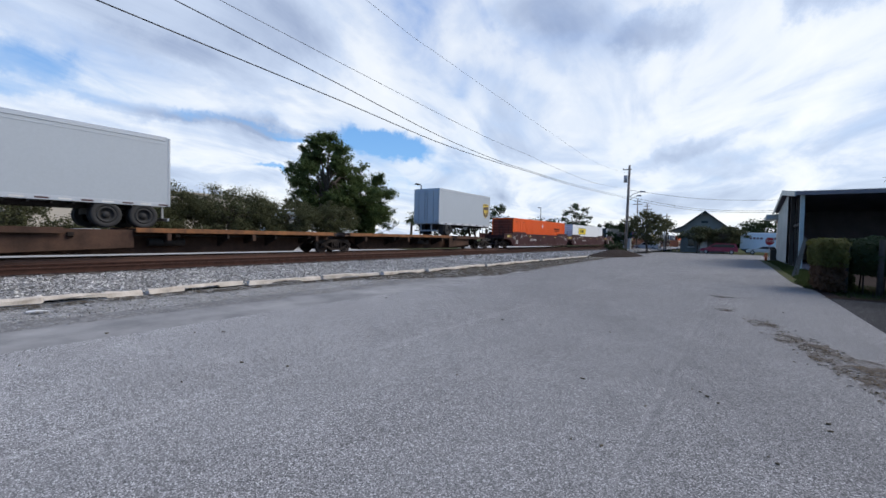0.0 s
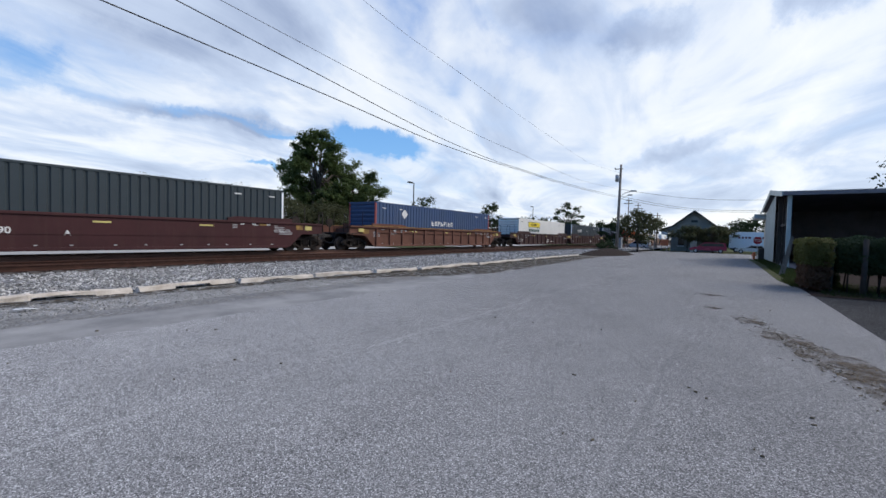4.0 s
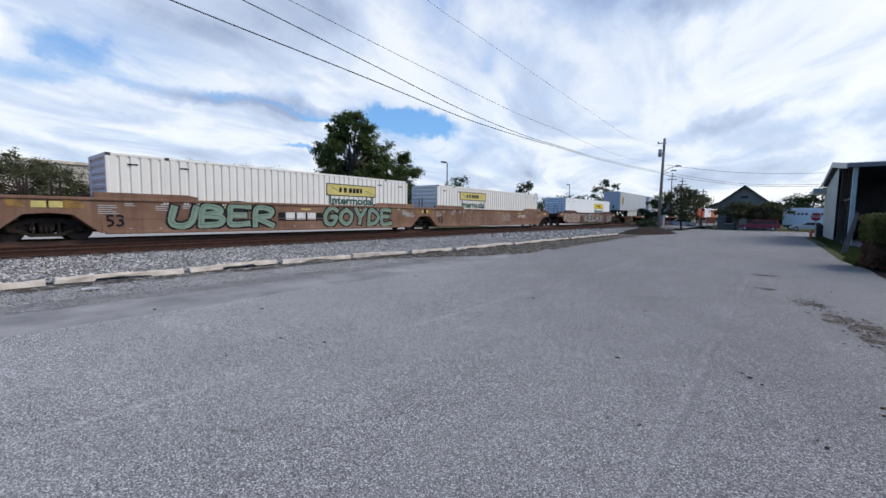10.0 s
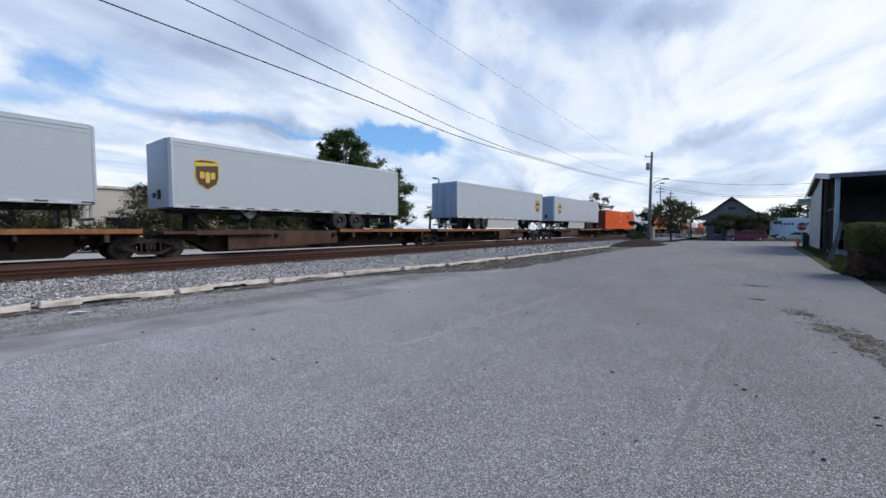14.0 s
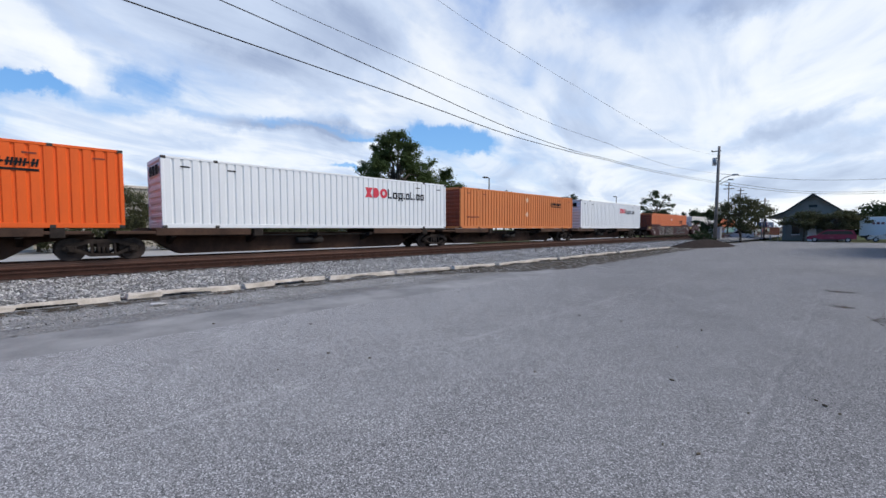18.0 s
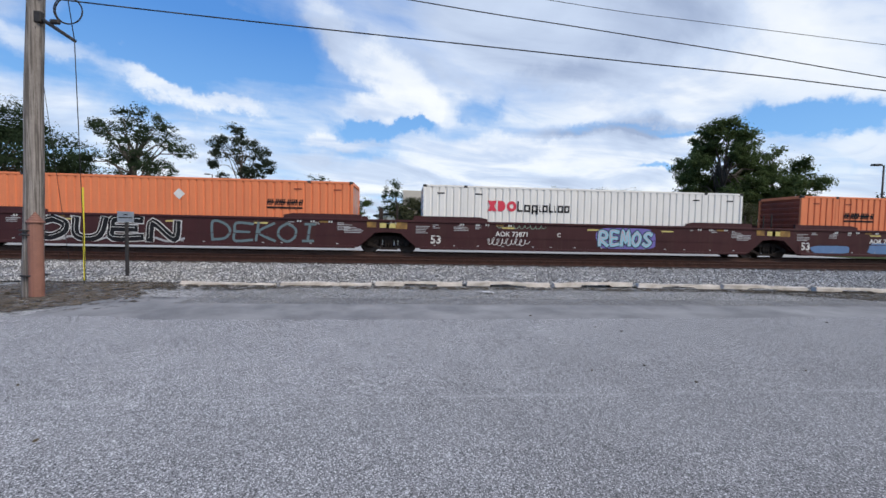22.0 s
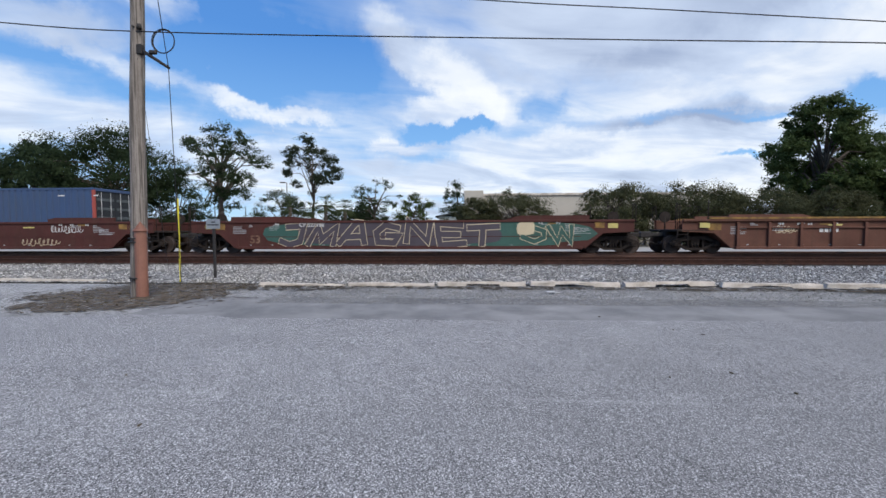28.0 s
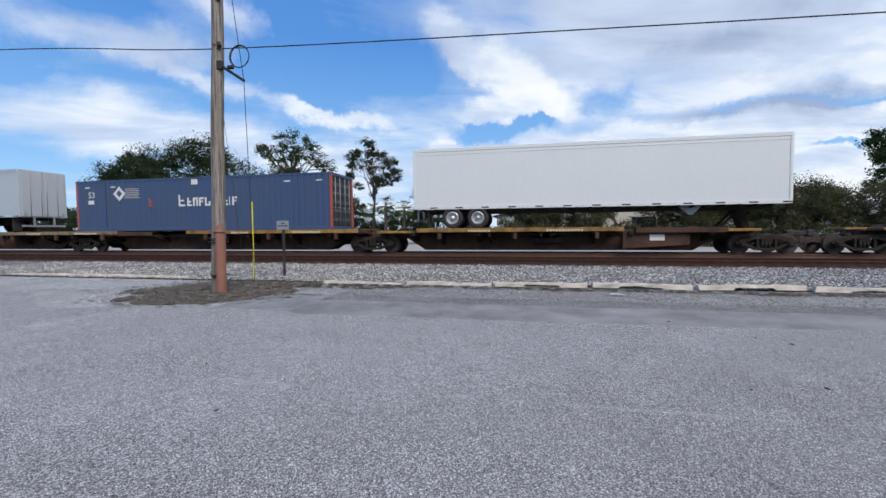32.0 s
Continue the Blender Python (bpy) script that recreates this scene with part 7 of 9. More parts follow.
mark_line(w, "B", -1.2, 1.02, 0.2)
o = container(493.31, WELL, CREAM, "white ribbed container with red marks in a brown well car")
two_tone_mark(o, -5.0, 1.72, 0.50, 1.297)
w = well_car(512.78, BROWN_CAR, "empty dull brown well car with red and pale green graffiti", BG, "bare", "joint")
car_stencils(w, 13)
number53(w, -7.9, material=CREAM)
blob(w, -6.4, -1.4, 0.36, 0.86, BRIGHT_GREEN, seed=11)
blob(w, -5.6, -2.0, 0.60, 1.46, BRIGHT_GREEN, x=1.4875, seed=12)
spray(w, "JAMER", -3.85, 0.94, 1.06, 4.3, BRIGHT_GREEN, DEEP_GREEN, 0.22, 0.03, seed=25, soft=False, lean=0.12, jolt=0.1)
for u, v in ((-5.95, 0.95), (-1.55, 0.80), (-1.4, 1.05), (-5.7, 1.2)):
    blob(w, u, u + 0.16, v, v + 0.14, CREAM_PAINT, x=1.496, seed=int(10 * v))
blob(w, -0.6, 0.7, 0.36, 1.05, POWDER_BLUE, seed=13)
blob(w, 5.0, 6.7, 0.36, 1.05, POWDER_BLUE, seed=14)
blob(w, 5.1, 5.9, 0.9, 1.4, POWDER_BLUE, x=1.4875, seed=15)
blob(w, 0.3, 5.5, 0.38, 0.62, PINK, x=1.489, seed=16)
spray(w, "FORE", 2.85, 0.92, 1.10, 5.4, CRIMSON, BLACK_PAINT, 0.31, 0.05, seed=31, soft=False, lean=0.08, jolt=0.07)
for k in range(9):
    u = 0.35 + 0.6 * k
    part("highlight", ribbon(Build(), [(u, 0.75 + 0.12 * (k % 3)), (u + 0.14 * (1 - k % 2), 1.18), (u + 0.25, 1.30)], 0.018, 1.503), WHITE_PAINT, w)
w = well_car(532.6, OXIDE, "red-brown well car with teal graffiti carrying a blue container", BG, "bare", "end")
car_stencils(w, 14)
spray(w, "UEBER", -5.6, 0.86, 0.95, 4.8, MINT, CRIMSON, 0.20, 0.045, seed=27, shine=WHITE_PAINT)
scribble(w, 3.6, 5.6, 0.4, 0.75, CREAM_PAINT, 17)
scribble(w, 5.2, 6.8, 1.0, 1.4, WHITE_PAINT, 18)
decal_bars(w, 1.488, -0.6, 0.95, (0.2, 0.2, 0.2, 0.2), 0.14, WHITE_PAINT)
o = container(532.63, WELL, BLUE, "blue ribbed container with a red post in a well car", length=14.6, post=CORAL)
glyph_row(o, 1.298, -1.4, 1.4, (0.34, 0.3, 0.28, 0.3, 0.3, 0.12, 0.3, 0.3), 0.42, WHITE_PAINT, 0.12)
glyph_row(o, 1.298, -3.6, 1.4, (0.3, 0.24, 0.3, 0.28), 0.36, CORAL, 0.12)
diamond(o, -5.6, 2.2, 0.4, 1.298)

w = well_car(555.56, OXIDE, "empty red-brown well car with plum and cream graffiti", "single well cars", "end", "end")
car_stencils(w, 15)
number53(w, -7.3, material=TAN_CAR)
blob(w, -6.3, 8.2, 0.36, 1.52, DEEP_GREEN, seed=14)
blob(w, -5.2, 4.6, 0.37, 1.53, PLUM, x=1.490, seed=16)
spray(w, "JMAGNET", -0.9, 0.94, 1.16, 10.6, PLUM, CREAM_PAINT, 0.26, 0.032, seed=4, soft=False, lean=0.10, jolt=0.12)
spray(w, "OW", 6.6, 0.9, 0.95, 2.6, DEEP_GREEN, CREAM_PAINT, 0.20, 0.03, seed=8, soft=False, jolt=0.12)
blob(w, 5.2, 6.0, 0.88, 1.5, CREAM_PAINT, x=1.500, seed=15)
mark_line(w, "CP 527106", -4.5, 1.38, 0.2, x=1.503)

w = well_car(578.7, GON_BROWN, "empty brown ribbed well car with a worn yellow top edge", "single well cars", "end", "end", True)
car_stencils(w, 16, x=1.424, high=1.32)
for s in (1, -1):
    part("deck_edge", Build().box(s * 1.38, s * 1.55, -9.4, 9.4, 1.58, 1.66), DECK_YELLOW, w, "worn yellow top edge")
scribble(w, -6.4, -5.6, 0.9, 1.3, CREAM_PAINT, 20, x=1.424)
scribble(w, 0.6, 1.7, 0.7, 1.35, WHITE_PAINT, 21, x=1.424)
decal_bars(w, 1.424, -4.6, 0.98, (0.16, 0.16, 0.16, 0.16), 0.16, WHITE_PAINT)

for place, a, z, deck, what, ol, orr in ((601.0, 592.0, 610.1, (604.2, 613.0), "a grey trailer", True, True), (619.1, 610.1, 628.2, (617.6, 627.6), "a blue container", False, True),
                                         (636.9, 628.2, 645.7, (630.6, 640.0), "a long white trailer", False, True), (658.0, 649.2, 666.8, None, "nothing", True, True)):
    c = spine_car(place, a, z, SL + what if what != "nothing" else "empty rusty spine car at the end of the train", deck, own_left=ol, own_right=orr, hitch={601.0: 593.4, 636.9: 645.0}.get(place), deck_paint=DECK_PALE if place < 605 else None, apron=what != "a blue container")
    if a in (592.0, 649.2):
        coupler(c, a - place - 1.4, -1)
    if z == 645.7:
        coupler(c, z - place + 1.4, 1)
    if deck:
        mid = (deck[0] + deck[1]) / 2 - place
        for dy, n in ((-2.2, 4), (1.4, 6)):
            decal_bars(c, 1.502, mid + dy, 1.03, (0.09,) * (2 * n), 0.10, CREAM_PAINT, "marking", 0.045)
trailer(598.85, TRAILER_GREY, "grey van trailer with a brown shield emblem on a spine car", 13.7, 1, False, -5.25, hub=DARK_STEEL, back=3.0)
o = container(618.06, SPINE, BLUE, "blue ribbed container with red posts on a spine car", post=CORAL)
letters("number", o, "53", 0.36, WHITE_PAINT, 1.298, -6.95, 2.05)
decal_bars(o, 1.298, -7.2, 1.55, (0.4,), 0.22, WHITE_PAINT, "stencil")
decal_bars(o, 1.298, -0.2, 2.5, (0.4,), 0.28, WHITE_PAINT, "stencil")
glyph_row(o, 1.298, -1.05, 1.33, (0.42,), 0.62, WHITE_PAINT)
glyph_row(o, 1.298, -0.5, 1.33, (0.30, 0.32, 0.30, 0.34, 0.28, 0.3, 0.3, 0.12, 0.3), 0.46, WHITE_PAINT, 0.07)
glyph_row(o, 1.298, -3.0, 1.35, (0.24,), 0.48, CORAL, 0.2)
diamond(o, -5.0, 2.12, 0.42, 1.298)
diamond(o, -5.0, 2.12, 0.20, 1.303, BLUE)
m = Build()
for k in range(6):
    m.box(1.298, 1.301, -4.7 + 0.02 * k, -3.6 - 0.1 * (k % 2), 1.85 + 0.1 * k, 1.90 + 0.1 * k)
part("mark", m, SILVER, o, "pale speed lines")
trailer(638.5, TRAILER_WHITE, "long white van trailer on a spine car", 16.15, -1, False)

# ---- beside the road: kerb stops, poles, wires ----
def kerb_x(y):
    return -10.6 + 0.006 * (y - 4) ** 2 * (y < 4) * 0.3 + max(0.0, min(y - 6, 8)) * 0.085 + max(0.0, y - 14) * 0.004


def stop_mesh(seed):
    """A concrete wheel stop with chamfered edges, a drain notch and chipped ends."""
    rng = random.Random(seed)
    h = 1.10
    prof = [(-0.09, 0.0), (0.09, 0.0), (0.075, 0.10), (0.05, 0.125), (-0.05, 0.125), (-0.075, 0.10)]
    b = Build()
    n0, n1 = rng.uniform(-0.50, -0.34), rng.uniform(0.30, 0.46)
    cuts = [-h, -0.8, n0 - 0.04, n0, 0.5 * (n0 + n1), n1, n1 + 0.04, 0.8, h]
    lifts = [0, 0, 0, 0.06, 0.065, 0.06, 0, 0, 0]
    rings = []
    for y, up in zip(cuts, lifts):
        ring = []
        for x, z in prof:
            z = max(z, up) if z == 0.0 else z
            ring.append((x + rng.uniform(-0.014, 0.014), y + rng.uniform(-0.03, 0.03), z + (rng.uniform(-0.03, 0.004) if z > 0.05 else 0)))
        rings.append(ring)
    m = len(prof)
    b.v = [p for r in rings for p in r]
    for j in range(len(rings) - 1):
        for i in range(m):
            k = (i + 1) % m
            b.f.append((j * m + i, j * m + k, (j + 1) * m + k, (j + 1) * m + i))
    b.f += [tuple(range(m)), tuple(len(b.v) - m + i for i in range(m))]
    b.s = [False] * len(b.f)
    return b.mesh("wheel_stop", CONCRETE)


STOPS = [stop_mesh(s) for s in range(5)]
rng = random.Random(21)
for k in list(range(-7, -4)) + list(range(-2, 15)):
    y = 0.2 + 2.32 * k
    lie = kerb_x(y) if k > -4 else -10.95
    slope = math.degrees(math.atan2(kerb_x(y + 0.5) - kerb_x(y - 0.5), 1.0)) if k > -4 else -2
    ob = solid("wheel_stop", STOPS[k % 5], None, pose(lie + rng.uniform(-0.09, 0.09), y, 0.01 - (0.04 if k < -4 else 0.055 if k < 0 else 0.0) + fall(y), rng.uniform(-1, 1), rng.uniform(-3, 3), -slope + rng.uniform(-3.0, 3.0)),
               "weathered pale concrete wheel stop, chipped and notched, beside ballast", "wheel stop", "concrete stops along the railway")


def litter():
    b = Build()
    r = random.Random(2)
    n = 9
    pts = [(0.17 * math.cos(2 * math.pi * i / n) * r.uniform(0.6, 1.1), 0.10 * math.sin(2 * math.pi * i / n) * r.uniform(0.6, 1.1)) for i in range(n)]
    b.v = [(0, 0, 0.05)] + [(x, y, r.uniform(0.012, 0.05)) for x, y in pts]
    b.f = [(0, i + 1, (i + 1) % n + 1) for i in range(n)]
    b.s = [False] * n
    solid("paper_scrap", b, WHITE_PAINT, pose(-9.45, 1.75, 0.0, 0, 0, 60), "crumpled white paper scrap lying on the gravel", "litter")


litter()


def debris():
    """Twigs and dead leaves on the road."""
    b = Build()
    r = random.Random(12)
    spots = [(-1.17, 4.36), (-0.84, 3.01), (-0.64, 3.05), (-4.74, 6.95), (-0.16, 4.7), (-0.23, 4.74), (-0.01, 4.48), (-0.1, 4.6), (0.71, 4.37), (0.72, 4.53), (0.34, 3.51), (0.3, 3.6)]
    for x, y in spots + [(r.uniform(-7, 1), r.uniform(-4, 12)) for _ in range(30)]:
        a, s = r.uniform(0, 3.1), r.uniform(0.008, 0.026)
        ca, sa = math.cos(a) * s, math.sin(a) * s
        b.slab([(x - ca, y - sa), (x + sa * 0.4, y - ca * 0.4), (x + ca, y + sa), (x - sa * 0.4, y + ca * 0.4)], "z", 0.002, 0.008 + r.uniform(0, 0.01))
    tagged(solid("leaf_litter", b, DIRT, Matrix(), "dry leaves and twigs scattered on the road", "leaf litter"), kind="stuff")
    # washed-out soil along the right edge
    for n, (x, y, sx, sy, rot) in enumerate(((0.48, 9.4, 0.18, 0.34, 20), (0.92, 7.9, 0.24, 0.6, 25), (1.22, 6.9, 0.32, 0.8, 12), (1.50, 6.0, 0.38, 0.8, 4), (1.65, 5.2, 0.34, 0.7, 0), (-0.25, 13.2, 0.34, 0.22, 0), (-0.09, 10.7, 0.18, 0.2, 0))):
        c = Build()
        seg = 30
        c.v = [(0, 0, 0.016)]
        for ring in (0.5, 1.0):
            for i in range(seg):
                q = 2 * math.pi * i / seg
                k = ring * (1 + 0.45 * noise.noise((math.cos(q) * 2.6, math.sin(q) * 2.6, n * 5.0 + ring)))
                c.v.append((sx * k * math.cos(q), sy * k * math.sin(q), 0.013 if ring < 1 else 0.003))
        c.f = [(0, 1 + i, 1 + (i + 1) % seg) for i in range(seg)] + [(1 + i, 1 + seg + i, 1 + seg + (i + 1) % seg, 1 + (i + 1) % seg) for i in range(seg)]
        c.s = [True] * len(c.f)
        solid("soil_spill", c, SPILT_SOIL, pose(x, y, 0.0, 0, 0, rot), "brown soil and leaf debris washed onto the asphalt", "soil", "soil along the road's edge", "stuff")
    rr = random.Random(33)
    f = Build()
    for i in range(420):
        k = rr.random()
        x, y = 0.35 + 1.2 * k + rr.gauss(0, 0.14), 9.9 - 4.6 * k + rr.gauss(0, 0.3)
        s, a = rr.uniform(0.008, 0.03), rr.uniform(0, 3.1)
        ca, sa = math.cos(a) * s, math.sin(a) * s
        f.face([(x - ca, y - sa, 0.006), (x + sa * 0.5, y - ca * 0.5, 0.012), (x + ca, y + sa, 0.008), (x - sa * 0.5, y + ca * 0.5, 0.016)])
    for i in range(500):
        a, k = rr.uniform(0, 6.28), rr.random() ** 0.5
        x, y = -9.05 + 2.4 * k * math.cos(a), -7.5 + 2.3 * k * math.sin(a)
        s, a = rr.uniform(0.012, 0.045), rr.uniform(0, 3.1)
        ca, sa = math.cos(a) * s, math.sin(a) * s
        z = 0.012 + 0.055 * max(0.0, 1 - k * k)
        f.face([(x - ca, y - sa, z), (x + sa * 0.5, y - ca * 0.5, z + 0.012), (x + ca, y + sa, z), (x - sa * 0.5, y + ca * 0.5, z + 0.02)])
    solid("dead_leaves", f, DIRT, Matrix(), "dead brown leaves lying on soil and asphalt", "leaf litter", kind="stuff")


debris()


def near_pole():
    p = thing("utility_pole", pose(-8.5, -7.2, 0), "weathered grey wooden utility pole with brown cable guard", "utility pole")
    b = Build()
    n, seg = 24, 20
    for i in range(n + 1):
        z = 9.6 * i / n - 0.05
        for k in range(seg):
            a = 2 * math.pi * k / seg
            r = (0.158 - 0.0052 * z) * (1 + 0.025 * noise.noise((math.cos(a) * 3, math.sin(a) * 3, z * 0.3)))
            b.v.append((0.006 * math.sin(z * 2) + r * math.cos(a), 0.03 * z + 0.008 * math.sin(z * 1.3) + r * math.sin(a), z))
    for i in range(n):
        for k in range(seg):
            j = (k + 1) % seg
            b.f.append((i * seg + k, i * seg + j, (i + 1) * seg + j, (i + 1) * seg + k))
            b.s.append(True)
    b.f.append(tuple(n * seg + k for k in range(seg)))
    b.s.append(False)
    part("post", b, POLE_WOOD, p)
    b = Build()
    out = [(0.115 * math.cos(a), 0.115 * math.sin(a)) for a in [math.pi * (-0.62 + 1.24 * k / 10) for k in range(11)]]
    b.slab([(0.10 + u, 0.16 + v) for u, v in out], "z", -0.05, 1.42)
    for k in range(5):
        s0, s1 = 1 - 0.19 * k, 1 - 0.19 * (k + 1)
        b.tube((0.10, 0.16, 1.42 + 0.04 * k), (0.10, 0.16, 1.42 + 0.04 * (k + 1)), 0.145 * s0, 0.145 * s1, 14)
    part("cable_guard", b, GUARD, p, "brown plastic cable guard with a cone top")
    for z in (0.42, 1.18, 1.26):
        part("strap", Build().tube((0.03, 0.07, z), (0.03, 0.07, z + 0.025), 0.2, 0.2, 18), DARK_STEEL, p)
    b = Build()
    b.tube((0.05, 0.30, 5.17), (0.25, 1.02, 4.72), 0.035, 0.03, 10)
    b.box(0.02, 0.12, 0.22, 0.34, 5.08, 5.28, 0.01)
    b.box(0.09, 0.17, 0.52, 0.68, 5.05, 5.13, 0.02)
    part("guy_strut", b, DARK_STEEL, p, "steel strut of a sidewalk guy")
    b = Build()
    b.tube((0.16, 0.2, 5.62), (-0.16, 0.2, 5.62), 0.02, 0.02, 8)
    b.tube((0.1, 0.3, 5.58), (0.1, 0.3, 5.68), 0.05, 0.04, 8)
    b.tube((0.1, 0.3, 6.6), (0.1, 0.3, 6.7), 0.05, 0.04, 8)
    part("insulator", b, DARK_STEEL, p)
    b = Build()
    b.path([(0.1, 0.30, 9.3), (0.26, 1.02, 4.72)], 0.008, 5)
    b.path([(0.26, 1.02, 4.72), (-2.15, -0.62, 0.05)], 0.008, 5)
    b.path([(0.12, 0.25, 5.0), (-3.0, -1.6, 0.3)], 0.005, 4)
    part("guy_wire", b, CABLE, p)
    b = Build()
    for turn in range(2):
        for k in range(20):
            a0, a1 = 2 * math.pi * k / 20, 2 * math.pi * (k + 1) / 20
            r = 0.235 + 0.012 * turn
            b.path([(0.02 * turn, 0.74 + r * math.cos(a0), 5.36 + r * math.sin(a0)), (0.02 * turn, 0.74 + r * math.cos(a1), 5.36 + r * math.sin(a1))], 0.011, 5)
    part("cable_coil", b, CABLE, p, "coil of spare black cable")
    m = thing("guy_marker", pose(-10.66, -7.85, 0), "bright yellow plastic guy-wire marker", "guy marker")
    b = Build()
    b.slab([(0.024 * math.cos(a), 0.024 * math.sin(a)) for a in [2 * math.pi * k / 10 for k in range(8)]], "z", 0.06, 2.28)
    part("sleeve", b, YELLOW, m)
    part("anchor_rod", Build().tube((0, 0, -0.1), (0, 0, 0.16), 0.012, 0.012, 8), DARK_STEEL, m)
    s = thing("small_sign", pose(-11.8, -7.6, 0), "small blank grey sign plate on a steel post", "sign")
    part("post", Build().box(-0.03, 0.03, -0.035, 0.035, -0.1, 1.55, 0.006), DARK_STEEL, s)
    part("plate", Build().box(0.032, 0.04, -0.21, 0.21, 1.48, 1.76, 0.003), STEEL, s)
    part("stencil", Build().box(0.041, 0.043, -0.05, 0.06, 1.66, 1.69).box(0.041, 0.043, -0.17, 0.17, 1.58, 1.61), DARK_STEEL, s)


near_pole()


def far_pole():
    p = thing("utility_pole", pose(-10.65, 52, fall(52)), "tall weathered utility pole with a street lamp and transformer", "utility pole")
    part("post", Build().tube((0, 0, -0.2), (0.15, 0, 10.4), 0.19, 0.12, 14), POLE_WOOD, p)
    b = Build()
    b.tube((-0.22, -0.1, 8.4), (-0.22, -0.1, 9.2), 0.2, 0.2, 14)
    part("transformer", b, STEEL, p)
    b = Build()
    b.path([(-0.55, 0, 9.9), (0.35, 0, 9.9)], 0.05)
    b.tube((-0.5, 0, 9.9), (-0.5, 0, 10.1), 0.06, 0.04, 8)
    part("cross_arm", b, DARK_STEEL, p)
    lamp = part("lamp_arm", Build().path([(0.1, 0, 6.6), (0.7, 0, 7.05), (1.4, 0, 7.25)], 0.035), STEEL, p)
    part("lamp_head", Build().slab([(1.35, 7.18), (1.95, 7.2), (1.9, 7.32), (1.4, 7.36)], "y", -0.14, 0.14), STEEL, lamp)
    part("lamp_head", Build().slab([(1.0, 6.75), (1.5, 6.72), (1.5, 6.86), (1.05, 6.88)], "y", -0.12, 0.12), STEEL, lamp)
    part("lamp_arm", Build().path([(0.1, 0, 6.3), (1.1, 0, 6.8)], 0.03), STEEL, p)


far_pole()


def wire(points, r, label):
    """A sagging cable through the given places."""
    b = Build()
    c = [Vector(p) for p in points]
    pts = []
    for i in range(len(c) - 1):
        p0, p1, p2, p3 = c[max(i - 1, 0)], c[i], c[i + 1], c[min(i + 2, len(c) - 1)]
        for k in range(10):
            t = k / 10
            pts.append(0.5 * ((2 * p1) + (p2 - p0) * t + (2 * p0 - 5 * p1 + 4 * p2 - p3) * t * t + (3 * p1 - p0 - 3 * p2 + p3) * t ** 3))
    pts.append(c[-1])
    b.path([tuple(p) for p in pts], r, 5)
    solid("overhead_cable", b, CABLE, Matrix(), label, "cable", "overhead cables")


wire([(-8.7, -60, 8.4), (-8.6, -30, 7.2), (-8.45, -13.4, 6.14), (-8.4, -7.0, 5.54), (-8.6, 2.33, 5.18), (-8.6, 7.4, 4.96), (-8.6, 11.8, 4.73), (-8.7, 16.5, 4.75), (-8.8, 20.4, 4.85), (-9.2, 29, 5.1), (-10.4, 52, 6.25)], 0.0125, "thick black cable sagging between utility poles")
wire([(-8.7, -60, 10.0), (-8.5, -16, 8.3), (-8.4, -7.0, 6.68), (-8.6, 0.2, 6.01), (-8.6, 3.6, 5.71), (-8.6, 7.4, 5.37), (-8.6, 11.8, 4.97), (-8.7, 16.5, 4.84), (-8.8, 20.4, 4.92), (-9.2, 29, 5.2), (-10.4, 52, 6.4)], 0.011, "black cable sagging between utility poles")
wire([(-8.7, -60, 10.4), (-8.5, -20, 8.2), (-8.4, -7.0, 7.05), (-8.6, 2.57, 6.25), (-8.6, 6.3, 6.0), (-8.7, 14.8, 5.66), (-8.8, 20.3, 5.68), (-8.95, 23.5, 5.68), (-9.5, 34, 6.0), (-10.5, 52, 7.3)], 0.0062, "thin cable sagging between utility poles")
wire([(-8.6, -60, 10.2), (-8.4, -7.0, 9.5), (-8.6, 8.34, 7.98), (-8.6, 12, 7.72), (-8.7, 18.4, 7.53), (-8.85, 24, 7.45), (-9.6, 36, 7.75), (-10.5, 52, 9.2)], 0.0048, "thin bare wire between utility poles")
for z, zz in ((7.3, 6.6), (6.5, 5.4), (6.2, 5.2)):
    wire([(-10.5, 52, z), (-4, 58, zz), (4, 62, zz - 0.1), (20, 70, z)], 0.018, "black service cable running to the far buildings")


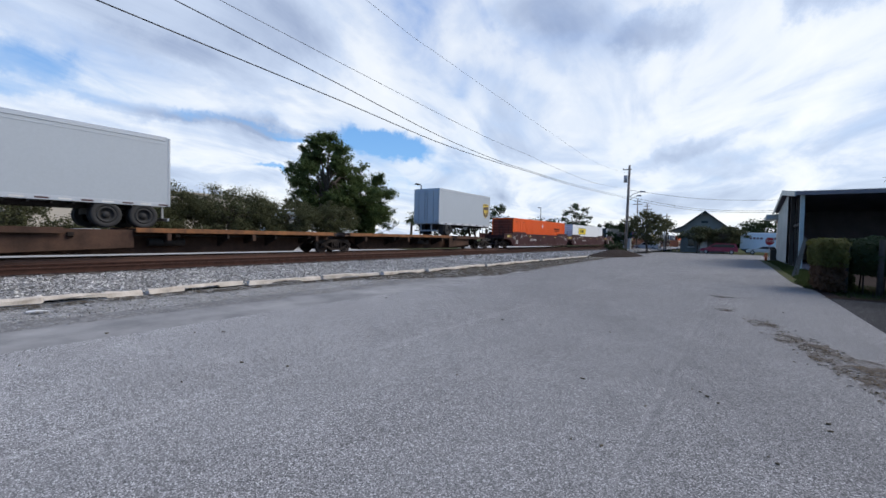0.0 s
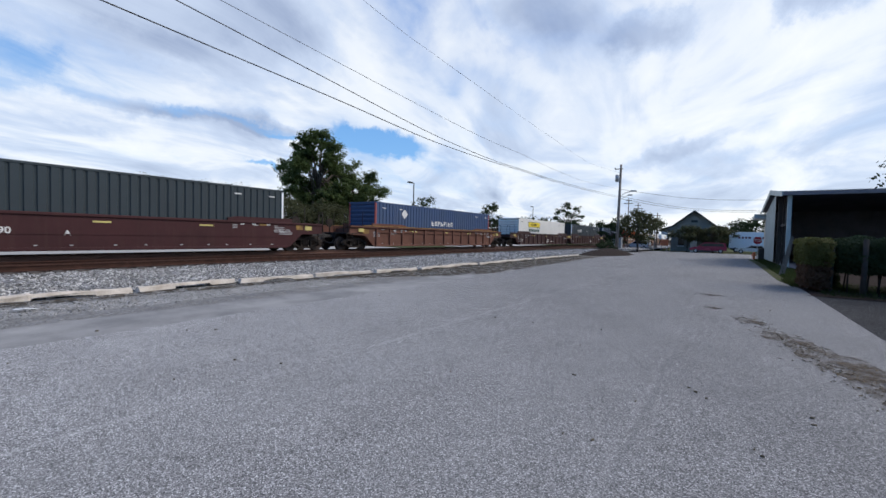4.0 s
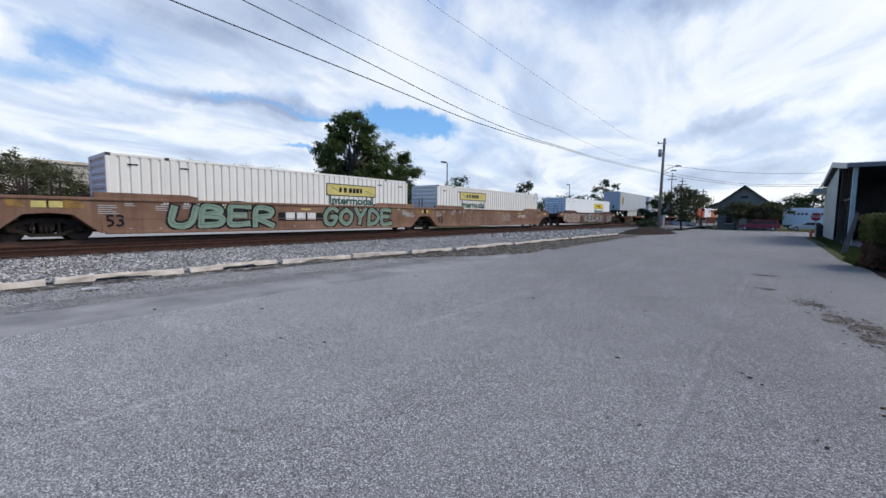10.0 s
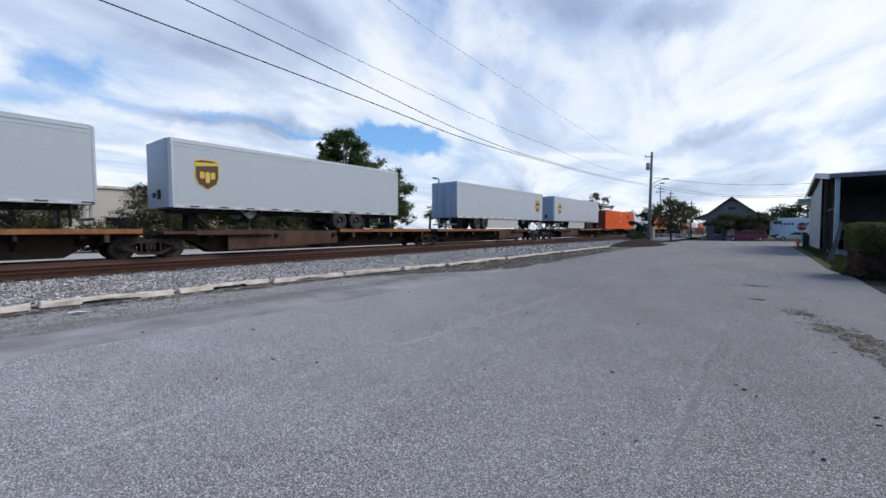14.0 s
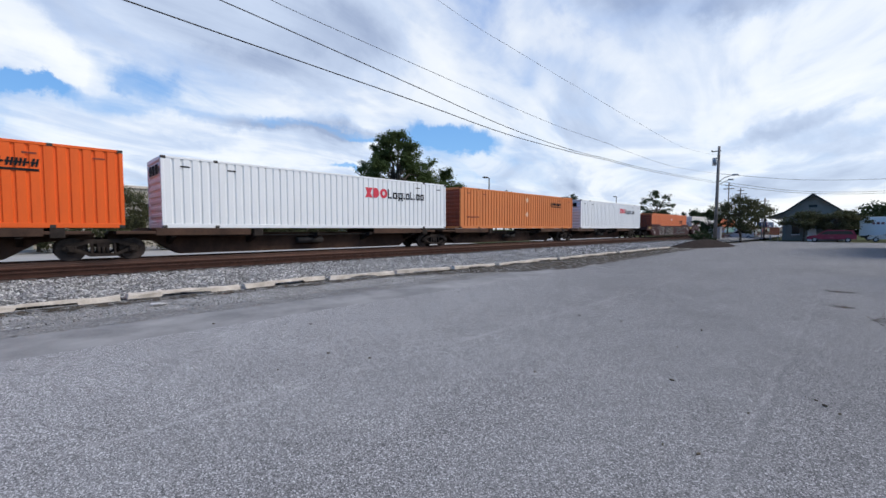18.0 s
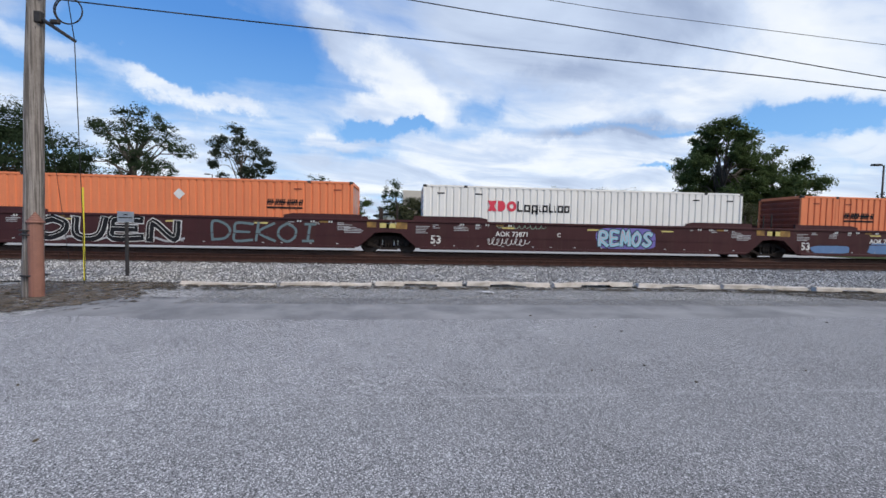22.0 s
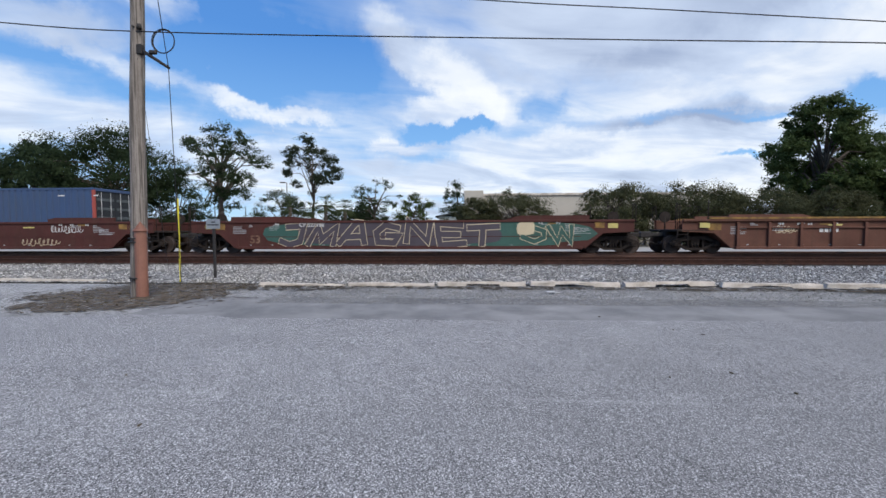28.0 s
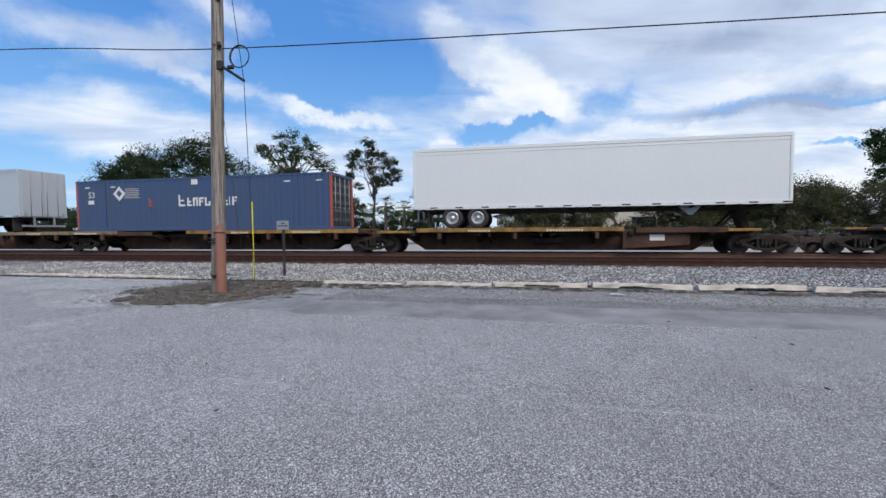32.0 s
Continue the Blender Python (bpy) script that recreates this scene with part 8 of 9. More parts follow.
# ---- trees ----
def tree(x, y, h, r, leaf, label, seed, low=0.25, clumps=42, leaves=90, leaf_size=0.30, flat=1.0, z=None, trunk_r=None, clump_r=0.26, category="tree", group="trees behind the railway"):
    """A tapered trunk, limbs that reach the clumps, and a crown of many small leaves in clumps with gaps."""
    rng = np.random.default_rng(seed)
    z = fall(y) - 0.03 if z is None else z
    if leaf_size > 0.2 and -55 < x < -30 and y < 60:
        leaves, leaf_size = int(leaves * 1.9), leaf_size * 0.66
    t = thing("tree" if category == "tree" else "shrub", pose(x, y, z), label, category, group)
    c0 = h * low
    centres = []
    while len(centres) < clumps:
        d = rng.uniform(-1, 1, 3)
        k = np.linalg.norm(d)
        if k > 1 or k < 0.35:
            continue
        w = 1.0 - 0.35 * max(d[2], 0) - 0.25 * max(-d[2], 0)
        centres.append((d[0] * r * w, d[1] * r * w, c0 + (h - c0) * (0.5 + 0.46 * d[2] * flat)))
    centres = np.array(centres)
    b = Build()
    tr = trunk_r or max(0.05, h * 0.022)
    top = Vector((rng.uniform(-0.3, 0.3), rng.uniform(-0.3, 0.3), c0 + (h - c0) * 0.55))
    prev, steps = Vector((0, 0, -0.1)), 5
    for i in range(steps):
        q = top * ((i + 1) / steps) + Vector((rng.uniform(-0.1, 0.1) * h * 0.1, rng.uniform(-0.1, 0.1) * h * 0.1, 0))
        b.tube(prev, q, tr * (1.25 - 0.2 * i), tr * (1.25 - 0.2 * (i + 1)), 9)
        prev = q
    for i in range(0, clumps, 2):
        c = Vector(centres[i])
        base = top * float(rng.uniform(0.45, 1.0))
        midp = base.lerp(c, 0.5) + Vector((0, 0, 0.08 * h * float(rng.uniform(0, 1))))
        b.tube(base, midp, tr * 0.42, tr * 0.22, 6)
        b.tube(midp, c, tr * 0.22, tr * 0.06, 5)
    part("trunk", b, BARK, t)
    n = clumps * leaves
    cr = r * clump_r * rng.uniform(0.6, 1.35, clumps)
    # each clump is a dozen smaller sprays
    sprays = rng.normal(0, 1, (clumps, 13, 3)) * rng.uniform(0.55, 1.1, (clumps, 13, 1))
    sprays /= np.maximum(0.8, np.linalg.norm(sprays, axis=2, keepdims=True))
    own = rng.integers(0, 13, (clumps, leaves))
    d = np.take_along_axis(sprays, own[:, :, None], 1) * 0.80 + rng.normal(0, 0.165, (clumps, leaves, 3))
    d /= np.maximum(1.0, np.linalg.norm(d, axis=2, keepdims=True))
    rad = rng.uniform(0.45, 1.05, (clumps, leaves, 1))
    pos = centres[:, None] + d * rad * cr[:, None, None] * np.array([1.15, 1.15, 0.8])
    pos = pos.reshape(-1, 3)
    # leaves turn outwards and up, so that a clump has a lit top and a dark underside
    face = d.reshape(-1, 3) * 0.55 + np.array([0, 0, 0.45]) + rng.normal(0, 0.38, (n, 3))
    face /= np.linalg.norm(face, axis=1, keepdims=True)
    u = np.cross(face, rng.normal(0, 1, (n, 3)))
    u /= np.linalg.norm(u, axis=1, keepdims=True)
    v = np.cross(face, u)
    s = (leaf_size * 0.8 * rng.uniform(0.5, 1.2, n))[:, None]
    quad = np.stack([pos - u * s * 0.6, pos + v * s * 0.32, pos + u * s * 0.6, pos - v * s * 0.32], 1)
    me = bpy.data.meshes.new("crown")
    me.from_pydata(quad.reshape(-1, 3).tolist(), [], (np.arange(n)[:, None] * 4 + np.arange(4)).tolist())
    me.materials.append(leaf)
    ob = new("crown", me)
    ob.parent = t
    ob["kind"] = "stuff"
    return t


BROAD = "broad dark green oak tree with an uneven crown"
tree(-42, 39.4, 11.2, 4.7, OAK_LEAF, "large oak tree with a dense dark green crown", 1, 0.12, 86, 400, 0.42, clump_r=0.27)
tree(-41, 32.6, 14.2, 4.3, OAK_LEAF, "tall oak tree with an uneven dark green crown", 2, 0.14, 84, 400, 0.42, clump_r=0.28)
tree(-46, 36.5, 9.0, 5.4, DARK_LEAF, BROAD, 3, 0.12, 60, 200, 0.36)
tree(-45, 45.0, 7.6, 3.6, DARK_LEAF, BROAD, 4, 0.14, 40, 120, 0.34)
tree(-42, -38, 12.3, 6.6, DARK_LEAF, BROAD, 5, 0.2, 96, 300, 0.40, clump_r=0.30)
tree(-42, -46.5, 11.6, 4.4, DARK_LEAF, "dark green tree with an open crown", 6, 0.2, 70, 260, 0.40, clump_r=0.29)
tree(-52, -76, 7.0, 6.0, DARK_LEAF, BROAD, 31, 0.2, 60, 180, 0.36)
tree(-41, -25.5, 12.9, 4.6, DARK_LEAF, "dark green tree with an open airy crown", 7, 0.24, 64, 170, 0.34, clump_r=0.22)
tree(-45, -33, 8.0, 3.4, DARK_LEAF, "low dark tree behind the railway", 8, 0.12, 36, 110, 0.34)
tree(-47, -22, 6.5, 3.2, DARK_LEAF, "low dark tree behind the railway", 33, 0.12, 30, 110, 0.34)
tree(-42, -16.2, 11.2, 3.3, PINE_LEAF, "slender pine with flat open tufts", 9, 0.42, 36, 210, 0.30, trunk_r=0.14, clump_r=0.24)
tree(-42, -9.6, 7.5, 2.7, DARK_LEAF, "small airy tree with thin foliage", 10, 0.2, 40, 60, 0.28, clump_r=0.22)
tree(-41, -5.4, 5.4, 2.4, LIGHT_LEAF, "bushy light green tree", 11, 0.08, 34, 110, 0.28)
tree(-46, -1.6, 7.2, 2.0, DARK_LEAF, "round dense dark tree", 12, 0.15, 30, 140, 0.26, clump_r=0.36)
tree(-44, -11.5, 5.0, 2.4, DARK_LEAF, "low shrubby tree behind the railway", 34, 0.1, 26, 90, 0.3)
for i in range(15):
    k = random.Random(300 + i)
    tree(-43.5 + k.uniform(-2, 2), -64 + 4.1 * i, k.uniform(2.6, 4.2), 2.7, DARK_LEAF, "low dark undergrowth along the lot behind the railway", 140 + i, 0.03, 34, 110, 0.34, category="shrub", group="undergrowth behind the railway", trunk_r=0.05, clump_r=0.34)
for i in range(11):
    k = random.Random(500 + i)
    tree(-35.2 + k.uniform(-0.6, 0.6), -1.5 + 3.0 * i, k.uniform(1.7, 2.6), 1.7, CRAPE_LEAF, "low leafy shrub before the store", 170 + i, 0.03, 26, 110, 0.24, category="shrub", group="shrubs before the store", trunk_r=0.04, clump_r=0.36)
CR = "wide crape myrtle with a flat feathery crown"
for i, (yy, hh, rr, xx) in enumerate(((3.7, 4.9, 4.0, -37), (12.4, 5.3, 4.2, -37), (19.4, 5.3, 4.3, -37.5), (25.4, 5.1, 4.0, -38), (0.4, 4.2, 2.2, -38), (29.8, 4.8, 3.2, -36.5), (16.2, 4.6, 3.2, -39.5), (22.6, 4.6, 3.2, -39.5))):
    tree(xx, yy, hh + 0.45, rr, CRAPE_LEAF, CR, 40 + i, 0.14, 80, 170, 0.24, 0.9, clump_r=0.24, group="crape myrtles in a row")
for i, (xx, yy, hh, rr) in enumerate(((-41.6, 130, 13.6, 5.0), (-39, 128, 8.0, 5), (-70, 131, 14.6, 5.0), (-66, 129, 9, 4), (-55, 133, 8.8, 7), (-50, 128, 8.2, 6), (-48, 134, 9.4, 6), (-60, 136, 8.5, 7), (-28, 140, 8.2, 6), (-34, 136, 7.4, 6), (-80, 124, 10, 7), (-46, 62, 9.2, 4.0), (-60, 78, 10, 5))):
    tree(xx, yy, hh, rr, DARK_LEAF, "distant dark green tree on the skyline", 60 + i, 0.15, 34, 70, 0.7 if yy > 100 else 0.4, group="distant trees")
for i, (xx, yy, hh, rr) in enumerate(((-2, 150, 6.5, 5), (3, 152, 8.4, 6), (9, 150, 10.2, 7), (17, 148, 11.5, 8), (27, 150, 12, 8), (-8, 155, 6, 5))):
    tree(xx, yy, hh, rr, DARK_LEAF, "distant dark tree in a wood", 80 + i, 0.05, 40, 90, 0.8, clump_r=0.34, group="distant wood")
tree(-11.0, 68, 6.3, 3.6, CRAPE_LEAF, "spreading tree with thin brownish foliage", 90, 0.22, 80, 170, 0.26, group="trees by the crossing")
tree(-14.4, 66, 4.8, 1.7, DARK_LEAF, "dark green tree by the crossing", 91, 0.16, 30, 100, 0.3, group="trees by the crossing")
tree(-5.6, 82.5, 5.3, 3.2, CRAPE_LEAF, "broad dark shrub before the house", 92, 0.2, 40, 130, 0.34, 0.7, group="trees by the crossing")
tree(-1.8, 82.5, 5.2, 3.2, CRAPE_LEAF, "broad dark shrub before the house", 93, 0.2, 40, 130, 0.34, 0.7, group="trees by the crossing")


def palm(x, y, h, seed):
    r = random.Random(seed)
    t = thing("palm_tree", pose(x, y, -0.03), "cabbage palm with a shaggy fan crown", "palm", "palms behind the railway")
    part("trunk", Build().tube((0, 0, 0), (0.1, 0.1, h * 0.72), 0.2, 0.15, 10), BARK, t)
    b = Build()
    for i in range(46):
        a, e = r.uniform(0, 6.28), r.uniform(-0.7, 1.2)
        L = r.uniform(1.2, 1.7)
        d = Vector((math.cos(a) * math.cos(e), math.sin(a) * math.cos(e), math.sin(e)))
        side = d.cross(Vector((0, 0, 1))).normalized()
        o = Vector((0.1, 0.1, h * 0.74))
        for k in range(7):
            w = (k - 3) / 3
            tip = o + d * L * (1 - 0.2 * abs(w)) + side * w * 0.5 + Vector((0, 0, -0.35 * L * 0.6))
            m = o + d * L * 0.55 + side * w * 0.22
            b.face([m - side * 0.05, m + side * 0.05, tip])
        b.face([o - side * 0.03, o + side * 0.03, o + d * L * 0.6])
    c = part("crown", b, PALM_LEAF, t)
    c["kind"] = "stuff"


for i, (xx, yy, hh) in enumerate(((-40, -17.8, 5.2), (-40, -14.2, 5.3), (-41, -12.6, 4.9), (-41, -15.9, 4.6), (-39, 46.6, 5.4))):
    palm(xx, yy, hh, i)


# ---- behind the railway ----
sheet("parking_lot", [-75, -60, -45, -34, -27.5], [-80, -40, 0, 30, 60, 100], -0.012, LOT_PAVING, "pale paved parking lot behind the railway", category="pavement")


def store():
    s = thing("commercial_building", pose(-52, 14, -0.03), "long low beige stucco building with a flat roof", "building")
    part("wall", Build().box(-8, 8, -14, 12, 0, 5.0, 0.03), STUCCO, s)
    part("parapet", Build().box(-8.15, 8.15, -14.15, 12.15, 5.0, 5.25, 0.03), CONCRETE, s)
    part("tower", Build().box(6.5, 8.4, -14.6, -12.6, 0, 5.55, 0.03), STUCCO, s)
    for y in (-9, -4, 1, 6):
        w = part("window", Build().box(7.9, 8.06, y, y + 2.2, 0.9, 2.6), GLASS, s)
        part("frame", Build().box(8.0, 8.1, y - 0.1, y + 2.3, 0.78, 0.9).box(8.0, 8.1, y - 0.1, y + 2.3, 2.6, 2.72), STEEL, w)
    a = thing("metal_shed", pose(-46, -1.4, -0.03), "low grey-green metal shed with a sloping roof", "shed")
    part("wall", Build().box(-3, 3, -1.8, 1.6, 0, 2.9, 0.02), SHEET_METAL, a)
    part("roof", Build().slab([(-2.2, 2.75), (2.0, 3.55), (2.0, 3.68), (-2.2, 2.88)], "x", -3.3, 3.3), SHINGLE, a)
    h = thing("small_house", pose(-60, 40, -0.03), "small white house with a pale gable roof", "house")
    part("wall", Build().box(-3, 3, -4, 4, 0, 2.6, 0.02), WHITE_BOX, h)
    part("roof", Build().slab([(-4.4, 2.5), (4.4, 2.5), (0, 4.2)], "x", -3.4, 3.4), STEEL, h)


store()


def lot_lamp(x, y, h):
    p = thing("parking_lamp", pose(x, y, -0.03), "tall dark parking lot lamp with a flat head", "street lamp", "parking lot lamps")
    part("pole", Build().tube((0, 0, 0), (0, 0, h), 0.08, 0.06, 10), DARK_STEEL, p)
    part("arm", Build().path([(0, 0, h - 0.05), (0, -0.55, h + 0.02)], 0.03), DARK_STEEL, p)
    part("lamp_head", Build().box(-0.18, 0.18, -1.0, -0.3, h - 0.06, h + 0.08, 0.03), DARK_STEEL, p)


lot_lamp(-30, 37.6, 7.35)
lot_lamp(-30, 73.3, 7.1)
lot_lamp(-60, -27, 8.5)


def parked_car(x, y, yaw, colour, label, kind="parked_car", van=False, L=4.7):
    c = thing(kind, pose(x, y, fall(y), 0, 0, yaw), label, "car", "parked cars")
    h, w = L / 2, 0.92
    if van:
        body = [(-h, 0.42), (-h + 0.05, 0.95), (-h + 0.12, 1.10), (h - 1.15, 1.02), (h - 0.2, 0.86), (h, 0.68), (h, 0.40)]
        cabin = [(-h + 0.10, 1.08), (-h + 0.30, 1.68), (h - 2.1, 1.74), (h - 1.1, 1.04)]
    else:
        body = [(-h, 0.4), (-h + 0.05, 0.9), (-h + 1.0, 0.95), (h - 1.3, 0.95), (h - 0.15, 0.78), (h, 0.6), (h, 0.38)]
        cabin = [(-h + 0.55, 0.94), (-h + 1.15, 1.42), (h - 2.2, 1.45), (h - 1.35, 0.95)]
    part("body", Build().slab(body, "y", -w, w), colour, c)
    part("cabin", Build().slab(cabin, "y", -w + 0.10, w - 0.10), colour, c)
    a0, a1 = cabin[0][0] + 0.25, cabin[3][0] - 0.28
    zt = cabin[1][1] - 0.12
    for s in (-1, 1):
        part("side_window", Build().slab([(a0, cabin[0][1] + 0.02), (a0 + 0.22, zt), (cabin[2][0], zt), (a1, cabin[0][1] + 0.02)], "y", s * (w - 0.10), s * (w - 0.085)), GLASS, c)
        for k in (-1, 1):
            yy = k * (h - 0.85)
            t = part("wheel", Build().tube((yy, s * (w - 0.18), 0.33), (yy, s * (w + 0.01), 0.33), 0.33, 0.33, 18), RUBBER, c)
            part("rim", Build().tube((yy, s * w, 0.33), (yy, s * (w + 0.02), 0.33), 0.2, 0.18, 14), HUB, t)
    part("windscreen", Build().slab([(cabin[2][0] + 0.08, zt), (cabin[3][0] - 0.1, cabin[3][1] + 0.04), (cabin[3][0] - 0.07, cabin[3][1] + 0.04), (cabin[2][0] + 0.11, zt)], "y", -w + 0.2, w - 0.2), GLASS, c)
    for s in (-1, 1):
        part("tail_lamp", Build().box(-h - 0.01, -h + 0.06, s * 0.62, s * 0.88, 0.75, 1.0), STOP_RED, c)
        part("headlamp", Build().box(h - 0.12, h + 0.005, s * 0.55, s * 0.85, 0.58, 0.72), HUB, c)
    return c


parked_car(-34, 31, 80, CAR_WHITE, "white car parked behind the railway")
parked_car(-35, 9, 85, CAR_WHITE, "silver car parked behind the railway")
parked_car(-35, 40, 95, CAR_WHITE, "silver car parked behind the railway")
parked_car(-2.4, 80, 180, VAN_RED, "dark red minivan standing on the cross street", "minivan", True, 5.1)
parked_car(3.6, 86, 178, CAR_WHITE, "silver pickup-like car beyond the cross street")
parked_car(-14.5, 90, 170, CAR_WHITE, "white van beyond the railway crossing", "white_van", True, 4.6)


# ---- by the crossing ----
def depot():
    d = thing("depot_house", pose(-4.8, 88, fall(88)), "grey-green wooden depot house with a steep dark gable", "house")
    part("wall", Build().box(-3.6, 3.6, -2, 10, 0, 3.6, 0.02), HOUSE_WALL, d)
    part("gable", Build().slab([(-5.2, 3.6), (5.2, 3.6), (3.4, 4.5), (0, 7.12), (-3.4, 4.5)], "y", -1.9, 9.9), GABLE_BOARD, d, "pale weathered gable boarding")
    for k in range(9):
        z = 4.55 + 0.27 * k
        half = (7.05 - z) * 1.28
        part("board", Build().box(-half, half, -1.94, -1.90, z, z + 0.22), GABLE_BOARD, d)
    for s in (-1, 1):
        part("roof", Build().slab([(0, 7.35), (s * 3.4, 4.6), (s * 5.7, 3.75), (s * 5.7, 3.62), (s * 3.4, 4.42), (0, 7.05)], "y", -2.8, 10.8), SHINGLE, d)
    part("gable_vent", Build().box(-0.5, 0.5, -2.0, -1.92, 5.2, 5.6), SHINGLE, d)
    for x in (-2.4, 1.4):
        w = part("window", Build().box(x, x + 0.9, -2.06, -2.0, 1.0, 2.5), GLASS, d)
        part("frame", Build().box(x - 0.1, x + 1.0, -2.1, -2.04, 2.5, 2.62).box(x - 0.1, x + 1.0, -2.1, -2.04, 0.88, 1.0), WHITE_BOX, w)
    part("door", Build().box(-0.5, 0.5, -2.06, -2.0, 0.0, 2.1), WHITE_BOX, d)
    for s in (-1, 1):
        part("eave_bracket", Build().path([(s * 3.65, -1.5, 2.4), (s * 5.4, -1.5, 3.6)], 0.06), HOUSE_WALL, d)


depot()


def box_truck():
    t = thing("box_trailer", pose(3.4, 95, fall(95)), "long white box trailer with grey lettering blocks", "trailer")
    part("box", Build().box(-3.0, 5.2, -1.2, 1.3, 0.75, 3.75, 0.04), WHITE_BOX, t)
    part("chassis", Build().box(-2.8, 5.0, -1.0, 1.0, 0.45, 0.74), DARK_STEEL, t)
    for x in (-1.9, 3.6):
        part("wheel", Build().tube((x, -1.2, 0.45), (x, -0.9, 0.45), 0.45, 0.45, 16), RUBBER, t)
    b = Build()
    for i, w in enumerate((0.3, 0.34, 0.34, 0.38, 0.0, 0.36, 0.36, 0.36, 0.4)):
        if w:
            b.box(-1.6 + i * 0.5, -1.6 + i * 0.5 + w, -1.215, -1.205, 2.55, 2.9)
    part("marking", b, TAPE_RED, t)


box_truck()


def stop_sign():
    s = thing("stop_sign", pose(2.62, 52, fall(52)), "red octagonal stop sign seen at the road's end", "sign")
    part("post", Build().box(-0.03, 0.03, -0.03, 0.03, 0, 2.05), STEEL, s)
    o = [(0.38 * math.cos(math.pi / 8 + k * math.pi / 4), 1.85 + 0.38 * math.sin(math.pi / 8 + k * math.pi / 4)) for k in range(8)]
    p = part("plate", Build().slab(o, "y", -0.05, -0.035), STOP_RED, s)
    me = lettering("STOP", 0.24, WHITE_PAINT, 0.002, 0.006)
    me.transform(Matrix.Rotation(-math.pi / 2, 4, "Z"))
    q = part("lettering", me, None, p)
    q.location = (0, -0.056, 1.85)
    h = thing("fire_hydrant", pose(2.3, 50, fall(50)), "small orange-red fire hydrant by the road's end", "hydrant")
    part("barrel", Build().tube((0, 0, 0), (0, 0, 0.55), 0.12, 0.11, 12), ORANGE_PAINT, h)
    part("cap", Build().tube((0, 0, 0.55), (0, 0, 0.72), 0.13, 0.04, 12), ORANGE_PAINT, h)
    part("outlet", Build().tube((-0.2, 0, 0.4), (0.2, 0, 0.4), 0.06, 0.06, 10), ORANGE_PAINT, h)
    c = thing("waste_bin", pose(2.85, 49, fall(49)), "dark plastic wheeled bin by the shed", "bin")
    part("body", Build().box(-0.3, 0.3, -0.3, 0.3, 0.05, 1.0, 0.04), DARK_STEEL, c)
    part("lid", Build().box(-0.33, 0.33, -0.35, 0.33, 1.0, 1.08, 0.03), DARK_STEEL, c)


stop_sign()


def crossing():
    for x, y in ((-11.3, 88), (-12.8, 92)):
        s = thing("crossing_signal", pose(x, y, fall(y)), "railway crossing signal mast with cross boards and lamps", "signal", "crossing signals")
        part("mast", Build().tube((0, 0, 0), (0, 0, 5.4), 0.09, 0.08, 10), STEEL, s)
        b = Build()
        b.slab([(-0.65, 4.5), (-0.55, 4.4), (0.65, 5.3), (0.55, 5.4)], "y", -0.14, -0.11)
        b.slab([(0.65, 4.5), (0.55, 4.4), (-0.65, 5.3), (-0.55, 5.4)], "y", -0.17, -0.145)
        part("cross_board", b, WHITE_PAINT, s)
        for k in (-0.5, 0.5):
            part("lamp", Build().tube((k, -0.3, 3.3), (k, -0.05, 3.3), 0.22, 0.22, 14), DARK_STEEL, s)
        part("lamp_bar", Build().path([(-0.5, 0, 3.3), (0.5, 0, 3.3)], 0.04), STEEL, s)
    for x, y, h in ((-11.5, 92, 7.3), (-18.0, 98, 11.0), (-16.4, 100, 10.0)):
        p = thing("utility_pole", pose(x, y, fall(y)), "distant utility pole with short cross arms", "utility pole", "distant poles")
        part("post", Build().tube((0, 0, 0), (0, 0, h), 0.14, 0.09, 10), POLE_WOOD, p)
        part("cross_arm", Build().box(-0.9, 0.9, -0.06, 0.06, h - 1.3, h - 1.15).box(-0.6, 0.6, -0.06, 0.06, h - 0.6, h - 0.48), POLE_WOOD, p)
    b = thing("barrier_board", pose(-9.4, 86, fall(86)), "orange board barrier beside the crossing", "barrier")
    part("board", Build().box(-0.65, 0.65, -0.03, 0.03, 0.9, 2.0), ORANGE_PAINT, b)
    for x in (-0.5, 0.5):
        part("leg", Build().box(x - 0.04, x + 0.04, -0.05, 0.05, 0, 0.95), STEEL, b)
    c = thing("signal_cabinet", pose(-15.6, 76, fall(76)), "grey railway signal cabinet", "cabinet")
    part("body", Build().box(-0.8, 0.8, -0.6, 0.6, 0.2, 2.1, 0.03), STEEL, c)
    part("roof", Build().box(-0.9, 0.9, -0.7, 0.7, 2.1, 2.2, 0.02), STEEL, c)


crossing()


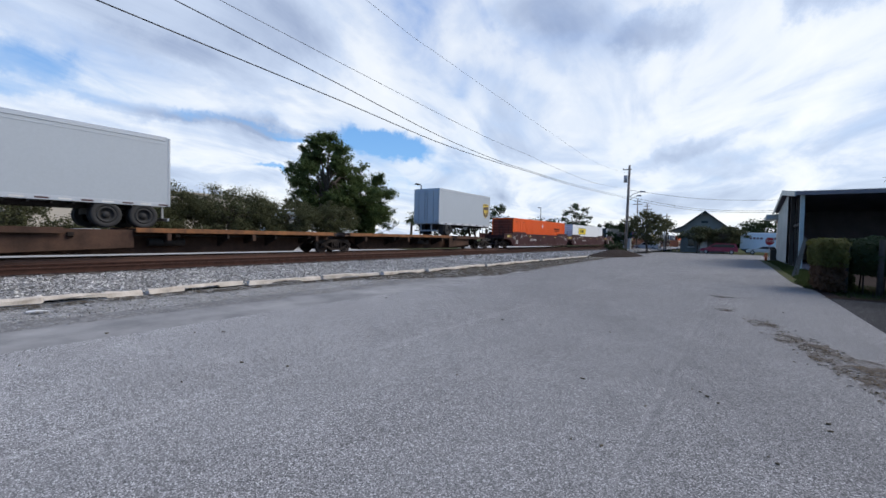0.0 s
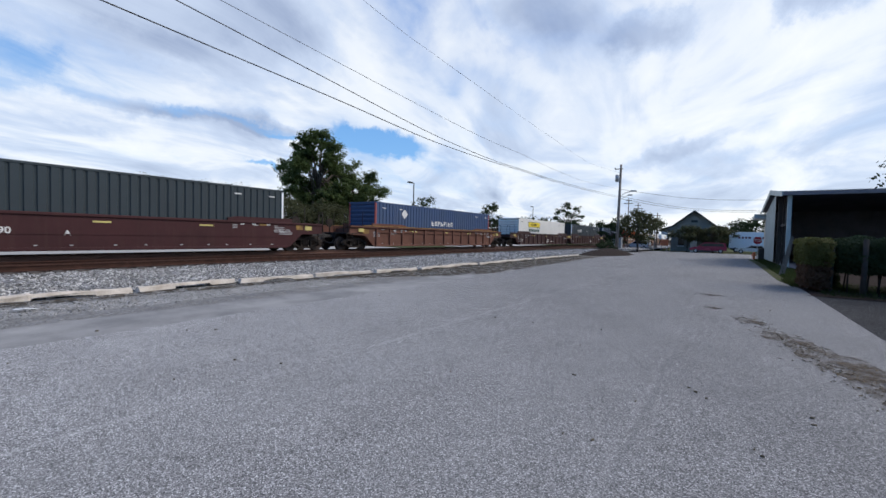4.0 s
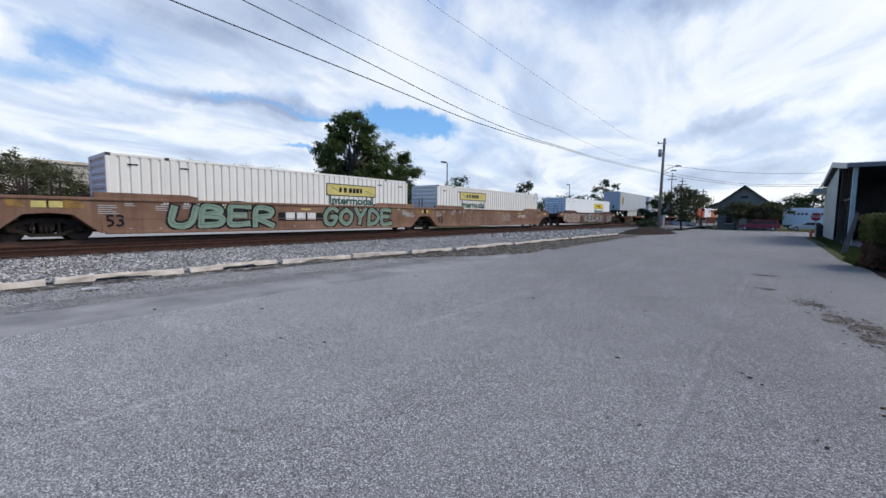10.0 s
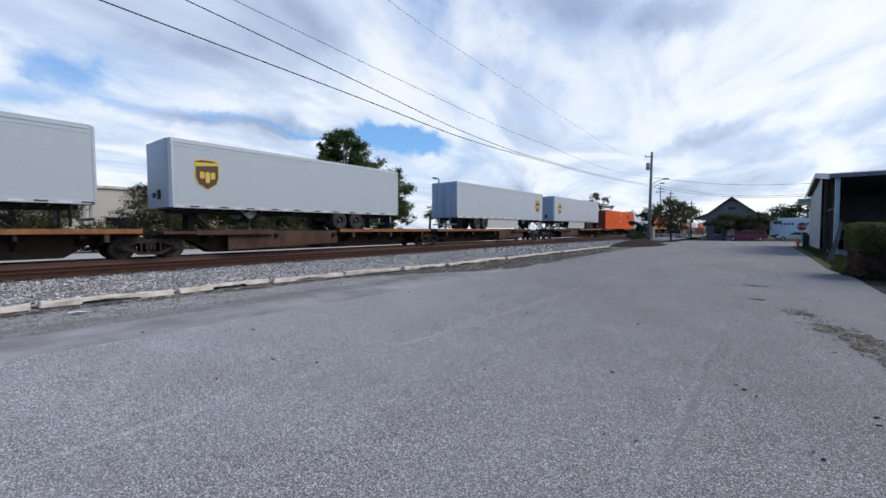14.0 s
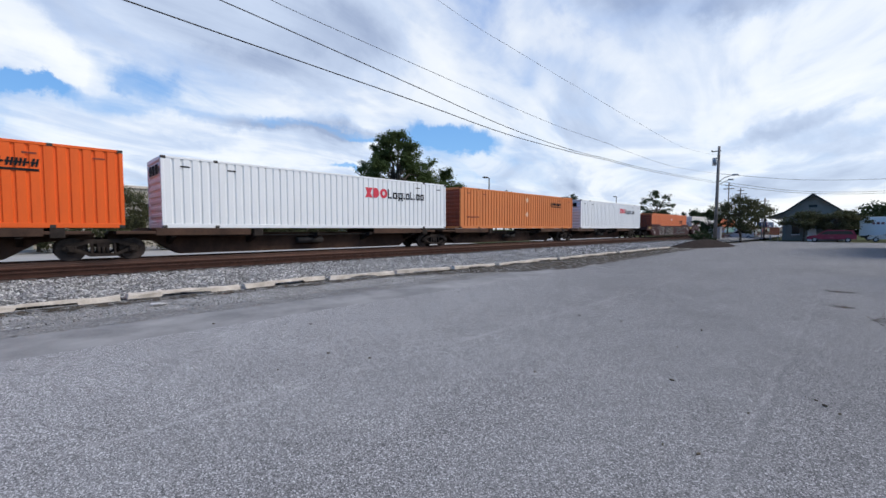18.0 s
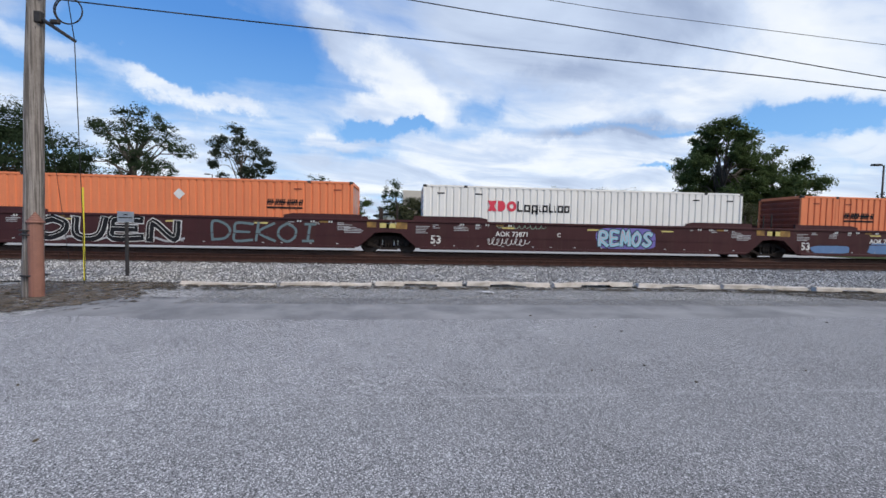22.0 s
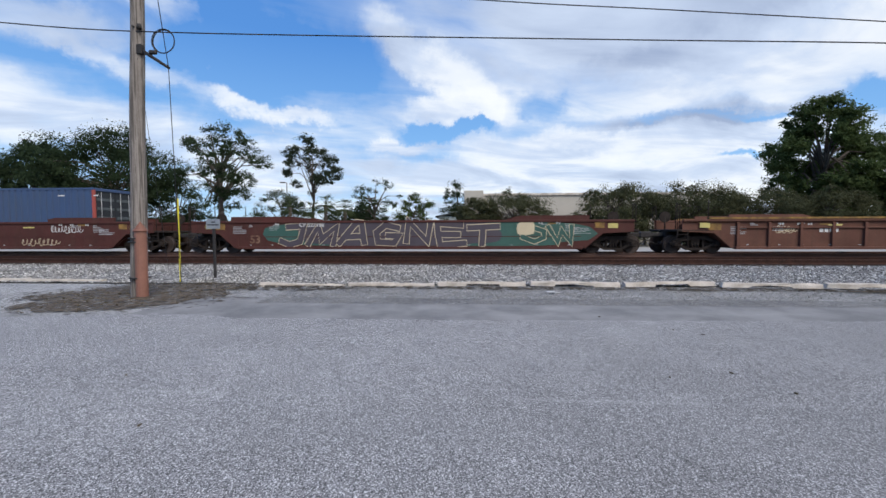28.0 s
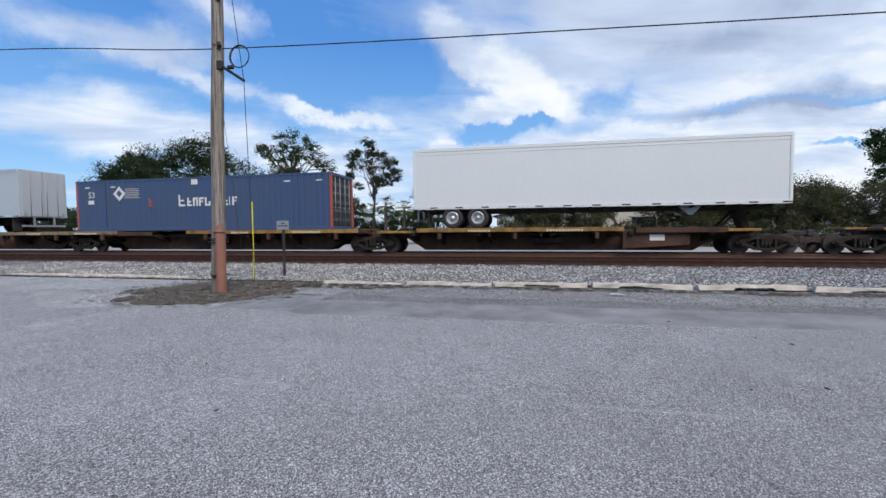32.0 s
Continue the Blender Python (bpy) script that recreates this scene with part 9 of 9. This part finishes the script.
def island():
    """The mulched mound and low shrubs before the far pole."""
    b = Build()
    seg, rings = 36, 6
    for r in range(rings + 1):
        k = r / rings
        for i in range(seg):
            a = 2 * math.pi * i / seg
            q = 1 + 0.12 * noise.noise((math.cos(a), math.sin(a), 5))
            x, y = -9.5 + 2.1 * k * q * math.cos(a), 43 + 7.4 * k * q * math.sin(a)
            b.v.append((x, y, fall(y) - 0.02 + 0.62 * (1 - k * k) ** 1.3 + 0.03 * noise.noise((x * 2, y * 2, 0))))
    for r in range(rings):
        for i in range(seg):
            j = (i + 1) % seg
            b.f.append((r * seg + i, r * seg + j, (r + 1) * seg + j, (r + 1) * seg + i))
            b.s.append(True)
    solid("mulch_island", b, MULCH_AND_SHADE, Matrix(), "low mound of dark mulch at the road's edge", "soil", kind="structure")
    for i, (x, y, h, r) in enumerate(((-11.0, 49.5, 1.5, 1.0), (-11.9, 50.2, 1.5, 0.9))):
        tree(x, y, h, r, DARK_LEAF, "low dark shrub on the mulch", 100 + i, 0.05, 22, 60, 0.16, category="shrub", group="shrubs on the mulch", trunk_r=0.03, clump_r=0.38)


island()


# ---- the open shed ----
def shed():
    x0, x1, y0, y1, ym = 3.05, 24.0, 31.6, 48.4, 40.0
    base = fall(38)
    s = thing("open_shed", pose(0, 0, base), "large open steel shed with a low gable roof", "shed")
    ze, zr = 4.44, 5.36
    for k, x in enumerate((x0, x0 + 7, x0 + 14, x1 - 0.2)):
        part("column", Build().box(x - 0.10, x + 0.10, y0, y0 + 0.2, 0, ze, 0.01), SHEET_METAL, s)
    part("column", Build().box(x0 - 0.1, x0 + 0.12, 36.9, 37.1, 0, ze + 0.5, 0.01), DARK_WOOD, s)
    for a, b_, za, zb in ((y0 - 0.35, ym, ze, zr), (ym, y1 + 0.3, zr, ze - 0.1)):
        n = 60
        b = Build()
        for i in range(n):
            xa, xb = x0 - 0.35 + (x1 - x0 + 0.5) * i / n, x0 - 0.35 + (x1 - x0 + 0.5) * (i + 1) / n
            xm = xa + (xb - xa) * 0.35
            for p, q, u, v in ((xa, xm, 0.0, 0.05), (xm, xb, 0.05, 0.0)):
                b.face([(p, a, za + u), (q, a, za + v), (q, b_, zb + v), (p, b_, zb + u)])
        part("roof", b, SHEET_METAL, s, "corrugated steel roof")
        c = Build()
        c.face([(x0 - 0.3, a, za - 0.06), (x1, a, za - 0.06), (x1, b_, zb - 0.06), (x0 - 0.3, b_, zb - 0.06)])
        part("roof_lining", c, SHED_DARK, s)
    part("fascia", Build().box(x0 - 0.36, x1, y0 - 0.40, y0 - 0.34, ze - 0.16, ze + 0.06), SHED_DARK, s)
    part("gable_trim", Build().slab([(y0 - 0.4, ze + 0.08), (ym, zr + 0.10), (y1 + 0.3, ze), (y1 + 0.3, ze - 0.28), (ym, zr - 0.25), (y0 - 0.4, ze - 0.22)], "x", x0 - 0.42, x0 - 0.36), SHEET_METAL, s, "pale sheet-metal gable trim")
    # the road-side wall is sheeted only at its far end
    n = 22
    b = Build()
    for i in range(n):
        ya, yb = 39.6 + (y1 - 39.6) * i / n, 39.6 + (y1 - 39.6) * (i + 1) / n
        ymid = ya + (yb - ya) * 0.3
        top = lambda y: zr - 0.25 - (y - ym) * (zr - ze) / (y1 - ym) if y > ym else zr - 0.25 - (ym - y) * (zr - ze) / (ym - y0)
        for p, q, u, v in ((ya, ymid, 0.0, -0.03), (ymid, yb, -0.03, 0.0)):
            b.face([(x0 - 0.06 + u, p, 0.05), (x0 - 0.06 + v, q, 0.05), (x0 - 0.06 + v, q, top(q)), (x0 - 0.06 + u, p, top(p))])
    part("side_sheeting", b, SHEET_METAL, s, "pale green-grey ribbed sheeting")
    part("back_wall", Build().box(x0, x1, y1 - 0.1, y1, 0, ze - 0.1), SHED_DARK, s)
    part("end_wall", Build().slab([(y0, 0), (y1, 0), (y1, ze), (ym, zr - 0.1), (y0, ze)], "x", x1 - 0.1, x1), SHED_DARK, s)
    part("floor", Build().box(x0, x1, y0, y1, -0.1, 0.03), SHED_DARK, s)
    for y in (33.2, 34.6, 36.0):
        part("stud", Build().box(x0 + 0.1, x0 + 0.2, y, y + 0.12, 0, ze + 0.1), DARK_WOOD, s)
    part("girt", Build().box(x0 + 0.05, x0 + 0.14, y0 + 0.2, 37.4, 2.6, 2.75), DARK_WOOD, s)
    part("canopy", Build().slab([(y1 + 0.4, 3.75), (y1 + 4.5, 3.75), (y1 + 4.5, 3.95), (y1 + 0.4, 4.15)], "x", x0 - 0.9, x0 + 3), SHEET_METAL, s)
    part("lean_to", Build().box(x0 + 0.1, x0 + 4, y1 + 0.3, y1 + 4.2, 0, 3.75), STUCCO, s)
    b = Build()
    rng2 = random.Random(5)
    for i in range(3):
        b.box(x0 + 2 + i * 3.2, x0 + 4.2 + i * 3.2, 44, 46.5, 0.03, rng2.uniform(1.0, 1.9), 0.03)
    part("stored_crate", b, SHED_DARK, s)


shed()


def planks():
    p = thing("leaning_boards", pose(2.02, 24.0, fall(24)), "two weathered boards leaning against the shrubs", "boards")
    part("board", Build().slab([(0.05, 0), (0.14, 0), (0.50, 1.75), (0.41, 1.75)], "y", -0.02, 0.02), WEATHERED, p)
    part("board", Build().slab([(0.20, 0), (0.29, 0), (0.55, 1.7), (0.47, 1.7)], "y", 0.3, 0.34), WEATHERED, p)
    part("brace", Build().box(0.30, 0.44, -0.03, 0.36, 0.95, 1.02), WEATHERED, p)


planks()
HAY = leaf_material("dry_vine", (0.15, 0.088, 0.055), (0.085, 0.052, 0.034))


def hedge(x0, x1, y0, y1, z0, z1, leaf, label, seed, count, leaf_size=0.07):
    """A clipped, bulging mass of leaves on a few stems, its faces uneven."""
    r = np.random.default_rng(seed)
    t = thing("hedge", pose((x0 + x1) / 2, (y0 + y1) / 2, 0), label, "hedge", "hedges before the shed")
    hx, hy = (x1 - x0) / 2, (y1 - y0) / 2
    b = Build()
    for i in range(6):
        x, y = r.uniform(-0.6 * hx, 0.6 * hx), r.uniform(-0.6 * hy, 0.6 * hy)
        b.tube((x, y, -0.05), (x + r.uniform(-0.15, 0.15), y, z0 + 0.7 * (z1 - z0)), 0.025, 0.012, 6)
    part("stem", b, DARK_WOOD, t)
    d = r.normal(0, 1, (count, 3))
    d /= np.max(np.abs(d), axis=1, keepdims=True) ** 0.75 * np.linalg.norm(d, axis=1, keepdims=True) ** 0.25
    k = r.uniform(0.55, 1.0, (count, 1)) ** 0.5
    bulge = np.array([1 + 0.20 * noise.noise((v[0] * 2.2 + seed, v[1] * 2.2, v[2] * 2.2)) for v in d])[:, None]
    pos = d * k * bulge * np.array([hx, hy, (z1 - z0) / 2]) + np.array([0, 0, (z0 + z1) / 2])
    face = d * 0.6 + np.array([0, 0, 0.3]) + r.normal(0, 0.4, (count, 3))
    u = np.cross(face, r.normal(0, 1, (count, 3)))
    u /= np.linalg.norm(u, axis=1, keepdims=True)
    v = np.cross(face, u)
    v /= np.linalg.norm(v, axis=1, keepdims=True)
    s = (leaf_size * r.uniform(0.6, 1.3, count))[:, None]
    quad = np.stack([pos - u * s * 0.6, pos + v * s * 0.34, pos + u * s * 0.6, pos - v * s * 0.34], 1)
    me = bpy.data.meshes.new("foliage")
    me.from_pydata(quad.reshape(-1, 3).tolist(), [], (np.arange(count)[:, None] * 4 + np.arange(4)).tolist())
    me.materials.append(leaf)
    ob = part("foliage", me, None, t)
    ob["kind"] = "stuff"
    return t


# dark sheets over the lawn: the shade round hedges and shed, painted as soil colour
sheet("hedge_soil", [1.9, 2.6, 3.4, 4.6, 7.5], [15.2, 16.0, 17.0, 18.0, 19.5, 21.0], 0.002, MULCH_AND_SHADE, "soil under the hedges, darkened with painted-in shade", wobble=0.02, category="soil")
sheet("yard_soil", [3.5, 5.0, 8.0, 16.0], [19.4, 22.0, 26.0, 31.4], 0.002, MULCH_AND_SHADE, "soil before the open shed, darkened with painted-in shade", wobble=0.02, category="soil")
sheet("side_soil", [7.4, 10.0, 16.0], [15.2, 17.0, 19.5], 0.002, MULCH_AND_SHADE, "soil beside the hedges, darkened with painted-in shade", wobble=0.02, category="soil")
hedge(1.95, 2.75, 16.4, 18.6, 0.75, 1.62, VINE_LEAF, "yellow-green vine-covered hedge beside the road", 110, 9000)
hedge(2.02, 2.70, 16.5, 18.5, 0.05, 0.95, HAY, "dry brown vine hanging under a hedge", 111, 8000)
hedge(2.80, 4.30, 16.6, 18.8, 0.55, 1.66, DARK_LEAF, "dark green hedge before the open shed", 112, 12000, 0.08)
hedge(4.20, 6.60, 16.2, 18.6, 0.05, 1.72, DARK_LEAF, "dark green hedge before the open shed", 113, 15000, 0.09)
hedge(2.6, 3.2, 18.4, 19.8, 0.0, 0.55, DARK_LEAF, "low dark green shrub behind a hedge", 114, 4000)
tree(6.9, 19.6, 6.4, 2.7, DARK_LEAF, "dark leafy tree beside the shed", 120, 0.12, 70, 240, 0.18, group="trees beside the shed")


def posts_fence():
    for x, y, h, r in ((2.72, 17.0, 1.5, 0.05), (3.35, 16.6, 1.6, 0.07)):
        solid("wooden_post", Build().tube((0, 0, -0.1), (0.02, 0, h), r, r * 0.9, 8), DARK_WOOD, pose(x, y, 0), "rough dark wooden post among shrubs", "post", "posts by the shed")


posts_fence()


def grass(name, spots, count, seed, label):
    """Blades of grass as one mesh."""
    r = np.random.default_rng(seed)
    v, f = [], []
    for i in range(count):
        x0, x1, y0, y1 = spots[i % len(spots)]
        x, y = r.uniform(x0, x1), r.uniform(y0, y1)
        h, a = r.uniform(0.05, 0.16), r.uniform(0, 6.28)
        z = fall(y) - 0.03
        dx, dy, lx, ly = 0.012 * math.cos(a), 0.012 * math.sin(a), r.uniform(-0.06, 0.06), r.uniform(-0.06, 0.06)
        n = len(v)
        v += [(x - dx, y - dy, z), (x + dx, y + dy, z), (x + lx, y + ly, z + h)]
        f.append((n, n + 1, n + 2))
    me = bpy.data.meshes.new(name)
    me.from_pydata(v, [], f)
    me.materials.append(GRASS_LEAF)
    tagged(new(name, me), label, "grass", kind="stuff")


grass("grass_tuft", [(1.9, 3.4, 17.8, 21), (2.1, 3.2, 22, 31), (2.2, 3.0, 31, 48), (2.4, 6, 15.4, 20)], 16000, 5, "short green grass along the shed and road")


def motions():
    times = [0, 4, 8, 12, 16, 20, 24, 28, 32]
    for ob, place, x, z in KEYED:
        walk(ob, [(t, pose(x, place - run(t), z)) for t in times])


motions()
